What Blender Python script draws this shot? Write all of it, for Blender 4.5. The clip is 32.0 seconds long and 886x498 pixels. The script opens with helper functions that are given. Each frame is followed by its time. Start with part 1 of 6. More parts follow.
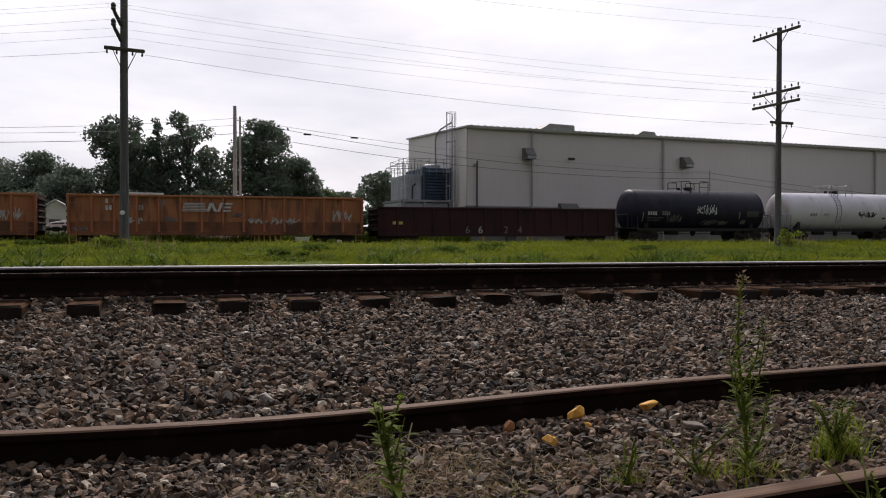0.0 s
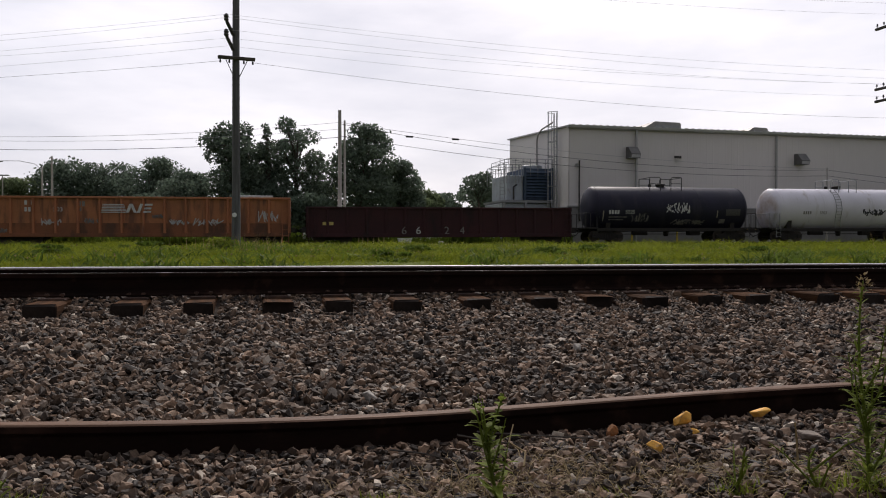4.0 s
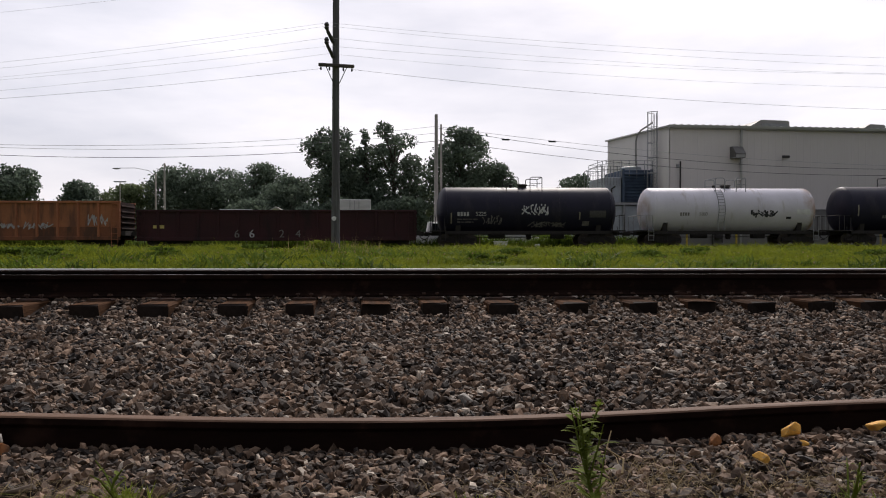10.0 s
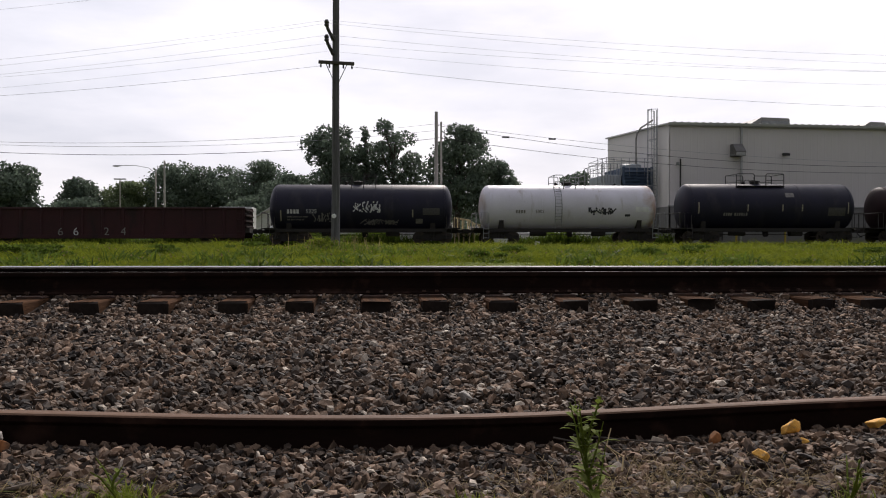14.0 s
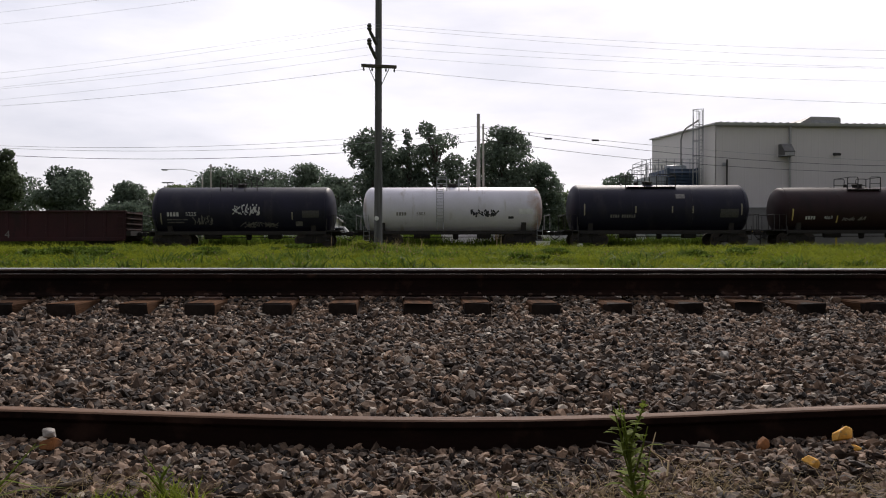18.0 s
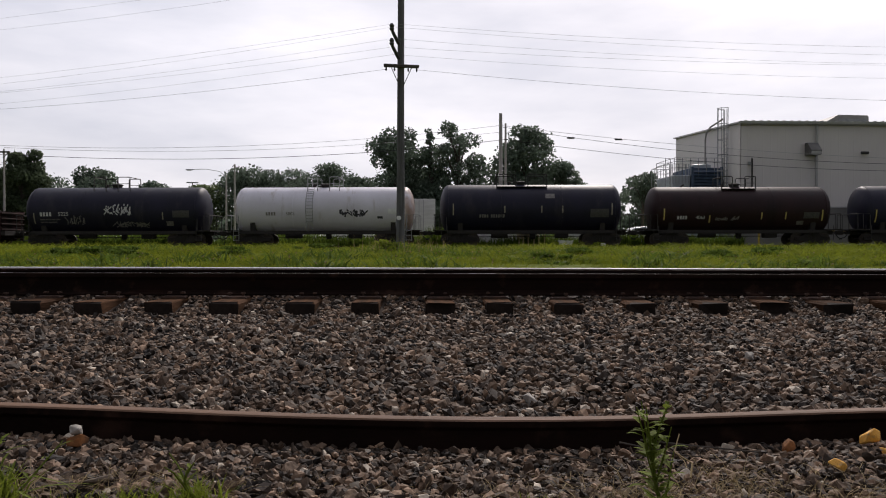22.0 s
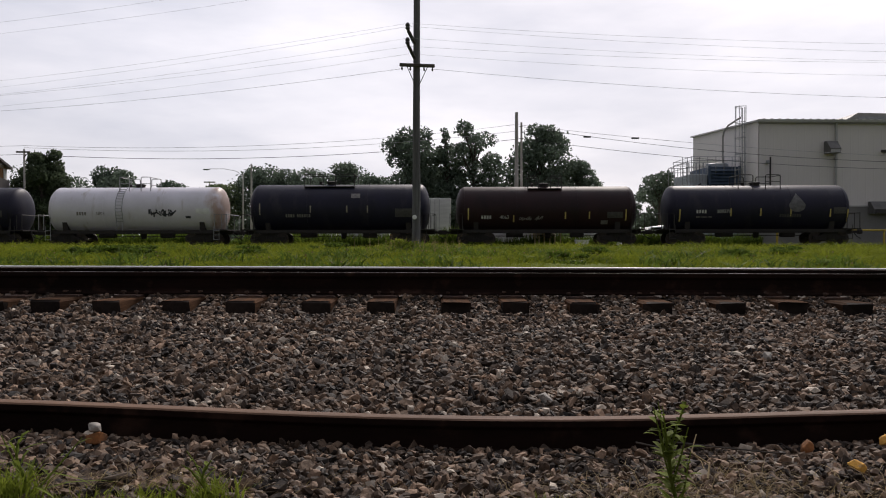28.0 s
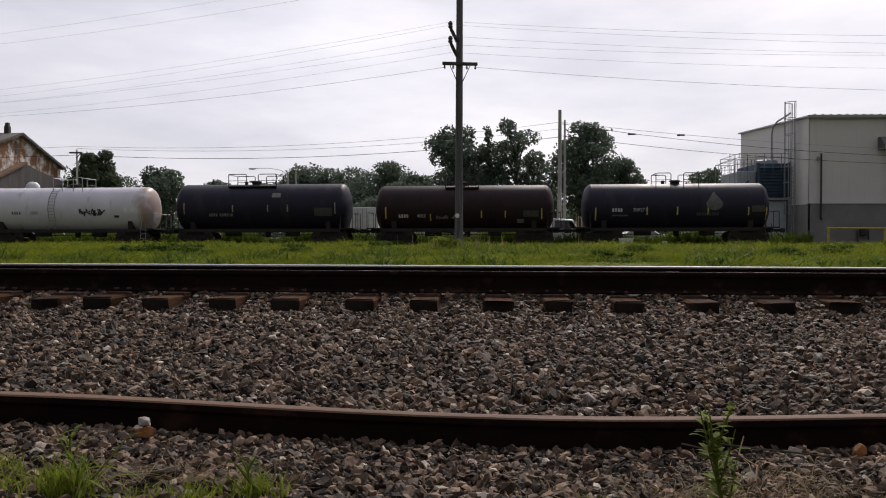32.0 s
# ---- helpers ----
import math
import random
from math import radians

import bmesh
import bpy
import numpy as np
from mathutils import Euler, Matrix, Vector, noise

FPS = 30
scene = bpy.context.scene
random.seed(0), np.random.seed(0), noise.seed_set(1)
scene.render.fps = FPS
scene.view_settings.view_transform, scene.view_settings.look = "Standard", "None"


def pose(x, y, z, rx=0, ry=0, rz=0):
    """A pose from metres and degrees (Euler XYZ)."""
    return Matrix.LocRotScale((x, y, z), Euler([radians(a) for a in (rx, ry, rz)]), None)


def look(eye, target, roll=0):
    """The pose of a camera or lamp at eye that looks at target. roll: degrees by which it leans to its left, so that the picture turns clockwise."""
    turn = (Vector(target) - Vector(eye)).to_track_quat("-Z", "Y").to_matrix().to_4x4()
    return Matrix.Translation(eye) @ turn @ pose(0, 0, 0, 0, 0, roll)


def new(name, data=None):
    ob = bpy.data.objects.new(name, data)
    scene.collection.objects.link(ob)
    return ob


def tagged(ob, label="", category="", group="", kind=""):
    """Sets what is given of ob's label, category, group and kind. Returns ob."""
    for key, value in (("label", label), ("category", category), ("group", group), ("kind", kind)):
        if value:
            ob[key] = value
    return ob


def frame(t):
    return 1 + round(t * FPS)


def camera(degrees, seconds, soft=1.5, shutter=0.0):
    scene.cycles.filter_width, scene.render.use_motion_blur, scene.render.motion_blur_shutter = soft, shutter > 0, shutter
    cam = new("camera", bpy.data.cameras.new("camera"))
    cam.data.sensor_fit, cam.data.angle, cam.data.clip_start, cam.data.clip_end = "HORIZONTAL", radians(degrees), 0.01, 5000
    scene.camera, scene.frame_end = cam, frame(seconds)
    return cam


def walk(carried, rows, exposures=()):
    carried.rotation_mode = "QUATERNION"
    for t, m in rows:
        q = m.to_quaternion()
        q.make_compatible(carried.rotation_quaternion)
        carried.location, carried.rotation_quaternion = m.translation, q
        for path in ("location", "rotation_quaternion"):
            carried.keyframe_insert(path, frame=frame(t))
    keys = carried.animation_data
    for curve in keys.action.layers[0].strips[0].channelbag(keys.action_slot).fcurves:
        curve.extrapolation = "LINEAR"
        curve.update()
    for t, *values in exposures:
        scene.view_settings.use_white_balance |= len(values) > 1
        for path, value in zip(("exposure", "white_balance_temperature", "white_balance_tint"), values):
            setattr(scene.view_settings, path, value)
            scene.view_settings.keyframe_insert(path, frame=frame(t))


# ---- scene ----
# One place: two parallel tracks seen from beside a siding, a grass strip with a pole line,
# a freight train that rolls by on a third track, and a factory, a barn and trees behind it.
# z = 0 is the top of the main line's rails; x runs along them, y away from the camera.

# ---------------------------------------------------------------- camera
EYE = (0.0, 0.0, 0.266)
TURNS = (
    (0.0, 89.341, -0.216, -20.347), (0.5, 89.321, -0.232, -20.343), (1.0, 89.247, -0.221, -20.269), (1.5, 89.326, -0.205, -19.857),
    (2.0, 89.283, -0.209, -18.604), (2.5, 89.396, -0.190, -17.320), (4.5, 89.339, -0.148, -11.399), (5.0, 89.355, -0.157, -9.219),
    (5.5, 89.415, -0.160, -6.465), (6.0, 89.570, -0.149, -4.445), (6.5, 89.635, -0.165, -2.373),
    (7.0, 89.594, -0.106, -0.680), (7.5, 89.571, -0.091, -2.701), (8.0, 89.464, -0.126, -4.638), (8.5, 89.398, -0.159, -5.460),
    (9.0, 89.452, -0.163, -5.924), (9.5, 89.467, -0.183, -6.186), (10.0, 89.574, -0.168, -6.333), (10.5, 89.590, -0.179, -6.404),
    (11.0, 89.610, -0.148, -6.429), (11.5, 89.507, -0.161, -6.438), (12.0, 89.444, -0.161, -6.418), (12.5, 89.471, -0.185, -6.410),
    (13.0, 89.391, -0.192, -6.404), (13.5, 89.406, -0.169, -6.372), (14.0, 89.397, -0.185, -6.332), (14.5, 89.375, -0.185, -5.633),
    (16.5, 89.525, -0.143, -3.509), (17.0, 89.521, -0.141, -3.268), (17.5, 89.552, -0.143, -3.156), (18.0, 89.546, -0.146, -3.332),
    (18.5, 89.529, -0.199, -3.231), (19.0, 89.435, -0.161, -3.338), (19.5, 89.316, -0.139, -3.478), (20.0, 89.291, -0.154, -3.551),
    (20.5, 89.281, -0.150, -3.350), (21.0, 89.338, -0.169, -3.016), (21.5, 89.403, -0.134, -2.578), (22.0, 89.510, -0.189, -1.757),
    (22.5, 89.492, -0.156, -0.995), (23.0, 89.577, -0.173, -0.648), (23.5, 89.548, -0.147, -0.516), (24.0, 89.496, -0.188, -0.493),
    (24.5, 89.484, -0.149, -0.519), (25.0, 89.502, -0.191, -0.557), (25.5, 89.534, -0.162, -0.593), (27.5, 89.435, -0.150, -0.748),
    (28.0, 89.451, -0.199, -0.638), (28.5, 89.493, -0.213, -0.415), (29.0, 89.602, -0.165, -0.225), (29.5, 89.683, -0.216, 0.032),
    (30.0, 89.623, -0.204, 0.766), (30.5, 89.483, -0.227, 1.470), (31.0, 89.275, -0.250, 1.961), (31.5, 89.518, -0.184, 2.206),
    (32.0, 89.330, -0.200, 2.400),
)
cam = camera(57.7, 32.0, soft=1.05)
walk(cam, [(t, pose(*EYE, rx, ry, rz)) for t, rx, ry, rz in TURNS], [(0.0, 0.02, 6500, 16), (7.0, 0.02, 6500, 16), (14.0, 0.12, 6500, 16), (18.0, 0.14, 6500, 16), (21.0, 0.02, 6500, 16), (28.0, 0.0, 6500, 16), (32.0, -0.03, 6500, 16)])

# ---------------------------------------------------------------- sky, sun, exposure
SUN_HIGH, SUN_WAY = radians(40), radians(-16)      # height; turn from +y towards -x
world = bpy.data.worlds.new("overcast_sky")
scene.world = world
world.use_nodes = True
wn = world.node_tree.nodes
wl = world.node_tree.links
wn.clear()
w_out = wn.new("ShaderNodeOutputWorld")
w_bg = wn.new("ShaderNodeBackground")
w_sky = wn.new("ShaderNodeTexSky")
w_sky.sky_type = "NISHITA"
w_sky.sun_disc = False
w_sky.sun_elevation, w_sky.sun_rotation = SUN_HIGH, -SUN_WAY
w_sky.dust_density, w_sky.air_density = 3.0, 1.0
w_tc = wn.new("ShaderNodeTexCoord")
w_map = wn.new("ShaderNodeMapping")
w_map.inputs["Scale"].default_value = (1.6, 1.6, 6.0)
w_no = wn.new("ShaderNodeTexNoise")
w_no.inputs["Scale"].default_value, w_no.inputs["Detail"].default_value, w_no.inputs["Roughness"].default_value = 1.9, 7.0, 0.52
w_ramp = wn.new("ShaderNodeValToRGB")
w_ramp.color_ramp.elements[0].position, w_ramp.color_ramp.elements[1].position = 0.32, 0.66
w_ramp.color_ramp.elements[0].color = (6.8, 7.15, 7.9, 1)
w_ramp.color_ramp.elements[1].color = (10.1, 10.15, 10.5, 1)
w_mix = wn.new("ShaderNodeMix")
w_mix.data_type = "RGBA"
w_mix.inputs["Factor"].default_value = 0.88
# the cloud sheet is thin: it is brightest round the veiled sun and duller away from it
sun_from = Vector((math.sin(-SUN_WAY) * math.cos(SUN_HIGH), math.cos(SUN_WAY) * math.cos(SUN_HIGH), math.sin(SUN_HIGH)))
w_dot = wn.new("ShaderNodeVectorMath")
w_dot.operation = "DOT_PRODUCT"
w_dot.inputs[1].default_value = sun_from
w_fall = wn.new("ShaderNodeMapRange")
w_fall.interpolation_type = "SMOOTHSTEP"
w_fall.inputs["From Min"].default_value, w_fall.inputs["From Max"].default_value = 0.1, 0.82
w_fall.inputs["To Min"].default_value, w_fall.inputs["To Max"].default_value = 0.31, 1.0
w_thick = wn.new("ShaderNodeVectorMath")
w_thick.operation = "SCALE"
wl.new(w_tc.outputs["Generated"], w_dot.inputs[0])
wl.new(w_dot.outputs["Value"], w_fall.inputs["Value"])
wl.new(w_fall.outputs["Result"], w_thick.inputs["Scale"])
wl.new(w_ramp.outputs["Color"], w_thick.inputs[0])
wl.new(w_tc.outputs["Generated"], w_map.inputs["Vector"])
wl.new(w_map.outputs["Vector"], w_no.inputs["Vector"])
wl.new(w_no.outputs["Fac"], w_ramp.inputs["Fac"])
wl.new(w_sky.outputs["Color"], w_mix.inputs["A"])
wl.new(w_thick.outputs["Vector"], w_mix.inputs["B"])
wl.new(w_mix.outputs["Result"], w_bg.inputs["Color"])
w_bg.inputs["Strength"].default_value = 0.1
wl.new(w_bg.outputs["Background"], w_out.inputs["Surface"])

sun = new("sun", bpy.data.lights.new("sun", "SUN"))
sun.data.energy, sun.data.angle, sun.data.color = 2.4, radians(11), (1.0, 0.94, 0.85)
sun.matrix_world = look(sun_from * 100, (0, 0, 0))
scene.view_settings.exposure = 0.0


# ---------------------------------------------------------------- materials
def material(name, base, dark=None, rough=0.7, metal=0.0, scale=4.0, fine=40.0, bump=0.2, stretch=(1, 1, 1), mix=0.5,
             spots=None, spot_size=1.5, spot_at=0.6, vary=0.0, island=False, rough_vary=0.1, spot_stretch=(1, 1, 1), glow=None, spec=0.5, skew=1.0):
    """A surface with two scales of variation, optional stains (spots), and a change from piece to piece (vary)."""
    m = bpy.data.materials.new(name)
    m.use_nodes = True
    nt = m.node_tree
    nodes, links = nt.nodes, nt.links
    bsdf = nodes["Principled BSDF"]
    bsdf.inputs["Metallic"].default_value = metal
    bsdf.inputs["Specular IOR Level"].default_value = spec
    dark = dark or tuple(c * 0.6 for c in base)
    tc = nodes.new("ShaderNodeTexCoord")
    mp = nodes.new("ShaderNodeMapping")
    mp.inputs["Scale"].default_value = stretch
    links.new(tc.outputs["Object"], mp.inputs["Vector"])
    n1 = nodes.new("ShaderNodeTexNoise")
    n1.inputs["Scale"].default_value, n1.inputs["Detail"].default_value = scale, 6
    n2 = nodes.new("ShaderNodeTexNoise")
    n2.inputs["Scale"].default_value, n2.inputs["Detail"].default_value = fine, 4
    for n in (n1, n2):
        links.new(mp.outputs["Vector"], n.inputs["Vector"])
    both = nodes.new("ShaderNodeMath")
    both.operation = "MULTIPLY_ADD"
    both.inputs[1].default_value = 0.35
    links.new(n2.outputs["Fac"], both.inputs[0])
    links.new(n1.outputs["Fac"], both.inputs[2])
    rng = nodes.new("ShaderNodeMapRange")
    rng.inputs["From Min"].default_value, rng.inputs["From Max"].default_value = 0.68 - mix * 0.4, 0.68 + mix * 0.4
    links.new(both.outputs[0], rng.inputs["Value"])
    mx = nodes.new("ShaderNodeMix")
    mx.data_type = "RGBA"
    mx.inputs["A"].default_value, mx.inputs["B"].default_value = (*dark, 1), (*base, 1)
    links.new(rng.outputs["Result"], mx.inputs["Factor"])
    colour = mx.outputs["Result"]
    if spots:
        mp2 = nodes.new("ShaderNodeMapping")
        mp2.inputs["Scale"].default_value = spot_stretch
        mp2.inputs["Location"].default_value = (3.1, 7.7, 1.3)
        links.new(tc.outputs["Object"], mp2.inputs["Vector"])
        n3 = nodes.new("ShaderNodeTexNoise")
        n3.inputs["Scale"].default_value, n3.inputs["Detail"].default_value, n3.inputs["Roughness"].default_value = spot_size, 8, 0.6
        links.new(mp2.outputs["Vector"], n3.inputs["Vector"])
        r3 = nodes.new("ShaderNodeMapRange")
        r3.inputs["From Min"].default_value, r3.inputs["From Max"].default_value = spot_at - 0.06, spot_at + 0.06
        links.new(n3.outputs["Fac"], r3.inputs["Value"])
        m3 = nodes.new("ShaderNodeMix")
        m3.data_type = "RGBA"
        m3.inputs["B"].default_value = (*spots, 1)
        links.new(r3.outputs["Result"], m3.inputs["Factor"])
        links.new(colour, m3.inputs["A"])
        colour = m3.outputs["Result"]
    if vary:
        if island:
            rnd = nodes.new("ShaderNodeNewGeometry").outputs["Random Per Island"]
        else:
            rnd = nodes.new("ShaderNodeObjectInfo").outputs["Random"]
        hsv = nodes.new("ShaderNodeHueSaturation")
        vr = nodes.new("ShaderNodeMapRange")
        vr.inputs["To Min"].default_value, vr.inputs["To Max"].default_value = 1 - vary, 1 + vary
        if skew != 1.0:
            pw = nodes.new("ShaderNodeMath")
            pw.operation = "POWER"
            pw.inputs[1].default_value = skew
            links.new(rnd, pw.inputs[0])
            rnd = pw.outputs[0]
        links.new(rnd, vr.inputs["Value"])
        links.new(vr.outputs["Result"], hsv.inputs["Value"])
        links.new(colour, hsv.inputs["Color"])
        colour = hsv.outputs["Color"]
    links.new(colour, bsdf.inputs["Base Color"])
    rr = nodes.new("ShaderNodeMapRange")
    rr.inputs["To Min"].default_value, rr.inputs["To Max"].default_value = max(0.03, rough - rough_vary), min(1, rough + rough_vary)
    links.new(n1.outputs["Fac"], rr.inputs["Value"])
    links.new(rr.outputs["Result"], bsdf.inputs["Roughness"])
    if bump:
        bp = nodes.new("ShaderNodeBump")
        bp.inputs["Strength"].default_value = bump
        bp.inputs["Distance"].default_value = 0.02
        links.new(both.outputs[0], bp.inputs["Height"])
        links.new(bp.outputs["Normal"], bsdf.inputs["Normal"])
    if glow:
        bsdf.inputs["Emission Color"].default_value, bsdf.inputs["Emission Strength"].default_value = (*glow[:3], 1), glow[3]
    return m


def leafy(name, base, dark, vary=0.35, spec=0.06):
    """Foliage: each leaf its own tone, some light let through."""
    m = material(name, base, dark, rough=0.65, scale=0.35, fine=3.0, bump=0, vary=vary, island=True, spec=spec)
    nodes, links = m.node_tree.nodes, m.node_tree.links
    bsdf = nodes["Principled BSDF"]
    tr = nodes.new("ShaderNodeBsdfTranslucent")
    mixer = nodes.new("ShaderNodeMixShader")
    mixer.inputs["Fac"].default_value = 0.45
    links.new(bsdf.inputs["Base Color"].links[0].from_socket, tr.inputs["Color"])
    links.new(bsdf.outputs["BSDF"], mixer.inputs[1])
    links.new(tr.outputs["BSDF"], mixer.inputs[2])
    links.new(mixer.outputs["Shader"], nodes["Material Output"].inputs["Surface"])
    return m


def glassy(name, tint=(0.02, 0.025, 0.03), rough=0.05):
    return material(name, tint, rough=rough, bump=0, rough_vary=0.02, spec=0.8)


BALLAST = material("ballast_stone", (0.235, 0.155, 0.102), (0.036, 0.0235, 0.015), spec=0.3, rough=0.75, scale=9, fine=90, bump=0.3, vary=0.88, island=True, skew=1.7)


def odd_pieces(m, share, colour):
    """Every so often one piece of a joined heap has another colour."""
    nodes, links = m.node_tree.nodes, m.node_tree.links
    bsdf = nodes["Principled BSDF"]
    geo = nodes.new("ShaderNodeNewGeometry")
    more = nodes.new("ShaderNodeMath")
    more.operation = "GREATER_THAN"
    more.inputs[1].default_value = 1 - share
    links.new(geo.outputs["Random Per Island"], more.inputs[0])
    mx = nodes.new("ShaderNodeMix")
    mx.data_type = "RGBA"
    links.new(more.outputs[0], mx.inputs["Factor"])
    links.new(bsdf.inputs["Base Color"].links[0].from_socket, mx.inputs["A"])
    mx.inputs["B"].default_value = (*colour, 1)
    links.new(mx.outputs["Result"], bsdf.inputs["Base Color"])


odd_pieces(BALLAST, 0.03, (0.46, 0.39, 0.31))
RUSTY_CHIP = material("rusty_chip", (0.30, 0.15, 0.08), (0.14, 0.08, 0.05), spec=0.2, rough=0.9, scale=14, fine=90, bump=0.3, vary=0.5, island=True)
GRAVEL = material("gravel_bed", (0.2, 0.155, 0.115), (0.05, 0.038, 0.027), spec=0.15, rough=0.95, scale=26, fine=80, bump=0.9, mix=0.45, spots=(0.33, 0.28, 0.23), spot_size=17, spot_at=0.66)
# Dirt darkened so that the shade in gaps between stones is in its colour.
DIRT_SHADED = material("ballast_dirt_shaded", (0.036, 0.023, 0.016), (0.012, 0.008, 0.006), spec=0.15, rough=0.95, scale=3, fine=60, bump=0.6, spots=(0.13, 0.1, 0.075), spot_size=2.2, spot_at=0.62)
GRASS_SOIL = material("grass_ground", (0.135, 0.165, 0.022), (0.07, 0.09, 0.014), spec=0.05, rough=0.95, scale=0.25, fine=9, bump=0.5, spots=(0.12, 0.11, 0.04), spot_size=0.4, spot_at=0.6)
GRASS = leafy("grass_blades", (0.232, 0.262, 0.026), (0.125, 0.155, 0.014), vary=0.28, spec=0.02)
HAY = leafy("dry_stalks", (0.36, 0.28, 0.15), (0.2, 0.15, 0.08), vary=0.3)
WEED = leafy("weed_leaves", (0.205, 0.25, 0.045), (0.12, 0.155, 0.027), vary=0.35)
TUFT = leafy("tuft_blades", (0.255, 0.30, 0.04), (0.15, 0.19, 0.024), vary=0.35)
BROAD = leafy("broad_weed_leaves", (0.12, 0.175, 0.028), (0.07, 0.105, 0.016), vary=0.35)
# LEAF_A and LEAF_B carry the distance haze in their lifted, bluish colour.
LEAF_A = leafy("leaves_dark_hazed", (0.155, 0.198, 0.145), (0.088, 0.119, 0.090), vary=0.4)
LEAF_B = leafy("leaves_light_hazed", (0.20, 0.245, 0.130), (0.12, 0.155, 0.085), vary=0.4)
LEAF_C = leafy("leaves_conifer", (0.10, 0.13, 0.075), (0.06, 0.08, 0.048), vary=0.4)
BARK = material("bark", (0.10, 0.085, 0.07), (0.05, 0.042, 0.035), rough=0.95, scale=3, fine=18, bump=0.6, stretch=(3, 3, 0.5))
# Rust colour darkened below its own tone to hold the sides' shade.
RAIL_SIDE = material("rail_side_rust_shade", spec=0.03, base=(0.021, 0.011, 0.0085), dark=(0.009, 0.006, 0.005), rough=0.85, scale=5, fine=70, bump=0.25, stretch=(0.4, 1, 1), spots=(0.04, 0.022, 0.016), spot_size=4, spot_at=0.62)
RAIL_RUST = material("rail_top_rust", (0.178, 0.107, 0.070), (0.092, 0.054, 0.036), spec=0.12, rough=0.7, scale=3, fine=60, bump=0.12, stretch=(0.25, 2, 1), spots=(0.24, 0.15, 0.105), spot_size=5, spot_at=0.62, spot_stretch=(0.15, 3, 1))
RAIL_BRIGHT = material("rail_top_polished", (0.62, 0.6, 0.57), (0.5, 0.47, 0.44), rough=0.22, metal=1.0, scale=3, fine=60, bump=0.02, stretch=(0.1, 2, 1), rough_vary=0.06)
TIE_WOOD = material("tie_wood", (0.105, 0.052, 0.027), (0.036, 0.020, 0.012), spec=0.04, rough=0.92, scale=3, fine=28, bump=0.6, stretch=(5, 0.6, 4), vary=0.35)
TIE_END = material("tie_end_creosote", (0.03, 0.021, 0.016), (0.012, 0.009, 0.008), spec=0.15, rough=0.9, scale=6, fine=30, bump=0.5, vary=0.3)
PLATE = material("tie_plate_rust", (0.10, 0.05, 0.03), (0.04, 0.023, 0.016), rough=0.85, scale=9, fine=60, bump=0.3, vary=0.25)
POLE_WOOD = material("pole_wood", spec=0.2, base=(0.15, 0.15, 0.156), dark=(0.075, 0.074, 0.077), rough=0.92, scale=2, fine=16, bump=0.5, stretch=(6, 6, 0.35))
POLE_GREY = material("pole_weathered", (0.46, 0.44, 0.41), (0.30, 0.28, 0.26), rough=0.9, scale=2, fine=16, bump=0.3, stretch=(5, 5, 0.3))
WIRE = material("wire_black", (0.03, 0.03, 0.032), rough=0.6, bump=0)
WIRE_GREY = material("wire_aluminium", (0.5, 0.5, 0.51), rough=0.5, bump=0, metal=0.3)
INSULATOR = material("insulator_glass", (0.03, 0.028, 0.028), rough=0.3, bump=0)
STEEL_GREY = material("galvanised_steel", (0.36, 0.37, 0.375), (0.26, 0.265, 0.27), rough=0.5, metal=0.6, scale=6, fine=40, bump=0.05)
STEEL_DARK = material("dark_steel", (0.05, 0.046, 0.044), (0.025, 0.023, 0.022), rough=0.7, scale=5, fine=40, bump=0.2)
YELLOW = material("yellow_paint", (0.62, 0.46, 0.06), (0.4, 0.28, 0.05), rough=0.55, scale=4, fine=30, bump=0.1)
YELLOW_STONE = material("yellow_painted_stone", (0.85, 0.46, 0.08), (0.7, 0.34, 0.06), spots=(0.3, 0.25, 0.2), spot_size=28, spot_at=0.66, rough=0.75, scale=14, fine=90, bump=0.4)
PALE_STONE = material("pale_stone", (0.36, 0.33, 0.29), (0.2, 0.18, 0.155), rough=0.8, scale=14, fine=90, bump=0.4)
WHITE_PAINT = material("white_paint", (0.78, 0.78, 0.78), (0.6, 0.6, 0.6), rough=0.5, scale=3, fine=30, bump=0.03)
BLACK_RUBBER = material("rubber", (0.025, 0.025, 0.026), rough=0.85, bump=0.1)
GLASS = glassy("dark_glass")


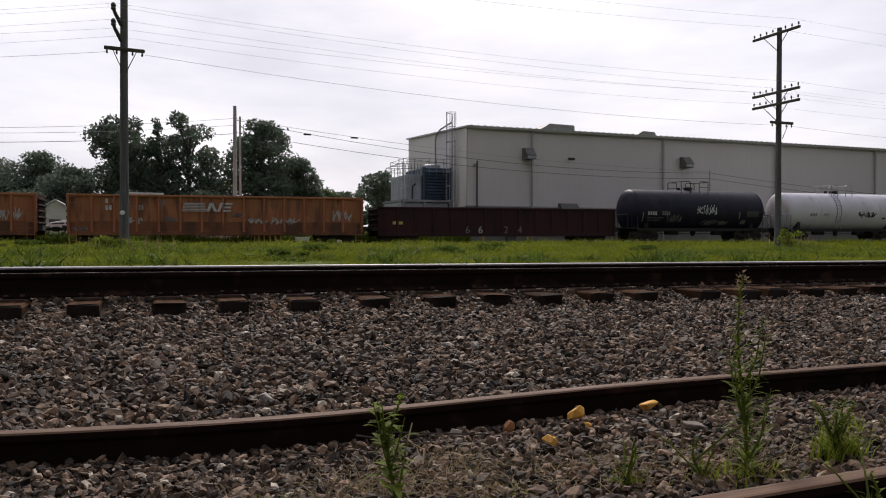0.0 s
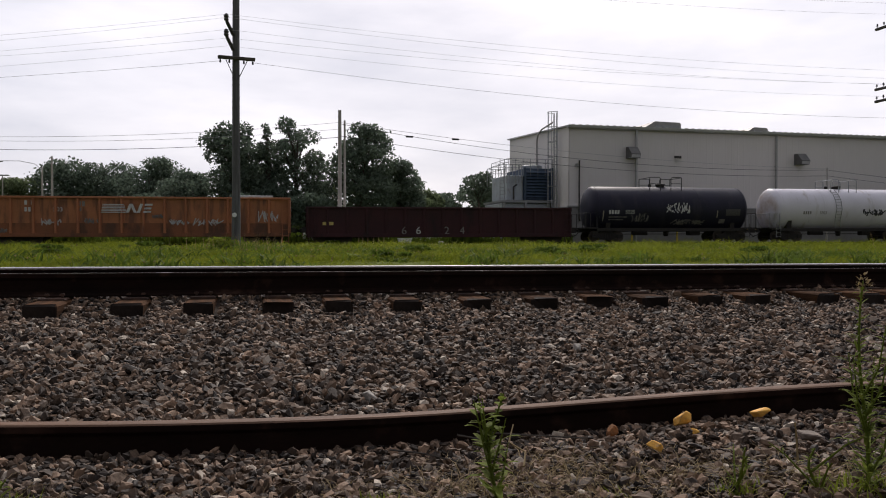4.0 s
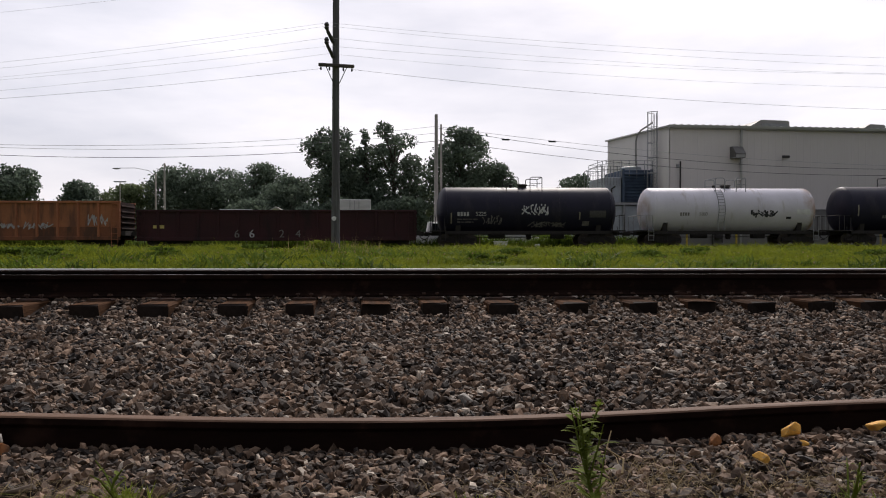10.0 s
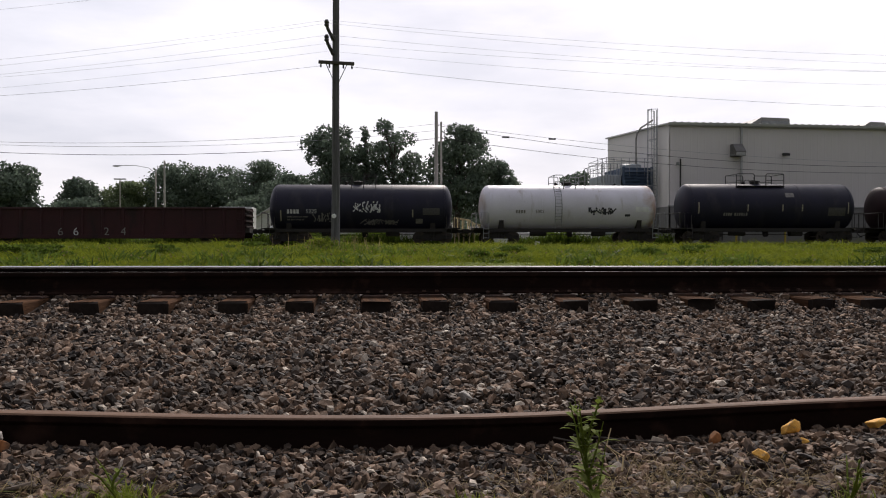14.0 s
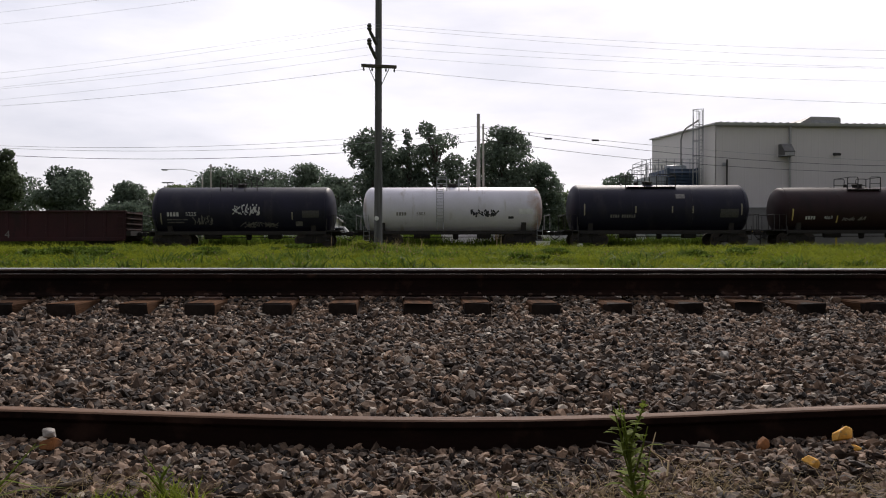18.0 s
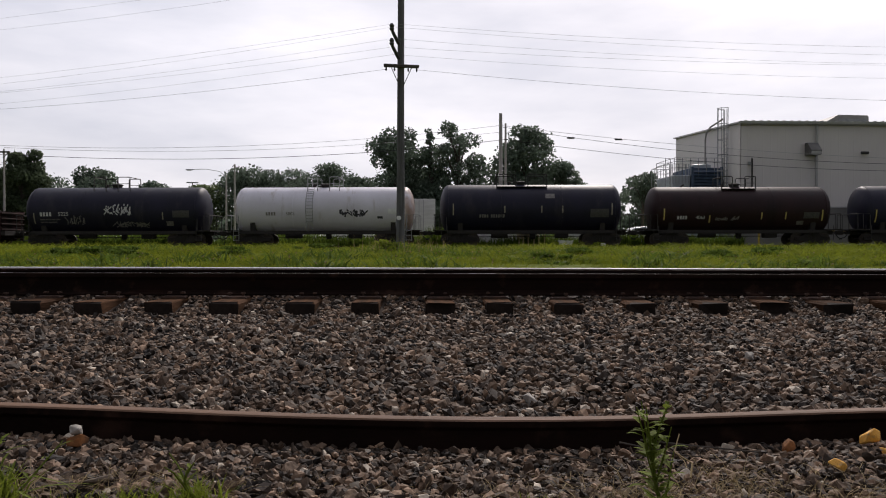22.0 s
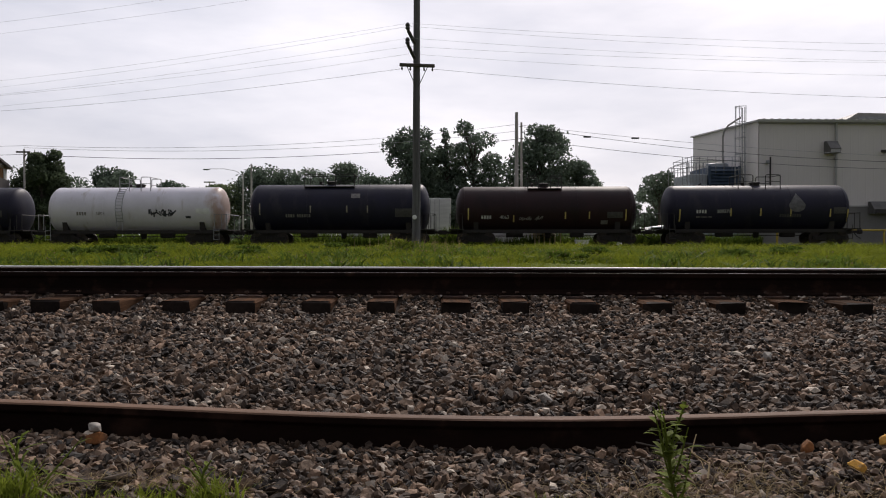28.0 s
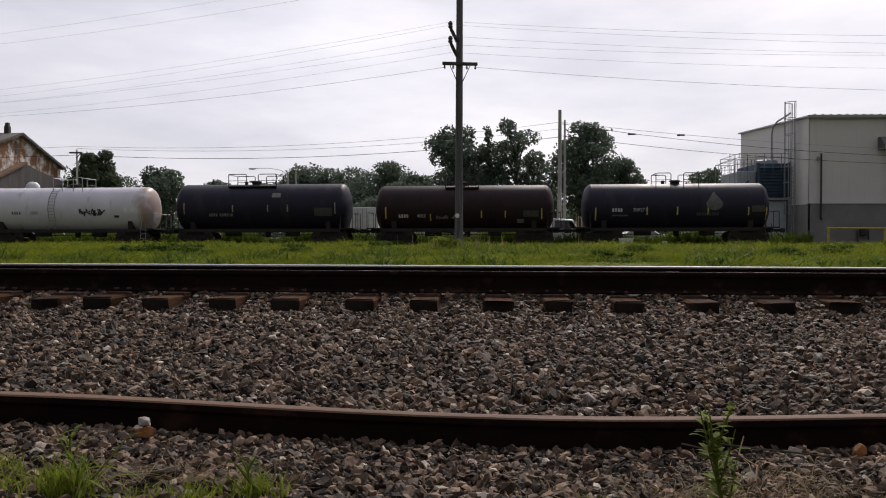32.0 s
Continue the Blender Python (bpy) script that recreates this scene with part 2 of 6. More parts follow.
# ---------------------------------------------------------------- mesh tools
class Shape:
    """Collects vertices and faces of one mesh, with a material slot for each face."""

    def __init__(self):
        self.v, self.f, self.m = [], [], []

    def add(self, verts, faces, slot=0):
        k = len(self.v)
        self.v += [tuple(p) for p in verts]
        self.f += [tuple(i + k for i in f) for f in faces]
        self.m += [slot] * len(faces)
        return self

    def box(self, x0, x1, y0, y1, z0, z1, slot=0, c=0.0, turn=None):
        """A block; c cuts its edges back."""
        if c:
            c = min(c, (x1 - x0) * 0.45, (y1 - y0) * 0.45, (z1 - z0) * 0.45)
            v, key = [], {}
            for i, x in enumerate((x0, x1)):
                for j, y in enumerate((y0, y1)):
                    for k, z in enumerate((z0, z1)):
                        dx, dy, dz = (c if i == 0 else -c), (c if j == 0 else -c), (c if k == 0 else -c)
                        for a, p in enumerate(((x, y + dy, z + dz), (x + dx, y, z + dz), (x + dx, y + dy, z))):
                            key[i, j, k, a] = len(v)
                            v.append(p)
            K = key
            f = []
            for i in (0, 1):
                f.append([K[i, 0, 0, 0], K[i, 1, 0, 0], K[i, 1, 1, 0], K[i, 0, 1, 0]][::1 if i else -1])
                f.append([K[0, i, 0, 1], K[0, i, 1, 1], K[1, i, 1, 1], K[1, i, 0, 1]][::1 if i else -1])
                f.append([K[0, 0, i, 2], K[1, 0, i, 2], K[1, 1, i, 2], K[0, 1, i, 2]][::1 if i else -1])
            for i in (0, 1):
                for j in (0, 1):
                    s = 1 if i == j else -1
                    f.append([K[i, j, 0, 0], K[i, j, 0, 1], K[i, j, 1, 1], K[i, j, 1, 0]][::-s])
                    f.append([K[i, 0, j, 0], K[i, 0, j, 2], K[i, 1, j, 2], K[i, 1, j, 0]][::s])
                    f.append([K[0, i, j, 1], K[0, i, j, 2], K[1, i, j, 2], K[1, i, j, 1]][::-s])
                    for k in (0, 1):
                        s3 = 1 if (i + j + k) % 2 else -1
                        f.append([K[i, j, k, 0], K[i, j, k, 1], K[i, j, k, 2]][::s3])
        else:
            v = [(x, y, z) for x in (x0, x1) for y in (y0, y1) for z in (z0, z1)]
            f = [(0, 1, 3, 2), (4, 6, 7, 5), (0, 4, 5, 1), (2, 3, 7, 6), (0, 2, 6, 4), (1, 5, 7, 3)]
        if turn is not None:
            v = [turn @ Vector(p) for p in v]
        return self.add(v, f, slot)

    def tube(self, points, radius, sides=8, slot=0, ends=True):
        """A round bar along points; radius one number or one per point."""
        pts = [Vector(p) for p in points]
        n = len(pts)
        rad = radius if isinstance(radius, (list, tuple)) else [radius] * n
        v, f = [], []
        up = None
        for i, p in enumerate(pts):
            d = (pts[min(i + 1, n - 1)] - pts[max(i - 1, 0)]).normalized()
            if up is None:
                up = Vector((0, 0, 1)) if abs(d.z) < 0.9 else Vector((1, 0, 0))
            a = d.cross(up).normalized()
            b = a.cross(d).normalized()
            up = b
            for k in range(sides):
                w = 2 * math.pi * k / sides
                v.append(p + (a * math.cos(w) + b * math.sin(w)) * rad[i])
        for i in range(n - 1):
            for k in range(sides):
                a, b = i * sides + k, i * sides + (k + 1) % sides
                f.append((a, b, b + sides, a + sides))
        if ends:
            f.append(tuple(range(sides))[::-1])
            f.append(tuple(range((n - 1) * sides, n * sides)))
        return self.add(v, f, slot)

    def lathe(self, profile, sides=32, axis="x", at=(0, 0, 0), slot=0):
        """Turn (along, radius) pairs about an axis through at."""
        v, f = [], []
        for s, r in profile:
            for k in range(sides):
                w = 2 * math.pi * k / sides
                c, d = r * math.cos(w), r * math.sin(w)
                p = {"x": (s, c, d), "y": (d, s, c), "z": (c, d, s)}[axis]
                v.append((p[0] + at[0], p[1] + at[1], p[2] + at[2]))
        n = len(profile)
        for i in range(n - 1):
            for k in range(sides):
                a, b = i * sides + k, i * sides + (k + 1) % sides
                f.append((a, b, b + sides, a + sides))
        f.append(tuple(range(sides))[::-1])
        f.append(tuple(range((n - 1) * sides, n * sides)))
        return self.add(v, f, slot)

    def prism(self, outline, a, b, axis="x", slot=0):
        """A closed outline drawn out from a to b along an axis."""
        def put(p, s):
            return {"x": (s, p[0], p[1]), "y": (p[0], s, p[1]), "z": (p[0], p[1], s)}[axis]
        n = len(outline)
        v = [put(p, a) for p in outline] + [put(p, b) for p in outline]
        f = [(i, (i + 1) % n, (i + 1) % n + n, i + n) for i in range(n)]
        f += [tuple(range(n))[::-1], tuple(range(n, 2 * n))]
        return self.add(v, f, slot)

    def mesh(self, name, mats, smooth=None):
        me = bpy.data.meshes.new(name)
        me.from_pydata(self.v, [], self.f)
        for m in mats:
            me.materials.append(m)
        if len(mats) > 1:
            me.polygons.foreach_set("material_index", self.m)
        bm = bmesh.new()
        bm.from_mesh(me)
        if len(bm.faces) < 60000:
            bmesh.ops.recalc_face_normals(bm, faces=bm.faces)
        bm.to_mesh(me)
        bm.free()
        if smooth:
            me.polygons.foreach_set("use_smooth", [True] * len(me.polygons))
            me.set_sharp_from_angle(angle=radians(smooth))
        me.update()
        return me


def part(name, shape, mats, parent=None, label="", at=None, smooth=None):
    """Links a shape, or a ready mesh, as one mesh object under a thing or a part."""
    if isinstance(shape, Shape):
        shape = shape.mesh(name, mats if isinstance(mats, (list, tuple)) else [mats], smooth)
    ob = new(name, shape)
    if parent is not None:
        ob.parent = parent
    if at is not None:
        ob.matrix_basis = at if isinstance(at, Matrix) else Matrix.Translation(at)
    if label:
        tagged(ob, label)
    return ob


def thing(name, label, category, group="", at=None, kind=""):
    ob = tagged(new(name), label, category, group, kind)
    ob.empty_display_size = 0.2
    if at is not None:
        ob.matrix_basis = at if isinstance(at, Matrix) else Matrix.Translation(at)
    return ob


def letters(text, size, mat, parent, at, name="lettering", label=""):
    """Words in the built-in font, as a thin mesh facing -y."""
    cu = bpy.data.curves.new(name, "FONT")
    cu.body, cu.size, cu.extrude = text, size, 0.004
    cu.align_x, cu.align_y = "CENTER", "CENTER"
    tmp = bpy.data.objects.new("tmp", cu)
    me = bpy.data.meshes.new_from_object(tmp)
    bpy.data.objects.remove(tmp)
    me.transform(Matrix.Rotation(radians(90), 4, "X"))
    me.materials.clear()
    me.materials.append(mat)
    return part(name, me, None, parent, label, at)


def sag(a, b, drop, n=14):
    a, b = Vector(a), Vector(b)
    return [a.lerp(b, i / n) - Vector((0, 0, drop * 4 * (i / n) * (1 - i / n))) for i in range(n + 1)]


# ---------------------------------------------------------------- ground and tracks
MAIN_Y, MAIN_FAR_Y, SIDE_Y, SIDE_NEAR_Y = 6.83, 8.34, 3.30, 1.80
SIDE_TOP = -0.425
PROFILE = ((-400, -0.7), (-20, -0.66), (0, -0.62), (1.2, -0.58), (1.7, -0.53), (2.4, -0.53), (3.0, -0.55), (3.3, -0.555), (3.5, -0.515), (4.2, -0.455),
           (5.0, -0.41), (5.7, -0.36), (6.2, -0.325), (6.34, -0.30), (6.5, -0.262), (6.6, -0.245), (6.72, -0.225), (6.8, -0.208), (8.4, -0.208), (8.6, -0.25), (9.2, -0.30), (10.0, -0.42), (11.5, -0.52), (13, -0.5),
           (16, -0.40), (20, -0.33), (27, -0.30), (45, -0.28), (70, -0.25), (160, -0.2), (3000, -0.2))


# the train's track runs a little askew to the main line and climbs to the right
TRACK_Y, TRACK_SLOPE, TRACK_CLIMB = 53.99, -0.047, 0.005


# the old siding has sunk into its bed: height of its rails along x, against their ends
SAG = ((-80, 0.05), (-2.6, 0.05), (-1.9, 0.042), (-1.5, 0.03), (-1.1, 0.010), (-0.7, -0.008), (-0.3, -0.024), (0.3, -0.035), (0.8, -0.034), (1.3, -0.018), (1.7, -0.004), (2.2, 0.008), (3.0, 0.016), (4.0, 0.024), (90, 0.024))


def sunk(x):
    return np.interp(x, [p[0] for p in SAG], [p[1] for p in SAG])


def in_siding(y):
    """How far a spot of ground shares the sag of the siding, 0 to 1."""
    return np.interp(y, (0.6, 1.4, 3.45, 4.2), (0, 1, 1, 0))


def level(y, x=None):
    """Height of the ground at a distance from the camera's line; given x, with the bank of the train's track."""
    z = float(np.interp(y, [p[0] for p in PROFILE], [p[1] for p in PROFILE]))
    if x is not None:
        x = min(120, max(-100, x))
        z += TRACK_CLIMB * (x - 3) * float(np.interp(y - TRACK_Y - TRACK_SLOPE * x, (-16, -6, 2.4, 3.6), (0, 1, 1, 0)))
    return z


def build_ground():
    ys = sorted(set([p[0] for p in PROFILE] + list(np.arange(1.0, 12.0, 0.25)) + list(range(12, 48, 2)) + list(range(48, 62))))
    xs = [-3000, -800, -200, -80, -40] + list(np.arange(-24, 40.1, 0.5)) + [60, 100, 200, 800, 3000]
    s = Shape()
    for y in ys:
        for x in xs:
            bumpy = 0.018 * noise.noise((x * 1.3, y * 1.3, 0)) + 0.012 * noise.noise((x * 4, y * 4, 3)) if y < 6.2 else 0.10 * noise.noise((x * 0.2, y * 0.2, 5)) if y > 12 else 0
            s.v.append((x, y, level(y, x) + bumpy + float(sunk(x) * in_siding(y))))
    w = len(xs)
    for j in range(len(ys) - 1):
        for i in range(w - 1):
            a = j * w + i
            s.f.append((a, a + 1, a + w + 1, a + w))
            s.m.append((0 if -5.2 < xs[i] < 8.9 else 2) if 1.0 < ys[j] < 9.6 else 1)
    me = s.mesh("ground", [DIRT_SHADED, GRASS_SOIL, GRAVEL])
    me.polygons.foreach_set("use_smooth", [True] * len(me.polygons))
    tagged(part("ground", me, None), "stony dirt beside the tracks, green grass beyond", "ground", kind="structure")


build_ground()

RAIL_OUTLINE = [(-0.076, 0), (0.076, 0), (0.076, 0.011), (0.030, 0.026), (0.009, 0.045), (0.009, 0.128), (0.024, 0.143), (0.0365, 0.150), (0.0365, 0.165),
                (0.0365, 0.177), (0.031, 0.184), (0.018, 0.186), (-0.018, 0.186), (-0.031, 0.184), (-0.0365, 0.177), (-0.0365, 0.165), (-0.0365, 0.150), (-0.024, 0.143),
                (-0.009, 0.128), (-0.009, 0.045), (-0.030, 0.026), (-0.076, 0.011)]


def rail_shape(y, top, x0, x1, high=0.186, sags=False, gauge=0):
    """gauge: the side on which the wheels' flanges rub; the rail leans that way and is bright there."""
    s = Shape()
    k = high / 0.186
    pts = [(y + a - gauge * 0.02 * (0.186 - b), top - high + b * k + gauge * 0.025 * -a) for a, b in RAIL_OUTLINE]
    n = len(pts)
    cuts = [x0, -30, -10, *[q * 0.25 for q in range(-16, 25)], 10, 30, x1] if sags else [x0, -30, -10, 0, 10, 30, x1]
    for i, x in enumerate(cuts):
        # smoothed over half a metre, as a rail bends
        z = float(np.mean([sunk(x + q) for q in (-0.4, -0.2, 0, 0.2, 0.4)])) if sags else 0
        s.v += [(x, p[0], p[1] + z) for p in pts]
    for i in range(len(cuts) - 1):
        for j in range(n):
            a, b = i * n + j, i * n + (j + 1) % n
            s.f.append((a, b, b + n, a + n))
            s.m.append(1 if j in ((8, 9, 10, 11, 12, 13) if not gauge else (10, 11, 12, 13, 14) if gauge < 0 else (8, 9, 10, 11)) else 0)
    return s


# the ties lie unevenly where the siding leaves the main line
TIES = [-2.5, -2.0, -1.5, -0.905, -0.385, 0.166, 0.655, 1.205, 1.82, 2.36, 2.9, 3.357, 3.86, 4.39, 4.98, 5.5, 5.9, 6.37, 6.8]
_r = random.Random(8)
TIES = [-2.5 - 0.497 * k + _r.uniform(-0.04, 0.04) for k in range(44, 0, -1)] + TIES + [6.8 + 0.497 * k + _r.uniform(-0.04, 0.04) for k in range(1, 76)]


def build_tracks():
    main = thing("main_line_track", "main line track with polished rails on dark wooden ties", "railway track", kind="structure")
    for y, gauge in ((MAIN_Y, 1), (MAIN_FAR_Y, -1)):
        part("rail", rail_shape(y, 0, -120, 160, gauge=gauge), [RAIL_SIDE, RAIL_BRIGHT], main, "rail with polished top and rusty side, coloured darker for shade")
    rng = random.Random(5)
    mid = (MAIN_Y + MAIN_FAR_Y) / 2
    tie_meshes = []
    for k in range(4):
        s = Shape()
        s.box(-0.115, 0.115, -1.3, 1.3, -0.178, 0, 0, 0.012)
        me = s.mesh("tie", [TIE_WOOD, TIE_END])
        for p in me.polygons:
            if abs(p.normal.y) > 0.6 and abs(p.center.y) > 1.2:
                p.material_index = 1
        for v in me.vertices:
            v.co += Vector((rng.uniform(-0.01, 0.01), rng.uniform(-0.035, 0.035), rng.uniform(-0.006, 0.003)))
        tie_meshes.append(me)
    plate = Shape().prism([(-0.1, 0), (0.1, 0), (0.1, 0.009), (0.085, 0.016), (-0.085, 0.016), (-0.1, 0.009)], -0.19, 0.19, "y").mesh("tie_plate", [PLATE])
    spike = Shape().box(-0.008, 0.008, -0.008, 0.008, 0, 0.032).prism([(-0.017, 0.024), (0.017, 0.024), (0.013, 0.038), (-0.013, 0.038)], -0.022, 0.018, "y").mesh("spike", [PLATE])
    for x in TIES:
        jx, jr = 0, rng.uniform(-2.2, 2.2)
        near = -7 < x < 13
        t = part("tie", rng.choice(tie_meshes), None, main, at=pose(x + jx, mid + rng.uniform(-0.05, 0.05), -0.202 + rng.uniform(-0.008, 0.002), 0, 0, jr))
        if near:
            for y in (MAIN_Y, MAIN_FAR_Y):
                part("tie_plate", plate, None, t, at=(0, y - mid, 0.001))
            for dx in (-0.055, 0.055):
                part("spike", spike, None, t, at=(dx, MAIN_Y - mid - 0.088, 0.012))
    side = thing("siding_track", "old siding track with rust-brown rails sunk in ballast", "railway track", kind="structure")
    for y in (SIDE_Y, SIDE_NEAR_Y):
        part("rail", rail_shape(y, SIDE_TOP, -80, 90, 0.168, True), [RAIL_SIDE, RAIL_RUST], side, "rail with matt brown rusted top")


build_tracks()


def stones(name, area, step, size, seed, mats, flat=0.55, proud=0.5, lift=0.0, upper=0.5, clear=0.055):
    """Loose broken stones over a stretch of ground, as one mesh of many separate lumps: a bed and a looser layer on it."""
    r = np.random.RandomState(seed)
    x0, x1, y0, y1 = area
    # a block with its corners broken off: twelve corners, six larger and eight smaller faces
    lump = np.array([p for i, j in ((1, 1), (1, -1), (-1, 1), (-1, -1)) for p in ((i, j, 0), (i, 0, j), (0, i, j))]) * 0.78
    tri = []
    for axis in range(3):
        for way in (-1, 1):
            ring = [k for k in range(12) if lump[k, axis] * way > 0.5]
            ring.sort(key=lambda k: way * math.atan2(lump[k, (axis + 2) % 3], lump[k, (axis + 1) % 3]))
            tri += [(ring[0], ring[1], ring[2]), (ring[0], ring[2], ring[3])]
    for i, j, k in ((i, j, k) for i in (-1, 1) for j in (-1, 1) for k in (-1, 1)):
        three = [q for q in range(12) if np.dot(lump[q], (i, j, k)) > 1.5]
        tri.append(tuple(three if np.dot(np.cross(lump[three[1]] - lump[three[0]], lump[three[2]] - lump[three[0]]), (i, j, k)) > 0 else three[::-1]))
    tri = np.array(tri)
    gx, gy = np.meshgrid(np.arange(x0, x1, step), np.arange(y0, y1, step * 0.9))
    gx = gx + (np.arange(gx.shape[0]) % 2)[:, None] * step * 0.5
    c = np.stack([gx.ravel(), gy.ravel()], 1)
    c += r.uniform(-0.42, 0.42, c.shape) * step
    more = c[r.uniform(0, 1, len(c)) < upper] + r.uniform(-0.5, 0.5, 2) * step
    high = np.concatenate([np.zeros(len(c)), np.full(len(more), size * 0.36)])
    c = np.concatenate([c, more])
    bad = (c[:, 1] < y0) | (c[:, 1] > y1)
    for y in (SIDE_Y, SIDE_NEAR_Y):
        bad |= np.abs(c[:, 1] - y) < clear
    for x in TIES:
        bad |= (np.abs(c[:, 0] - x) < 0.125) & (c[:, 1] > 6.23)
    c, high = c[~bad], high[~bad]
    n = len(c)
    zs = np.interp(c[:, 1], [p[0] for p in PROFILE], [p[1] for p in PROFILE])
    zs = zs + sunk(c[:, 0]) * in_siding(c[:, 1])
    rad = size * np.exp(np.clip(r.normal(0, 0.28, n), -0.7, 0.55)) * 0.5
    sc = np.stack([r.uniform(0.85, 1.6, n), r.uniform(0.7, 1.15, n), r.uniform(flat * 0.6, flat * 1.5, n)], 1) * rad[:, None]
    v = lump[None] + r.uniform(-0.24, 0.24, (n, 12, 3))
    v[:, :, :2] *= 1 + v[:, :, 2:] * r.uniform(-0.35, 0.15, (n, 1, 1))
    v = v * sc[:, None]
    q = r.normal(0, 1, (n, 4))
    q[:, 1:3] *= 0.42
    q /= np.linalg.norm(q, axis=1)[:, None]
    w, a, b, d = q.T
    rot = np.stack([1 - 2 * (b * b + d * d), 2 * (a * b - d * w), 2 * (a * d + b * w), 2 * (a * b + d * w), 1 - 2 * (a * a + d * d), 2 * (b * d - a * w),
                    2 * (a * d - b * w), 2 * (b * d + a * w), 1 - 2 * (a * a + b * b)], 1).reshape(n, 3, 3)
    v = np.einsum("nij,nkj->nki", rot, v)
    v[:, :, 0] += c[:, 0, None]
    v[:, :, 1] += c[:, 1, None]
    v[:, :, 2] += (zs + rad * flat * proud + lift + high + r.uniform(-0.008, 0.010, n))[:, None]
    faces = (tri[None] + (np.arange(n) * 12)[:, None, None]).reshape(-1, 3)
    me = bpy.data.meshes.new(name)
    me.vertices.add(n * 12)
    me.vertices.foreach_set("co", v.reshape(-1).astype(np.float32))
    me.loops.add(len(faces) * 3)
    me.loops.foreach_set("vertex_index", faces.reshape(-1).astype(np.int32))
    me.polygons.add(len(faces))
    me.polygons.foreach_set("loop_start", np.arange(0, len(faces) * 3, 3, dtype=np.int32))
    for m in mats:
        me.materials.append(m)
    me.update(calc_edges=True)
    me.validate()
    me.shade_flat()
    return new(name, me)


tagged(stones("ballast", (-4.9, 8.7, 3.36, 6.34), 0.0300, 0.0355, 11, [BALLAST], upper=0.34), "crushed grey-brown ballast stones between the tracks", "ballast", kind="stuff")
tagged(stones("siding_ballast", (-3.2, 5.4, 1.86, 3.25), 0.0265, 0.030, 12, [BALLAST], 0.5, 0.3, upper=0.3), "grey ballast stones half sunk in dirt in the siding", "ballast", kind="stuff")
for x0, x1, seed in ((-5.2, -3.2, 16), (5.4, 8.9, 17)):
    tagged(stones("siding_ballast", (x0, x1, 1.86, 3.25), 0.042, 0.047, seed, [BALLAST], 0.5, 0.3, upper=0.3), "grey ballast stones half sunk in dirt in the siding", "ballast", kind="stuff")
tagged(stones("outer_ballast", (-5.3, 9.0, 0.9, 1.75), 0.046, 0.052, 15, [BALLAST], 0.5, 0.3, upper=0.3), "grey ballast stones along the outer siding rail", "ballast", kind="stuff")
tagged(stones("far_ballast", (-5.4, 9.6, 6.25, 6.80), 0.030, 0.036, 13, [BALLAST], lift=-0.004), "crushed ballast stones between the wooden ties", "ballast", kind="stuff")
tagged(stones("rusty_chips", (-5.6, 9.6, 3.352, 3.43), 0.028, 0.031, 14, [RUSTY_CHIP], lift=0.022, upper=0.2, clear=0.05), "small rust-stained stone chips along the siding rail", "ballast", kind="stuff")


def blades(name, spots, mats):
    """Grass: each spot (x, y, z, height, width, lean, turn) is one bent blade of three faces."""
    sp = np.array(spots)
    n = len(sp)
    x, y, z, hgt, wid, lean, turn = sp.T
    dx, dy = np.cos(turn), np.sin(turn)
    lx, ly = np.cos(turn * 7.3) * lean * hgt, np.sin(turn * 7.3) * lean * hgt
    v = np.zeros((n, 5, 3))
    for k, (s, w, b) in enumerate(((0, -0.5, 0), (0, 0.5, 0), (0.55, 0.4, 0.35), (0.55, -0.4, 0.35), (1.0, 0, 1.0))):
        v[:, k, 0] = x + dx * wid * w + lx * b
        v[:, k, 1] = y + dy * wid * w + ly * b
        v[:, k, 2] = z + hgt * s * (1 - 0.25 * lean * b)
    base = np.arange(n) * 5
    f = [(a, a + 1, a + 2, a + 3) for a in base] + [(a + 3, a + 2, a + 4) for a in base]
    me = bpy.data.meshes.new(name)
    me.from_pydata(v.reshape(-1, 3).tolist(), [], f)
    for m in mats:
        me.materials.append(m)
    me.update()
    return me


def build_grass():
    r = np.random.RandomState(3)
    out = []
    for y0, y1, n, wid, hi in ((12, 16, 26000, 0.011, 0.17), (16, 20, 34000, 0.015, 0.22), (20, 28, 52000, 0.020, 0.31), (28, 40, 52000, 0.03, 0.46), (40, 51, 40000, 0.045, 0.60)):
        ys = r.uniform(y0, y1, n)
        xs = ys * r.uniform(-0.72, 1.38, n)
        for x, y in zip(xs, ys):
            if y > 50.7 + TRACK_SLOPE * x:
                continue
            k = 0.75 + 0.6 * noise.noise((x * 0.35, y * 0.35, 2)) + 0.35 * noise.noise((x * 1.4, y * 1.4, 9))
            out.append((x, y, level(y, x) - 0.02, hi * max(0.3, k) * r.uniform(0.6, 1.35), wid * r.uniform(0.7, 1.5), r.uniform(0.5, 1.7), r.uniform(0, 6.28)))
    tagged(new("grass", blades("grass", out, [GRASS])), "lush green unmown grass strip between the tracks", "grass", kind="stuff")


build_grass()


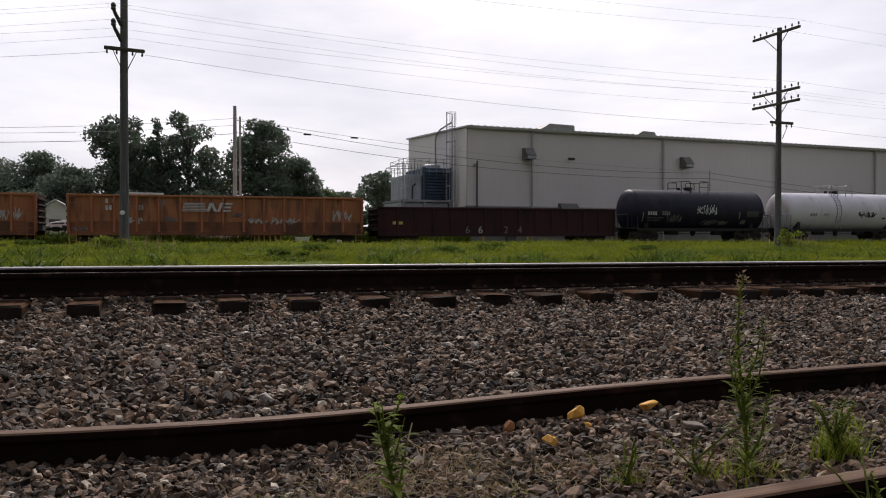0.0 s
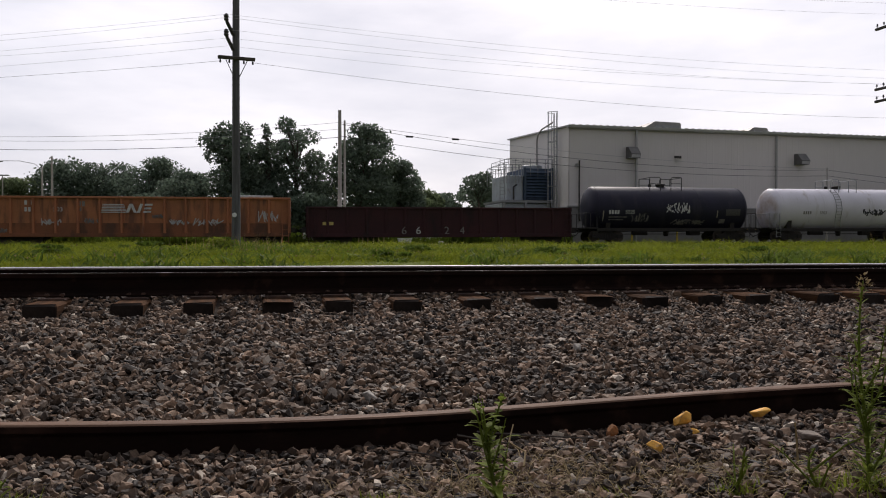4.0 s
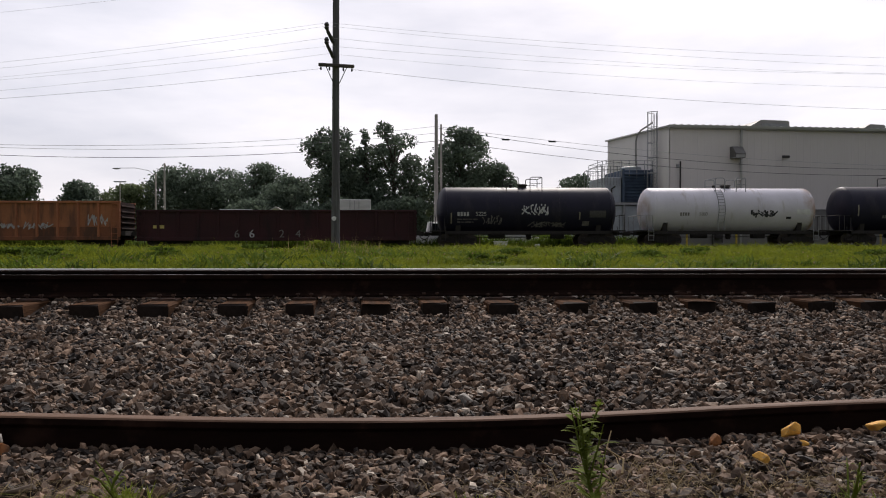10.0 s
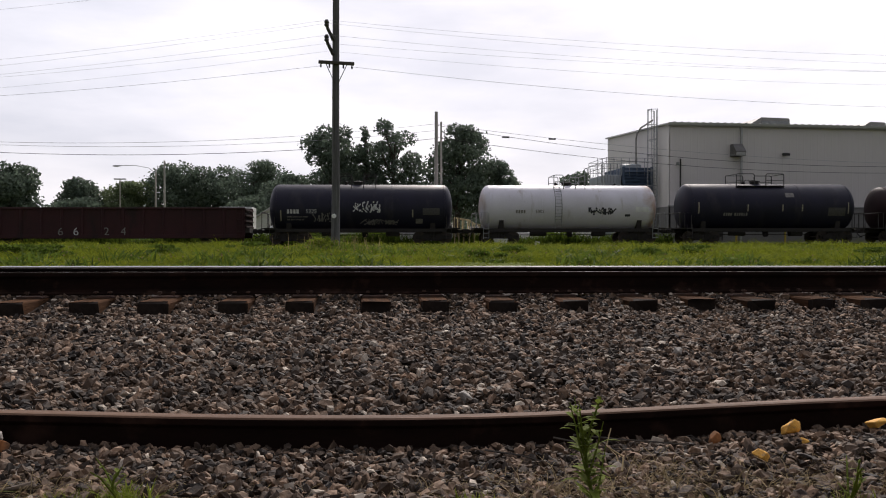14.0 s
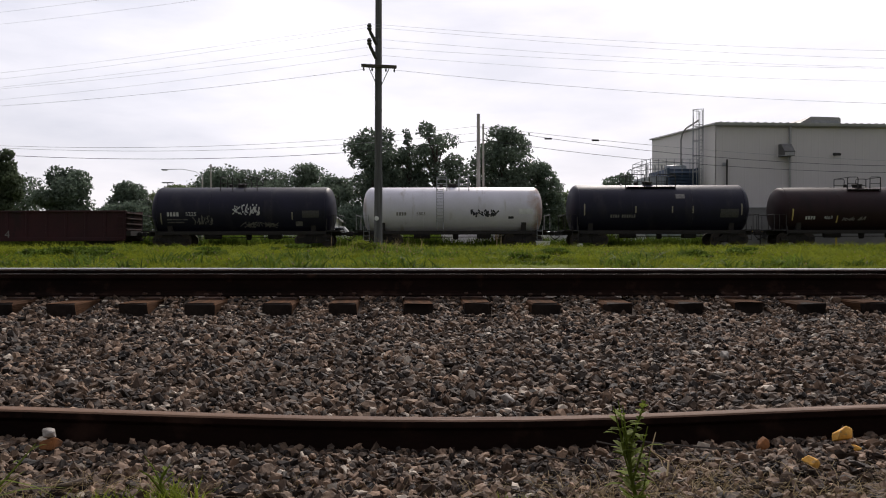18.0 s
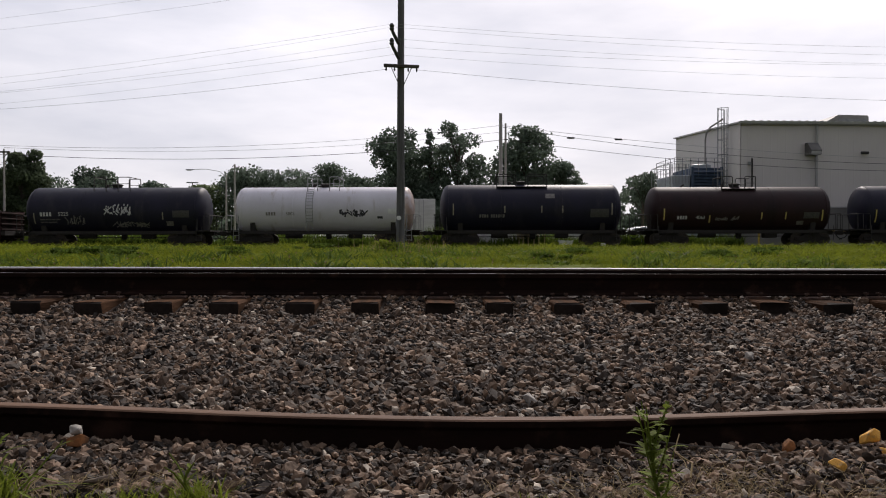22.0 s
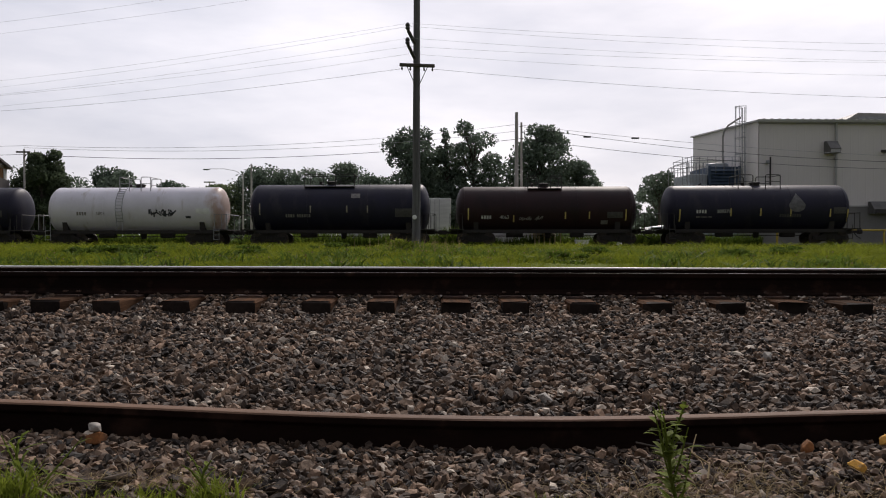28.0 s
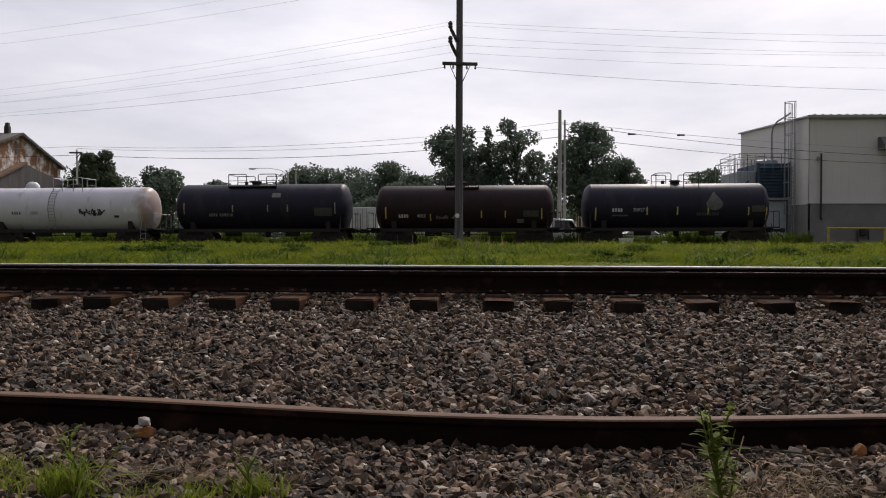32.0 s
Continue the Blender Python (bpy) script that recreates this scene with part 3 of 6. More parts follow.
# ---------------------------------------------------------------- factory behind the train
FAC_X, FAC_Y, FAC_TOP, FAC_BACK = 25.1, 62.0, 9.85, 77.7
SIDING = material("factory_siding", (0.70, 0.665, 0.645), (0.65, 0.615, 0.595), rough=0.55, scale=0.25, fine=3, bump=0.03, stretch=(1, 1, 0.3), spots=(0.63, 0.595, 0.57), spot_size=0.5, spot_at=0.64, spot_stretch=(1.2, 1.2, 0.15))
MASONRY = material("factory_block_base", (0.235, 0.23, 0.225), (0.18, 0.175, 0.17), rough=0.85, scale=0.8, fine=12, bump=0.2)
ROOF_METAL = material("roof_metal", (0.42, 0.42, 0.41), (0.34, 0.34, 0.33), rough=0.45, metal=0.4, scale=1, fine=10, bump=0.05)
HOOD_GREY = material("hood_grey", (0.15, 0.145, 0.142), (0.09, 0.088, 0.086), rough=0.6, scale=2, fine=14, bump=0.08)
DUCT_GREY = material("duct_grey", (0.33, 0.32, 0.30), (0.25, 0.24, 0.23), rough=0.6, scale=2, fine=14, bump=0.08)
LOUVRE_BLUE = material("louvre_blue", (0.06, 0.095, 0.15), (0.03, 0.05, 0.085), rough=0.6, scale=2, fine=20, bump=0.1)
TOWER_PANEL = material("tower_panel", (0.42, 0.46, 0.50), (0.33, 0.36, 0.40), rough=0.5, scale=1.2, fine=14, bump=0.05, spots=(0.3, 0.3, 0.3), spot_size=1.5, spot_at=0.63)


def ribbed(x0, x1, step, deep, wide):
    """Outline points (along, out) of a sheet with trapezoid ribs."""
    pts, x = [], x0
    while x < x1 - step * 0.5:
        pts += [(x, 0), (x + step - wide * 2, 0), (x + step - wide * 1.6, -deep), (x + step - wide * 0.4, -deep)]
        x += step
    return pts + [(x1, 0)]


def sheet(points, place, z0, z1):
    """Ribbed cladding from points; place maps (along, out, z) into the world."""
    s = Shape()
    for a, o in points:
        top = z1(a) if callable(z1) else z1
        s.v += [place(a, o, z0), place(a, o, top)]
    s.f = [(2 * i, 2 * i + 2, 2 * i + 3, 2 * i + 1) for i in range(len(points) - 1)]
    s.m = [0] * len(s.f)
    return s


def build_factory():
    f = thing("factory_building", "large beige metal-clad factory hall with grey block base", "building", at=(0, 0, -0.25))
    end = 130.0
    back = FAC_TOP + 0.8
    base_z = 3.3
    core = Shape().prism([(FAC_Y + 0.02, 0), (FAC_BACK, 0), (FAC_BACK, back), (FAC_Y + 0.02, FAC_TOP)], FAC_X + 0.02, end, "x")
    part("wall_core", core, SIDING, f)
    part("front_wall", sheet(ribbed(FAC_X, end, 0.6, 0.005, 0.05), lambda a, o, z: (a, FAC_Y - 0.04 + o, z), base_z, FAC_TOP), SIDING, f, "beige ribbed metal cladding")
    part("end_wall", sheet(ribbed(FAC_Y, FAC_BACK, 0.6, 0.005, 0.05), lambda a, o, z: (FAC_X - 0.04 + o, a, z), base_z, lambda a: FAC_TOP + (a - FAC_Y) / (FAC_BACK - FAC_Y) * 0.8), SIDING, f, "beige ribbed metal cladding")
    part("block_base", Shape().box(FAC_X - 0.09, end, FAC_Y - 0.12, FAC_Y + 0.05, 0, base_z).box(FAC_X - 0.12, FAC_X + 0.03, FAC_Y - 0.12, FAC_BACK, 0, base_z), MASONRY, f, "grey masonry base wall")
    part("base_flashing", Shape().box(FAC_X - 0.16, end, FAC_Y - 0.17, FAC_Y - 0.04, base_z, base_z + 0.09), ROOF_METAL, f)
    roof = Shape().prism([(FAC_Y - 0.25, FAC_TOP), (FAC_BACK + 0.2, back), (FAC_BACK + 0.2, back + 0.12), (FAC_Y - 0.25, FAC_TOP + 0.12)], FAC_X - 0.25, end + 0.2, "x")
    part("roof", roof, ROOF_METAL, f, "low pitched metal roof")
    gut = Shape().prism([(FAC_Y - 0.42, FAC_TOP - 0.05), (FAC_Y - 0.2, FAC_TOP - 0.16), (FAC_Y - 0.2, FAC_TOP + 0.14), (FAC_Y - 0.44, FAC_TOP + 0.14)], FAC_X - 0.2, end, "x")
    part("eave_trim", gut, ROOF_METAL, f, "pale metal eave trim")
    # ribs of the roof sheets show as small teeth along the eave
    teeth = Shape()
    x = FAC_X + 0.2
    while x < 90:
        teeth.box(x, x + 0.1, FAC_Y - 0.44, FAC_Y + 0.6, FAC_TOP + 0.12, FAC_TOP + 0.2)
        x += 0.6
    part("roof_ribs", teeth, ROOF_METAL, f)
    for x in (31.0, 44.3, 57.2, 70.0, 83.0):
        d = Shape().box(x - 0.08, x + 0.08, FAC_Y - 0.30, FAC_Y - 0.16, 0.3, FAC_TOP - 0.1, 0, 0.02)
        for z in (2, 4.5, 7):
            d.box(x - 0.11, x + 0.11, FAC_Y - 0.31, FAC_Y - 0.05, z, z + 0.06)
        part("downspout", d, ROOF_METAL, f, "pale square downspout")
    for x, z in ((30.55, 7.9), (46.6, 7.75)):
        v = part("exhaust_hood", Shape().prism([(FAC_Y - 0.05, z - 0.55), (FAC_Y - 1.0, z - 0.55), (FAC_Y - 1.1, z - 0.2), (FAC_Y - 0.5, z + 0.42), (FAC_Y - 0.05, z + 0.42)], x - 0.42, x + 0.42, "x"), HOOD_GREY, f, "grey sheet-metal exhaust hood")
        # Pale strip: the reflection on the hood's lower front is put into its colour.
        part("hood_mesh", Shape().box(x - 0.38, x + 0.38, FAC_Y - 1.08, FAC_Y - 1.02, z - 0.5, z - 0.22), ROOF_METAL, v)
    low = part("exhaust_hood", Shape().prism([(FAC_Y - 0.05, 2.75), (FAC_Y - 0.9, 2.75), (FAC_Y - 0.95, 3.1), (FAC_Y - 0.4, 3.7), (FAC_Y - 0.05, 3.7)], 33.6, 35.3, "x"), HOOD_GREY, f, "grey sheet-metal exhaust hood")
    part("hood_mesh", Shape().box(33.7, 35.2, FAC_Y - 0.97, FAC_Y - 0.92, 2.8, 3.08), STEEL_DARK, low)
    p = Shape().tube([(25.9, FAC_Y - 0.25, 7.1), (25.9, FAC_Y - 0.25, 2.3), (26.0, FAC_Y - 0.15, 2.15)], 0.07)
    part("vent_pipe", p, STEEL_DARK, f, "dark vertical vent pipe")
    part("wall_bracket", Shape().box(34.7, 34.9, FAC_Y - 0.5, FAC_Y - 0.08, 7.5, 7.62).box(34.3, 34.95, FAC_Y - 0.62, FAC_Y - 0.48, 7.45, 7.66, 0, 0.04), STEEL_DARK, f, "small dark wall lamp")
    part("wall_lamp", Shape().box(25.6, 25.8, FAC_Y - 0.3, FAC_Y - 0.08, 6.6, 6.85, 0, 0.03), STEEL_GREY, f)
    part("gas_pipe", Shape().tube([(28.6, FAC_Y - 0.3, 0.4), (28.6, FAC_Y - 0.3, 1.3), (29.4, FAC_Y - 0.3, 1.3), (29.4, FAC_Y - 0.3, 0.6)], 0.06), STEEL_DARK, f)
    part("gas_meter", Shape().box(28.8, 29.3, FAC_Y - 0.5, FAC_Y - 0.15, 0.9, 1.5, 0, 0.05), STEEL_DARK, f)
    for x, w, z in ((34.8, 3.1, FAC_TOP + 0.2), (44.0, 2.0, FAC_TOP + 0.02)):
        u = part("roof_unit", Shape().prism([(x - w / 2 - 1.3, z - 0.2), (x + w / 2, z - 0.2), (x + w / 2, z + 0.7), (x + w / 2 - 0.12, z + 0.82), (x - w / 2 + 0.6, z + 0.86), (x - w / 2 + 0.1, z + 0.55)], FAC_Y + 2.0, FAC_Y + 5.5, "y"), DUCT_GREY, f, "grey roof ventilation unit")
        part("unit_band", Shape().box(x - w / 2 + 0.6, x + w / 2 - 0.1, FAC_Y + 1.94, FAC_Y + 2.0, z + 0.1, z + 0.55), STEEL_GREY, u)
    # pipe that climbs the end wall and turns in under the eave
    part("wall_pipe", Shape().tube([(FAC_X - 0.35, 68.8, 5.0), (FAC_X - 0.35, 68.8, 9.5), (FAC_X - 0.35, 68.5, 10.0), (FAC_X - 0.35, 67.6, 10.35), (FAC_X - 0.35, 64.8, 10.6)], 0.075), DUCT_GREY, f)
    # caged ladder on the end wall
    lad = part("ladder", Shape(), STEEL_GREY, f, "steel ladder with safety cage")
    yl, xl = 64.2, FAC_X - 0.35
    s = Shape()
    for dy in (-0.25, 0.25):
        s.tube([(xl, yl + dy, 0.3), (xl, yl + dy, 11.3)], 0.035, 6)
    z = 0.6
    while z < 10.2:
        s.tube([(xl, yl - 0.25, z), (xl, yl + 0.25, z)], 0.02, 5)
        z += 0.3
    lad.data = s.mesh("ladder", [STEEL_GREY])
    cage = Shape()
    for k in range(5):
        w = radians(90 + 45 * k)
        cage.tube([(xl + 0.75 * math.cos(w) * 0.9, yl + 0.5 * math.sin(w), 2.6), (xl + 0.75 * math.cos(w) * 0.9, yl + 0.5 * math.sin(w), 11.4)], 0.025, 5)
    for z in np.arange(2.6, 11.5, 1.25):
        cage.tube([(xl + 0.68 * math.cos(radians(90 + 22.5 * k)), yl + 0.5 * math.sin(radians(90 + 22.5 * k)), z) for k in range(9)], 0.028, 5)
    part("cage", cage, STEEL_GREY, lad)


def build_cooling_tower():
    t = thing("cooling_tower", "blue louvred cooling tower on a platform beside the factory", "cooling tower", at=(0, 0, -0.25))
    x0, x1, y0, y1 = 22.45, 24.95, 65.6, 70.5
    part("casing", Shape().box(x0, x1, y0, y1, 4.0, 6.72, 0, 0.04), LOUVRE_BLUE, t, "blue-grey sheet casing")
    for k in range(9):
        z = 4.25 + k * 0.26
        part("louvre", Shape().prism([(y0 - 0.03, z + 0.2), (y0 - 0.22, z), (y0 - 0.2, z - 0.03), (y0 - 0.03, z + 0.1)], x0 + 0.12, x1 - 0.12, "x"), LOUVRE_BLUE, t)
    part("corner_post", Shape().box(x0 - 0.05, x0 + 0.12, y0 - 0.25, y0, 4.0, 6.76), LOUVRE_BLUE, t)
    part("corner_post", Shape().box(x1 - 0.12, x1 + 0.05, y0 - 0.25, y0, 4.0, 6.76), LOUVRE_BLUE, t)
    part("fan_cowl", Shape().lathe([(6.7, 0.95), (6.85, 0.9), (7.05, 0.9), (7.1, 0.75)], 20, "z", ((x0 + x1) / 2, y0 + 1.6, 0)), TOWER_PANEL, t, "pale round fan cowl")
    part("side_cabinet", Shape().box(20.95, 22.4, 65.7, 70.2, 3.95, 6.1, 0, 0.05), TOWER_PANEL, t, "pale grey steel side cabinet")
    part("pipe", Shape().tube([(21.5, 65.55, 4.0), (21.5, 65.55, 5.1), (21.8, 65.55, 5.3)], 0.07), STEEL_DARK, t)
    part("platform", Shape().box(20.4, 25.0, 65.2, 71, 3.75, 3.95), STEEL_GREY, t, "steel platform deck")
    part("skirt", Shape().box(20.4, 24.8, 65.5, 70.5, 0.3, 3.7, 0, 0.05), TOWER_PANEL, t, "pale panelled tank below the deck")
    for x in (20.6, 22.5, 24.9):
        for y in (65.3, 70.8):
            part("leg", Shape().box(x - 0.09, x + 0.09, y - 0.09, y + 0.09, 0, 3.75), STEEL_GREY, t)
    for za, zb, xa, xb in ((6.7, 7.5, 21.0, 25.0), (6.1, 7.0, 20.6, 22.2)):
        for y in (65.5, 70.5):
            for k in range(7):
                x = xa + (xb - xa) * k / 6
                part("railing_post", Shape().tube([(x, y, za - 0.7), (x, y, zb)], 0.03, 5), STEEL_GREY, t)
            for z in (za + 0.5, zb):
                part("railing_bar", Shape().tube([(xa, y, z), (xb, y, z)], 0.025, 5), STEEL_GREY, t)
        for z in (za + 0.5, zb):
            part("railing_bar", Shape().tube([(xa, 65.5, z), (xa, 70.5, z)], 0.025, 5), STEEL_GREY, t)
    s = Shape()
    for dx in (-0.2, 0.2):
        s.tube([(20.35 + dx, 65.1, 0.2), (20.35 + dx, 65.1, 7.4)], 0.03, 5)
    for z in np.arange(0.5, 7.2, 0.3):
        s.tube([(20.15, 65.1, z), (20.55, 65.1, z)], 0.018, 5)
    part("ladder", s, STEEL_GREY, t)


def build_barrier():
    b = thing("pipe_barrier", "yellow painted steel pipe barrier in front of the factory", "barrier", at=(0, FAC_Y - 2.5, -0.25))
    for x in (25.5, 29.5, 33.5, 37.5, 41.5):
        part("post", Shape().tube([(x, 0, 0), (x, 0, 1.45)], 0.08, 10), YELLOW, b)
    part("top_rail", Shape().tube([(25.4, 0, 1.45), (41.6, 0, 1.45)], 0.07, 8), YELLOW, b)


build_factory()
build_cooling_tower()
build_barrier()


# ---------------------------------------------------------------- pole lines and wires
ARM = material("crossarm_wood", (0.10, 0.085, 0.075), (0.05, 0.043, 0.038), rough=0.9, scale=2, fine=18, bump=0.4, stretch=(1, 1, 5))


def insulator(p, s=1.0):
    return Shape().lathe([(0, 0.012), (0.09, 0.014), (0.1, 0.045 * s), (0.13, 0.05 * s), (0.15, 0.03 * s), (0.17, 0.042 * s), (0.21, 0.028 * s), (0.225, 0.01)], 8, "z", p)


def line_pole(x, y, high, arms, label, low_arm, radius=0.16, turn=0):
    """A telegraph pole; arms: heights of the long arms across the line; low_arm: height of the short arm."""
    p = thing("utility_pole", label, "utility pole", "line of poles", pose(x, y, level(y), 0, 0, turn))
    part("pole", Shape().tube([(0, 0, -0.2), (0.01, 0, 2.5), (0, 0, 5), (0.005, 0, high)], [radius * 1.12, radius * 1.02, radius * 0.92, radius * 0.78], 14), POLE_WOOD, p, smooth=40)
    for z in arms:
        a = part("crossarm", Shape().box(-0.28, -0.17, -1.58, 1.58, z - 0.06, z + 0.06, 0, 0.015), ARM, p)
        for k in range(8):
            yy = -1.48 + k * 2.96 / 7
            part("insulator", insulator((-0.22, yy, z + 0.04), 0.95), INSULATOR, a)
        part("brace", Shape().tube([(-0.22, -0.8, z - 0.06), (-0.15, 0, z - 0.8)], 0.02, 5).tube([(-0.22, 0.8, z - 0.06), (-0.15, 0, z - 0.8)], 0.02, 5), STEEL_DARK, p)
    a = part("short_crossarm", Shape().box(-0.69, 0.69, -0.27, -0.14, low_arm - 0.06, low_arm + 0.06, 0, 0.015), ARM, p)
    for xx in (-0.6, -0.27, 0.27, 0.6):
        part("insulator", Shape().lathe([(low_arm - 0.21, 0.016), (low_arm - 0.17, 0.04), (low_arm - 0.07, 0.024)], 8, "z", (xx, -0.22, 0)), INSULATOR, a)
    part("brace", Shape().tube([(-0.4, -0.22, low_arm - 0.06), (-0.06, -0.18, low_arm - 0.8)], 0.016, 5).tube([(0.4, -0.22, low_arm - 0.06), (0.06, -0.18, low_arm - 0.8)], 0.016, 5), STEEL_DARK, p)
    return p


POLE_Y = 31.7
THREE = "dark wooden telegraph pole with three long crossarms"
line_pole(-0.71, POLE_Y, 12.07, (11.35,), "dark wooden telegraph pole with insulators in tall grass", 7.43, 0.155, 8)
line_pole(29.5, POLE_Y, 11.12, (10.8, 7.9, 7.32), THREE, 6.4, 0.15, 0)
line_pole(-33.0, 45.0, 11.68, (11.02, 8.51, 7.98), THREE, 7.19, 0.16, 0)
line_pole(60.3, POLE_Y, 11.4, (11.02, 7.98, 7.39), THREE, 6.46, 0.16, 0)
part("tag", Shape().lathe([(-0.2, 0.02), (-0.195, 0.09), (-0.16, 0.09)], 12, "y", (-0.08, 0, 1.5)), WHITE_PAINT, bpy.data.objects["utility_pole"], "small white tag plate")
for z in (8.18, 8.75):
    br = part("bracket", Shape().tube([(-0.1, -0.1, z - 0.42), (-0.36, -0.35, z - 0.04), (-0.40, -0.4, z + 0.12)], [0.075, 0.065, 0.05], 7), STEEL_DARK, bpy.data.objects["utility_pole"], "dark angled bracket")
    part("insulator", Shape().lathe([(z + 0.0, 0.06), (z + 0.06, 0.10), (z + 0.12, 0.07), (z + 0.18, 0.10), (z + 0.27, 0.05)], 10, "z", (-0.40, -0.4, 0)), INSULATOR, br)


def wire(a, b, drop, rad=0.012, mat=None, name="overhead_wire", label="thin dark overhead wire between poles"):
    tagged(part(name, Shape().tube(sag(a, b, drop), rad, 5), mat or WIRE), label, "wire", "overhead wires")


def build_wires():
    g = level(POLE_Y)
    # (x, y, the heights and offsets at which the five thin wires are tied, the low wire)
    arm = ((-1.48, 8.17), (0.2, 8.17), (1.48, 8.17), (-1.48, 7.58), (1.48, 7.58))
    ties = ((-33.0, 45.0, arm, 7.3), (-0.71, POLE_Y, ((-0.4, 9.02), (-0.4, 8.90), (-0.4, 8.45), (-0.1, 8.2), (0.1, 7.95)), 7.29), (29.5, POLE_Y, arm, 6.25), (60.3, POLE_Y, arm, 6.29))
    for (xa, ya, ta, la), (xb, yb, tb, lb) in zip(ties, ties[1:]):
        for (oa, za), (ob, zb) in zip(ta, tb):
            wire((xa - 0.3, ya + oa, za + g), (xb - 0.3, yb + ob, zb + g), 0.35, 0.004, WIRE_GREY)
        for o in (-1.05, 0.63):
            wire((xa - 0.22, ya + o, 11.3 + g), (xb - 0.22, yb + o, 11.3 + g), 0.35, 0.004, WIRE_GREY)
        wire((xa + 0.6, ya - 0.22, la + g), (xb - 0.6, yb - 0.22, lb + g), 0.4, 0.0055)
    # service line behind the train
    wire((-62, 60, 7.9), (-30.4, 60, 7.25), 0.5, 0.012, WIRE_GREY)
    wire((-30.4, 60, 7.25), (6.1, 60, 9.0), 0.75, 0.012, WIRE_GREY)
    wire((-30.4, 60, 7.1), (6.1, 60, 8.5), 0.75, 0.012, WIRE_GREY)
    wire((-62, 60, 7.3), (-30.4, 60, 6.6), 0.5, 0.016)
    wire((-30.4, 60, 6.6), (6.1, 60, 7.9), 0.8, 0.018)
    wire((6.1, 60, 9.0), (48.0, 60, 6.5), 0.6, 0.014, WIRE_GREY)
    wire((6.1, 60, 8.9), (48.0, 60, 6.4), 1.0, 0.016)
    wire((6.1, 60, 8.0), (48.0, 60, 5.9), 0.9, 0.016)
    wire((48.0, 60, 5.9), (95, 60, 3.9), 0.6, 0.016)
    wire((48.0, 60, 6.4), (95, 60, 4.4), 0.6, 0.016)
    for a, z in ((15.0, 8.02), (11.4, 8.1)):
        tagged(part("splice_box", Shape().box(a - 0.28, a + 0.28, 59.93, 60.07, z - 0.06, z + 0.06, 0, 0.03), STEEL_DARK), "dark splice closure hanging on the cable", "splice box")


build_wires()


def plain_pole(x, y, top, radius, label, mat=None, arm=False):
    p = thing("service_pole", label, "utility pole", "service poles", (x, y, -0.3))
    part("pole", Shape().tube([(0, 0, 0), (0.02, 0, top * 0.5), (0, 0, top)], [radius * 1.15, radius, radius * 0.8], 12), mat or POLE_GREY, p, smooth=40)
    if arm:
        part("crossarm", Shape().box(-0.5, 0.5, -0.2, -0.08, top - 0.3, top - 0.18, 0, 0.01), ARM, p)
        part("brace", Shape().tube([(0.45, -0.15, top - 0.2), (0.0, -0.15, top - 0.7)], 0.03, 5), ARM, p)
    return p


plain_pole(6.12, 60, 10.2, 0.15, "tall pale weathered wooden pole behind the train")
plain_pole(6.52, 60.3, 9.5, 0.09, "slim pale pole standing close beside a taller one")
plain_pole(-30.4, 60, 7.3, 0.075, "grey wooden pole with a short crossarm", arm=True)
plain_pole(48.0, 60, 6.9, 0.07, "slim grey pole before the factory wall")
plain_pole(-17.0, 75, 7.7, 0.10, "slim grey pole before the trees")
plain_pole(-17.0, 100, 8.2, 0.09, "slim grey pole before the trees", arm=True)


def street_lamp(x, y, high):
    p = thing("street_lamp", "grey street lamp with a long curved arm", "street lamp", at=(x, y, -0.3))
    part("pole", Shape().tube([(0, 0, 0), (0, 0, high - 0.4)], [0.1, 0.07], 10), POLE_GREY, p)
    part("arm", Shape().tube([(0, 0, high - 0.6), (-0.6, 0, high - 0.1), (-1.8, 0, high + 0.12), (-3.2, 0, high + 0.1)], 0.025, 6), STEEL_GREY, p)
    part("lamp_head", Shape().lathe([(-3.8, 0.02), (-3.65, 0.07), (-3.35, 0.08), (-3.1, 0.03)], 10, "x", (0, 0, high + 0.05)), STEEL_GREY, p)


street_lamp(-18.0, 76, 7.2)
tl = thing("signal_mast", "grey mast with a wide head over the trees", "mast", at=(-21.7, 78, -0.3))
part("pole", Shape().tube([(0, 0, 0), (0, 0, 6.2)], 0.045, 10), POLE_GREY, tl)
part("head", Shape().box(-0.55, 0.55, -0.15, 0.15, 6.15, 6.26, 0, 0.04), STEEL_GREY, tl)


# ---------------------------------------------------------------- trees
def crown(r, blobs, count, leaf, mats_n=1):
    """Leaves on the shells of several lumps: blobs are (x, y, z, rx, rz)."""
    b = np.array(blobs)
    wts = b[:, 3] ** 2
    pick = r.choice(len(b), count, p=wts / wts.sum())
    d = r.normal(0, 1, (count, 3))
    d /= np.linalg.norm(d, axis=1)[:, None]
    rr = r.uniform(0.3, 1.0, count) ** 0.45 * (1 + np.abs(r.normal(0, 0.12, count)))
    c = b[pick, :3] + d * rr[:, None] * np.stack([b[pick, 3], b[pick, 3], b[pick, 4]], 1)
    n1 = r.normal(0, 1, (count, 3))
    n1 /= np.linalg.norm(n1, axis=1)[:, None]
    n2 = np.cross(n1, r.normal(0, 1, (count, 3)))
    n2 /= np.linalg.norm(n2, axis=1)[:, None] + 1e-9
    s = leaf * r.uniform(0.5, 1.4, (count, 1))
    v = np.stack([c - n1 * s, c + n2 * s * 0.55, c + n1 * s, c - n2 * s * 0.55], 1)
    me = bpy.data.meshes.new("crown")
    me.from_pydata(v.reshape(-1, 3).tolist(), [], (np.arange(count * 4).reshape(-1, 4)).tolist())
    return me


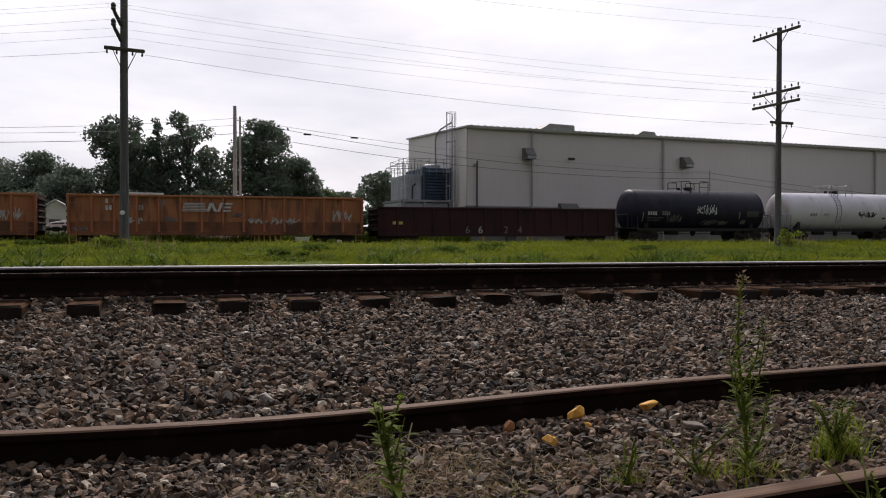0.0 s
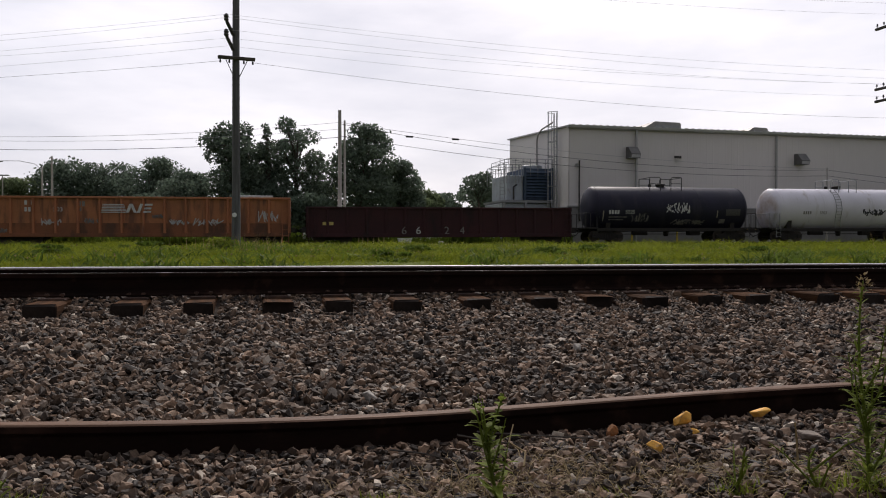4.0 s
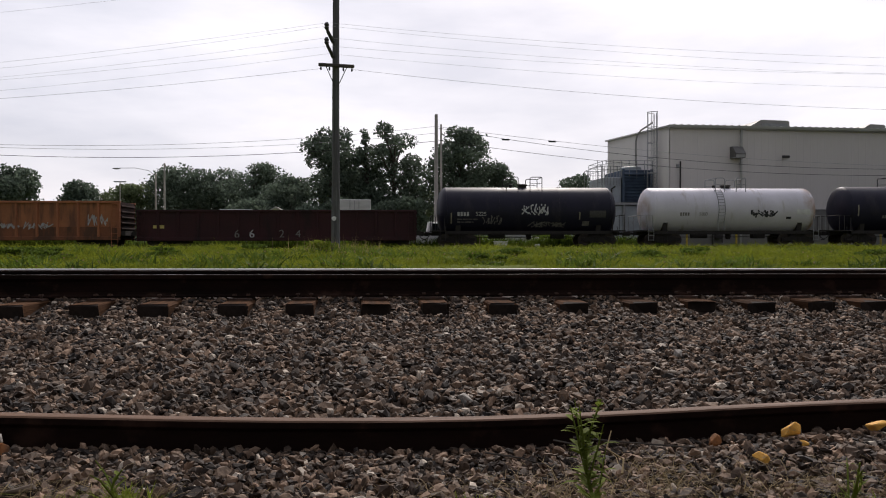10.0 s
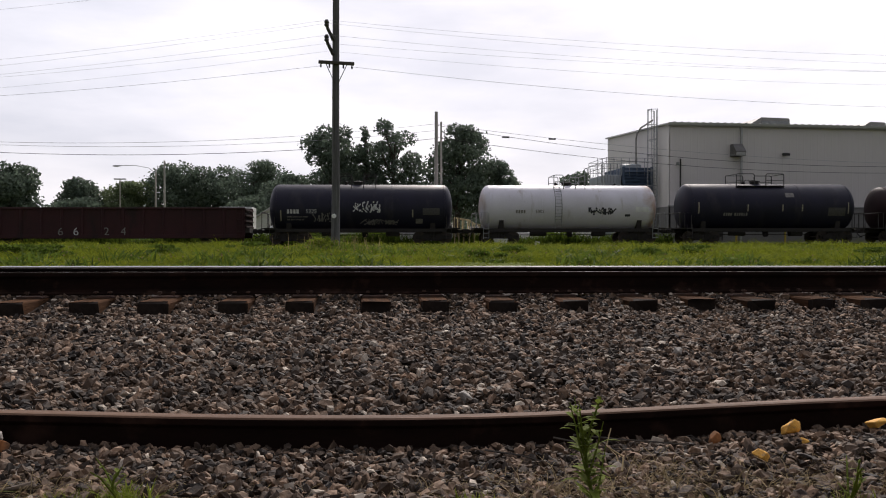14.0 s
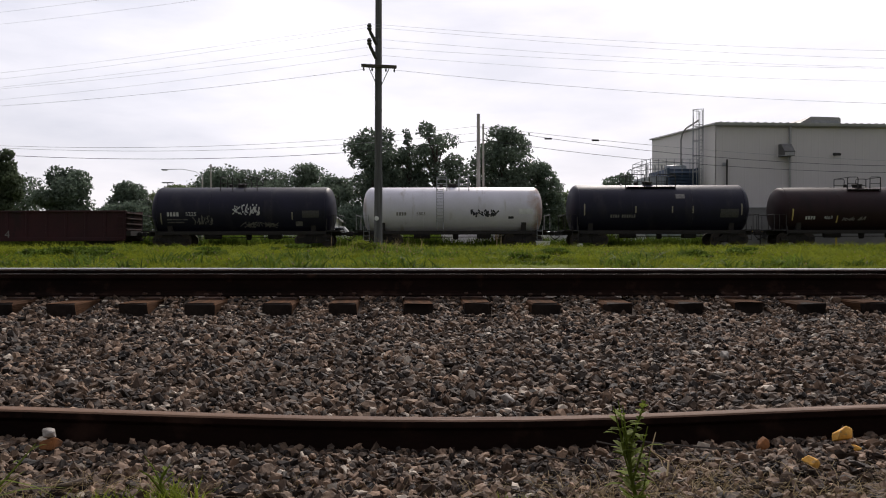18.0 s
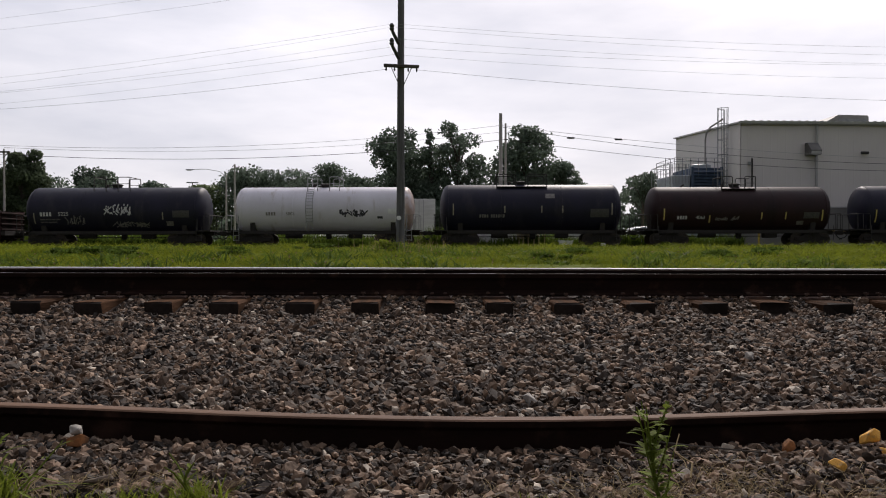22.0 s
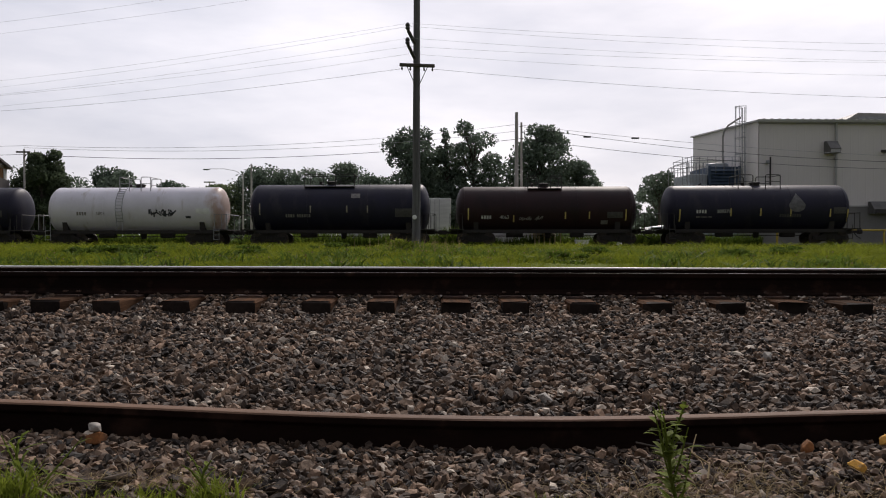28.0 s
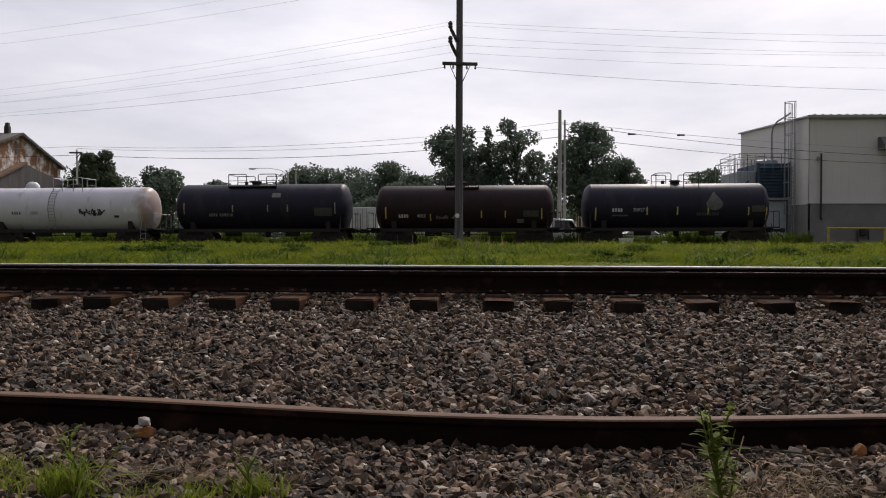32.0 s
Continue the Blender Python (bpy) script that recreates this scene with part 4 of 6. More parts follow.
def tree(x, y, high, wide, seed, mat, label, bare=0.25, leaves=2600, leaf=0.3, form="round", lumps=16):
    r = np.random.RandomState(seed)
    t = thing("tree", label, "tree", "trees behind the train", (x, y, -0.3))
    s = Shape()
    lean = r.uniform(-0.4, 0.4)
    s.tube([(0, 0, 0), (lean * 0.2, 0, high * 0.3), (lean * 0.6, 0, high * 0.6), (lean, 0, high * 0.86)], [high * 0.028, high * 0.022, high * 0.014, high * 0.004], 8)
    blobs = []
    for k in range(lumps):
        u = bare + (1 - bare) * (k + r.uniform(0, 1)) / lumps
        if form == "cone":
            reach = wide * 0.5 * (1.05 - u) * 1.15
        elif form == "tall":
            reach = wide * 0.5 * (0.55 + 0.45 * math.sin(math.pi * min(1, u * 1.02)))
        else:
            reach = wide * 0.5 * math.sqrt(max(0.08, 1 - ((u - 0.58) / 0.5) ** 2))
        a = r.uniform(0, 6.28) + k * 2.4
        off = reach * r.uniform(0.35, 0.85)
        rad = max(0.4, reach * r.uniform(0.36, 0.66))
        p = (lean * u + math.cos(a) * off, math.sin(a) * off, min(high - rad * 0.6, u * high))
        blobs.append((*p, rad, rad * r.uniform(0.55, 0.9)))
        s.tube([(lean * u * 0.7, 0, max(high * 0.12, u * high * 0.72)), (p[0] * 0.5, p[1] * 0.5, u * high * 0.86), p], [high * 0.009, high * 0.005, 0.02], 5)
    part("trunk", s, BARK, t)
    me = crown(r, blobs, leaves, leaf)
    me.materials.append(mat)
    part("crown", me, None, t)
    return t


def bush(x, y, high, wide, seed, label, mat, leaves=620):
    r = np.random.RandomState(seed)
    b = thing("bush", label, "bush", "bushes in the grass", (x, y, level(y)))
    st, blobs = Shape(), []
    for k in range(9):
        p = (r.normal(0, wide * 0.22), r.normal(0, wide * 0.22), high * r.uniform(0.3, 0.88))
        st.tube([(0, 0, -0.05), (p[0] * 0.4, p[1] * 0.4, p[2] * 0.5), p], [0.018, 0.012, 0.004], 5)
        blobs.append((*p, wide * r.uniform(0.14, 0.24), high * 0.12))
    part("stems", st, BARK, b)
    me = crown(r, blobs, leaves, 0.055)
    me.materials.append(mat)
    part("leaves", me, None, b)


DECID = "broad-crowned leafy green tree behind the tracks"
TREES = (
    # x, y, height, width, material, form, bare, leaves, lumps
    (-2.4, 86, 12.4, 6.0, LEAF_A, "round", 0.42, 2300, 15), (-6.2, 88, 7.6, 6.5, LEAF_A, "round", 0.12, 2000, 14), (-1.2, 90, 8.8, 6.0, LEAF_B, "round", 0.12, 2000, 14),
    (1.4, 86, 12.6, 6.6, LEAF_A, "cone", 0.2, 2400, 20), (4.1, 86, 13.2, 6.0, LEAF_A, "tall", 0.3, 1900, 16), (6.9, 88, 6.6, 4.0, LEAF_B, "round", 0.25, 500, 9),
    (10.8, 84, 12.5, 6.8, LEAF_A, "round", 0.3, 3300, 20), (15.5, 86, 9.0, 5.2, LEAF_A, "round", 0.15, 2300, 14), (18.8, 90, 6.2, 4.6, LEAF_B, "round", 0.15, 1800, 12),
    (21.5, 92, 6.0, 5.0, LEAF_A, "round", 0.15, 1400, 12), (23.6, 84, 7.9, 3.8, LEAF_A, "round", 0.5, 700, 9), (27.0, 96, 7.4, 5.0, LEAF_A, "round", 0.3, 1200, 11),
    (-8.6, 100, 7.9, 7.0, LEAF_A, "round", 0.1, 2300, 14), (-12.4, 98, 9.9, 7.4, LEAF_A, "round", 0.15, 2800, 16), (-16.6, 99, 9.2, 7.0, LEAF_A, "round", 0.12, 2500, 15),
    (-21.0, 99, 9.4, 8.0, LEAF_A, "round", 0.08, 3600, 24), (-26.2, 96, 7.2, 5.5, LEAF_B, "round", 0.08, 2600, 18), (-31.2, 96, 7.2, 5.2, LEAF_A, "round", 0.1, 2300, 14),
    (-33.7, 84, 8.0, 4.8, LEAF_A, "round", 0.03, 2600, 16), (-38.0, 78, 9.2, 3.8, LEAF_C, "tall", 0.05, 3000, 24), (-41.0, 81, 7.6, 3.0, LEAF_C, "tall", 0.05, 2000, 20), (-29.5, 88, 4.6, 5.5, LEAF_A, "round", 0.1, 1600, 12),
    (-45.5, 96, 9.0, 8.0, LEAF_A, "round", 0.1, 2400, 15), (-2.5, 78, 4.6, 5.0, LEAF_A, "round", 0.05, 1600, 12), (5.0, 80, 5.0, 6.0, LEAF_A, "round", 0.05, 1700, 12), (-9.5, 84, 4.8, 7.0, LEAF_A, "round", 0.05, 1900, 12),
)


def build_trees():
    for k, (x, y, hi, wd, mat, form, bare, n, lumps) in enumerate(TREES):
        lab = "dark pointed leafy tree behind the tracks" if form == "cone" else "dark narrow conifer behind the tracks" if mat is LEAF_C else "tall sparse leafy tree with gaps in its crown" if form == "tall" else DECID
        tree(x, y, hi, wd * 1.06, 40 + k, mat, lab, bare, int(n * 4.2), 0.18, form, int(lumps * 1.5))


def build_far_woods():
    r = np.random.RandomState(77)
    blobs = []
    for x in np.arange(-150, 150, 5.0):
        blobs.append((x + r.uniform(-2, 2), 125 + r.uniform(-5, 5), 2.0, 5.0, r.uniform(2.5, 4.2)))
    for x in np.arange(-36, 26, 2.6):
        hi = 3.0 + 1.0 * noise.noise((x * 0.13, 3, 1)) + r.uniform(-0.5, 0.5)
        blobs.append((x + r.uniform(-1, 1), 106 + r.uniform(-2, 2), hi * 0.85, 2.6, hi))
    me = crown(r, blobs, 60000, 0.36)
    me.materials.append(LEAF_A)
    tagged(part("far_woods", me, None, at=(0, 0, -0.3)), "dark green wood edge in the distance", "woods", kind="stuff")


build_trees()
build_far_woods()
bush(29.4, 30.9, 1.25, 1.1, 5, "light green leafy bush at the foot of a pole", TUFT)
bush(-1.3, 30.9, 0.7, 0.9, 6, "low green leafy bush beside a pole", TUFT)
for k, (x, y, hi, wd) in enumerate(((-9.8, 25.0, 0.42, 1.5), (-8.6, 24.2, 0.36, 1.3), (-11.4, 26.5, 0.4, 1.2), (-6.2, 27.5, 0.4, 1.2), (3.4, 22.0, 0.32, 0.9), (5.2, 26.0, 0.4, 1.1), (9.4, 24.5, 0.36, 1.1), (13.0, 30.0, 0.46, 1.2), (18.5, 27.0, 0.4, 1.2), (-4.0, 33.0, 0.5, 1.3))):
    bush(x, y, hi, wd, 70 + k, "low dark broad-leaved bush in the grass strip", BROAD, 900)


# ---------------------------------------------------------------- freight train
TRACK_TURN = math.degrees(math.atan(TRACK_SLOPE))


def rolled(t):
    """How far along its track the train has come at t seconds."""
    u = (t - 16.0) / 16.0
    return -4.41407 - 42.32471 * u + 4.11359 * u ** 2 + 1.34893 * u ** 3 - 0.32956 * u ** 4


def on_track(s):
    c = math.cos(math.atan(TRACK_SLOPE))
    return pose(s * c, TRACK_Y + s * c * TRACK_SLOPE, 0.02 + TRACK_CLIMB * (s * c - 3), 0, -math.degrees(TRACK_CLIMB), TRACK_TURN)


def car_paint(name, base, dark, spots, rough=0.5, size=0.9, at=0.6, stretch=(1, 1, 0.35), spec=0.3):
    return material(name, base, dark, rough=rough, spec=spec, scale=0.6, fine=12, bump=0.05, spots=spots, spot_size=size, spot_at=at, spot_stretch=stretch)


TANK_BLACK = car_paint("tank_black", (0.0160, 0.0150, 0.034), (0.0110, 0.0105, 0.022), (0.026, 0.024, 0.036), 0.5, spec=0.25)
TANK_WHITE = car_paint("tank_white", (0.72, 0.70, 0.77), (0.60, 0.58, 0.63), (0.42, 0.38, 0.36), 0.4, 0.8, 0.62, (1.6, 1, 0.22))
TANK_BROWN = car_paint("tank_brown", (0.030, 0.0135, 0.0150), (0.019, 0.0095, 0.0110), (0.017, 0.010, 0.011), 0.55, spec=0.2)


def end_stain(m, x0, x1, colour):
    """Rust that has run down one end of a painted shell."""
    nodes, links = m.node_tree.nodes, m.node_tree.links
    bsdf = nodes["Principled BSDF"]
    tc = nodes.new("ShaderNodeTexCoord")
    sep = nodes.new("ShaderNodeSeparateXYZ")
    links.new(tc.outputs["Object"], sep.inputs[0])
    rng = nodes.new("ShaderNodeMapRange")
    rng.inputs["From Min"].default_value, rng.inputs["From Max"].default_value = x0, x1
    links.new(sep.outputs["X"], rng.inputs["Value"])
    no = nodes.new("ShaderNodeTexNoise")
    no.inputs["Scale"].default_value, no.inputs["Detail"].default_value = 1.1, 7
    links.new(tc.outputs["Object"], no.inputs["Vector"])
    mul = nodes.new("ShaderNodeMath")
    mul.operation = "MULTIPLY"
    links.new(rng.outputs["Result"], mul.inputs[0])
    links.new(no.outputs["Fac"], mul.inputs[1])
    cut = nodes.new("ShaderNodeMapRange")
    cut.inputs["From Min"].default_value, cut.inputs["From Max"].default_value, cut.inputs["To Max"].default_value = 0.28, 0.5, 0.7
    links.new(mul.outputs[0], cut.inputs["Value"])
    mx = nodes.new("ShaderNodeMix")
    mx.data_type = "RGBA"
    links.new(cut.outputs["Result"], mx.inputs["Factor"])
    links.new(bsdf.inputs["Base Color"].links[0].from_socket, mx.inputs["A"])
    mx.inputs["B"].default_value = (*colour, 1)
    links.new(mx.outputs["Result"], bsdf.inputs["Base Color"])


end_stain(TANK_WHITE, 4.0, 5.6, (0.34, 0.19, 0.10))
end_stain(TANK_WHITE, -4.9, -6.2, (0.36, 0.24, 0.14))
GON_ORANGE = car_paint("gondola_orange", (0.44, 0.168, 0.080), (0.32, 0.122, 0.060), (0.19, 0.085, 0.050), 0.7, 0.8, 0.6)
GON_PANEL = car_paint("gondola_panel", (0.44, 0.175, 0.082), (0.31, 0.125, 0.060), (0.18, 0.082, 0.050), 0.75, 1.3, 0.54, (1.6, 1, 0.25))
GON_GRIME = car_paint("gondola_grime", (0.26, 0.10, 0.05), (0.18, 0.075, 0.04), (0.11, 0.055, 0.035), 0.8, 1.1, 0.55)
# Rust brown of the end walls, darkened to put their shade into the colour.
GON_END = car_paint("gondola_end_rust_shade", (0.042, 0.020, 0.016), (0.027, 0.014, 0.012), (0.018, 0.011, 0.010), 0.85, 1.0, 0.55, spec=0.1)
GON_MAROON = car_paint("gondola_maroon", (0.052, 0.0165, 0.0190), (0.031, 0.0115, 0.0135), (0.019, 0.011, 0.012), 0.75)
MARK_WHITE = material("marking_white", (0.6, 0.6, 0.6), (0.4, 0.4, 0.4), rough=0.6, scale=6, fine=40, bump=0)
MARK_FADED = material("marking_faded", (0.24, 0.22, 0.21), (0.12, 0.115, 0.11), rough=0.6, scale=6, fine=40, bump=0)
PANEL_DIM = material("panel_dim", (0.075, 0.07, 0.07), (0.035, 0.034, 0.034), rough=0.6, scale=9, fine=50, bump=0)
MARK_DIM = material("marking_dim", (0.14, 0.135, 0.14), (0.07, 0.068, 0.07), rough=0.6, scale=5, fine=40, bump=0)
MARK_PALE = material("marking_pale", (0.32, 0.29, 0.22), (0.2, 0.18, 0.14), rough=0.6, scale=6, fine=40, bump=0)
MARK_YELLOW = material("marking_yellow", (0.6, 0.48, 0.15), (0.45, 0.34, 0.11), rough=0.5, scale=6, fine=40, bump=0)
MARK_DARK = material("marking_dark", (0.03, 0.03, 0.045), rough=0.6, bump=0)
UNDER = material("underframe_grime", (0.03, 0.025, 0.022), (0.014, 0.012, 0.011), rough=0.85, scale=3, fine=30, bump=0.3)
WHEEL_STEEL = material("wheel_steel", (0.07, 0.05, 0.04), (0.03, 0.024, 0.02), rough=0.7, scale=6, fine=30, bump=0.15)
SPIN = []
TRAIN = []


def wheelset(parent, x):
    w = new("wheelset")
    w.empty_display_size = 0.1
    w.parent = parent
    w.location = (x, 0, 0.42)
    for y in (-0.755, 0.755):
        k = 1 if y > 0 else -1
        part("wheel", Shape().lathe([(y - 0.07, 0.30), (y - 0.07, 0.42), (y + 0.05, 0.42), (y + 0.05, 0.34), (y + 0.01, 0.31), (y + 0.0, 0.13), (y + 0.07, 0.12), (y + 0.07, 0.03)][::1], 20, "y"), WHEEL_STEEL, w, smooth=35)
    part("axle", Shape().tube([(0, -1.0, 0), (0, 1.0, 0)], 0.075, 8), WHEEL_STEEL, w)
    SPIN.append(w)


def truck(parent, x):
    s = Shape()
    for y in (-1.0, 1.0):
        o = [(x - 1.1, 0.34), (x - 0.62, 0.34), (x - 0.4, 0.22), (x + 0.4, 0.22), (x + 0.62, 0.34), (x + 1.1, 0.34), (x + 1.12, 0.54), (x + 0.7, 0.58), (x + 0.42, 0.78), (x - 0.42, 0.78), (x - 0.7, 0.58), (x - 1.12, 0.54)]
        s.prism(o, y - 0.06, y + 0.06, "y")
        for dx in (-0.19, 0, 0.19):
            s.lathe([(0.28 + k * 0.05, 0.075 if k % 2 else 0.06) for k in range(8)], 8, "z", (x + dx, y * 1.02, 0))
        for dx in (-0.86, 0.86):
            s.lathe([(y * 1.06 - 0.05, 0.13), (y * 1.06 + 0.05, 0.13)], 8, "y", (x + dx, 0, 0.42))
    s.box(x - 0.22, x + 0.22, -1.05, 1.05, 0.5, 0.78, 0, 0.03)
    part("truck_frame", s, UNDER, parent, "grimy cast steel truck frame", smooth=30)
    for dx in (-0.865, 0.865):
        wheelset(parent, x + dx)


def coupler(parent, x, way):
    s = Shape().box(min(x, x + way * 0.55), max(x, x + way * 0.55), -0.09, 0.09, 0.76, 0.94, 0, 0.02)
    s.box(min(x + way * 0.5, x + way * 0.8), max(x + way * 0.5, x + way * 0.8), -0.16, 0.14, 0.7, 1.0, 0, 0.05)
    part("coupler", s, UNDER, parent)
    part("air_hose", Shape().tube([(x + way * 0.1, -0.35, 0.8), (x + way * 0.3, -0.36, 0.55), (x + way * 0.62, -0.2, 0.4)], 0.03, 6), BLACK_RUBBER, parent)


def patch(surf, x0, x1, z0, z1, n=3):
    """A thin painted mark laid on a side surface surf(x, z) -> y."""
    s = Shape()
    for i in range(n + 1):
        z = z0 + (z1 - z0) * i / n
        s.v += [(x0, surf(x0, z) - 0.006, z), (x1, surf(x1, z) - 0.006, z)]
    s.f = [(2 * i, 2 * i + 1, 2 * i + 3, 2 * i + 2) for i in range(n)]
    s.m = [0] * n
    return s


def scribble(surf, x, z, w, h, seed, thick=0.06, strokes=9):
    """Unreadable sprayed strokes."""
    r = random.Random(seed)
    s = Shape()
    for k in range(strokes):
        cx = x + w * (-0.5 + (k + 0.5) / strokes)
        pts = []
        px, pz = cx + r.uniform(-0.1, 0.1) * w, z + r.uniform(-0.5, 0.5) * h
        for j in range(r.randint(4, 6)):
            pts.append((px, pz))
            px = cx + r.uniform(-0.16, 0.16) * w
            pz = z + (h * 0.5 if j % 2 else -h * 0.5) * r.uniform(0.2, 1.0)
        for (ax, az), (bx, bz) in zip(pts, pts[1:]):
            ln = math.hypot(bx - ax, bz - az) + 1e-6
            nx, nz = -(bz - az) / ln * thick / 2, (bx - ax) / ln * thick / 2
            quad = [(ax + nx, az + nz), (bx + nx, bz + nz), (bx - nx, bz - nz), (ax - nx, az - nz)]
            s.add([(qx, surf(qx, qz) - 0.008 - 0.0004 * k, qz) for qx, qz in quad], [(0, 1, 2, 3)])
    return s


def graffiti(surf, x, z, w, h, seed, thick, strokes, mat, car, label):
    tagged(part("graffiti", scribble(surf, x, z, w, h, seed, thick, strokes), mat, car, label), kind="stuff")


def digits_on(surf, text, size, mat, parent, x, z, name="lettering", label=""):
    ob = letters(text, size, mat, parent, (0, 0, 0), name, label)
    for v in ob.data.vertices:
        v.co = Vector((v.co.x + x, surf(x, v.co.z + z) - 0.008 + v.co.y * 0.3, v.co.z + z))
    return ob


def tank_car(centre, length, top, bottom, paint, label, frame_mat=None, sill=True, plat=0.0, strips=(), plat_x=0.0, rail_mat=None, strip_mat=None, decked=True):
    car = thing("tank_car", label, "tank car", "cars of the train")
    TRAIN.append((car, centre))
    top, bottom = top + 0.09, bottom - 0.13
    R, zc, h = (top - bottom) / 2, (top + bottom) / 2, length / 2
    fm, rm = frame_mat or UNDER, rail_mat or STEEL_DARK
    head = 0.6
    prof = [(-h + head * (1 - math.sin(a)), R * math.cos(a) ** 0.88 if a < 1.56 else 0.02) for a in [radians(k) for k in (89.9, 80, 70, 60, 48, 36, 24, 12, 0)]]
    prof += [(0, R)] + [(-s, r) for s, r in reversed(prof)]
    shell = part("tank_shell", Shape().lathe(prof, 48, "x", (0, 0, zc)), paint, car, smooth=40)
    for x in (-h + head, -h * 0.33, h * 0.33, h - head):
        part("weld_seam", Shape().lathe([(x - 0.03, R - 0.01), (x - 0.02, R + 0.008), (x + 0.02, R + 0.008), (x + 0.03, R - 0.01)], 48, "x", (0, 0, zc)), paint, shell, smooth=60)
    tx = h - 1.35
    for k in (-1, 1):
        truck(car, k * tx)
        s = Shape()
        s.box(min(k * (tx - 1.1), k * (h + 0.35)), max(k * (tx - 1.1), k * (h + 0.35)), -0.32, 0.32, 0.72, 1.02, 0, 0.02)
        s.prism([(-1.15, 0.8), (1.15, 0.8), (1.28, zc - R * 0.55), (0.9, zc - R * 0.82), (0, zc - R * 0.99), (-0.9, zc - R * 0.82), (-1.28, zc - R * 0.55)], k * tx - 0.16, k * tx + 0.16, "x")
        part("bolster", s, fm, car)
        part("end_platform", Shape().box(min(k * (h - 0.55), k * (h + 0.42)), max(k * (h - 0.55), k * (h + 0.42)), -1.45, 1.45, 0.98, 1.06), fm, car)
        rail = Shape()
        for y in (-1.42, 1.42):
            rail.tube([(k * (h - 0.45), y, 1.05), (k * (h - 0.45), y, 2.05), (k * (h + 0.35), y, 2.05), (k * (h + 0.35), y, 1.05)], 0.028, 6)
            rail.tube([(k * (h + 0.0), y, 1.05), (k * (h + 0.0), y, 2.05)], 0.022, 6)
        rail.tube([(k * (h + 0.35), -1.42, 2.05), (k * (h + 0.35), 1.42, 2.05)], 0.028, 6)
        part("end_handrail", rail, rm, car)
        lad = Shape()
        for dx in (0.0, 0.36):
            lad.tube([(k * (h - 0.5 + dx), -1.48, 0.35), (k * (h - 0.5 + dx), -1.48, 1.3)], 0.02, 5)
        for z in (0.4, 0.7, 1.0):
            lad.tube([(k * (h - 0.5), -1.48, z), (k * (h - 0.14), -1.48, z)], 0.018, 5)
        part("sill_step", lad, rm, car)
        coupler(car, k * (h + 0.35), k)
    if sill:
        s = Shape()
        for y in (-1.32, 1.32):
            s.box(-h + 0.5, h - 0.5, y - 0.04, y + 0.04, 0.8, 1.02)
        part("side_sill", s, fm, car)
    # bottom outlet, brake rigging
    s = Shape().lathe([(0.45, 0.12), (0.5, 0.17), (0.75, 0.2), (bottom + 0.08, 0.28)], 12, "z", (0.2, 0, 0))
    s.box(1.6, 2.5, -0.75, -0.25, 0.5, 0.85, 0, 0.06).tube([(-2.6, -0.5, 0.68), (-1.5, -0.5, 0.68)], 0.17, 10).tube([(-tx + 1, -0.45, 0.6), (tx - 1, -0.45, 0.62)], 0.025, 5)
    part("outlet_and_brake_gear", s, UNDER, car)
    # top fittings
    px = plat_x
    part("manway", Shape().lathe([(top - 0.1, 0.3), (top + 0.12, 0.3), (top + 0.14, 0.36), (top + 0.2, 0.36), (top + 0.24, 0.2)], 16, "z", (px, 0, 0)), fm, car, smooth=40)
    part("valve", Shape().lathe([(top - 0.05, 0.12), (top + 0.2, 0.12), (top + 0.22, 0.05)], 10, "z", (px - 0.75, 0.1, 0)), fm, car)
    w = 1.55 + plat
    if decked:
        for y in (-0.8, 0.8):
            part("walkway", Shape().box(px - w, px + w, y - 0.2, y + 0.2, top - 0.2, top - 0.165), rm, car)
    for y in (-0.9, 0.9):
        for xa, xb in ((-w, -0.4), (0.4, w)):
            r1 = Shape().tube([(px + xa, y, top - 0.3), (px + xa, y, top + 0.56), (px + xa + 0.08, y, top + 0.64), (px + xb - 0.08, y, top + 0.64), (px + xb, y, top + 0.56), (px + xb, y, top - 0.3)], 0.03, 6)
            part("top_railing", r1, rm, car)
            part("middle_rail", Shape().tube([(px + xa, y, top + 0.2), (px + xb, y, top + 0.2)], 0.02, 5), rm, car)
    for x in (-w, w):
        part("top_railing", Shape().tube([(px + x, -0.9, top + 0.62), (px + x, 0.9, top + 0.62)], 0.026, 6), rm, car)
    # the ladder up to the manway: on the near side of the white car alone
    lad = Shape()
    lx, side = px - w + 0.2, -1 if paint is TANK_WHITE else 1

    def rung(q, dx):
        a = radians(q)
        return (lx + dx, side * (R + 0.06) * math.cos(a), zc + (R + 0.06) * math.sin(a))
    for dx in (-0.22, 0.22):
        lad.tube([rung(q, dx) for q in (66, 45, 24, 0, -30)] + [(lx + dx, side * 1.45, 1.0)], 0.022, 5)
    for q in range(-30, 66, 8):
        lad.tube([rung(q, -0.22), rung(q, 0.22)], 0.016, 5)
    part("ladder", lad, rm, car)

    def surf(x, z):
        return -math.sqrt(max(0.04, R * R - (z - zc) ** 2)) - 0.002
    for x, z0, z1 in strips:
        part("reflective_strip", patch(surf, x - 0.04, x + 0.04, z0, z1), strip_mat or MARK_YELLOW, car, "pale reflective strip" if strip_mat else "yellow reflective strip")
    return car, surf


def mark_row(car, surf, x0, z, size, words, mat=None):
    """Lettering too small or not to be spelled out: plain bars, one a letter."""
    x = x0
    for n in words:
        for k in range(n):
            part("marking_bar", patch(surf, x, x + size * 0.55, z - size / 2, z + size / 2, 1), mat or MARK_WHITE, car)
            x += size * 0.78
        x += size * 0.6


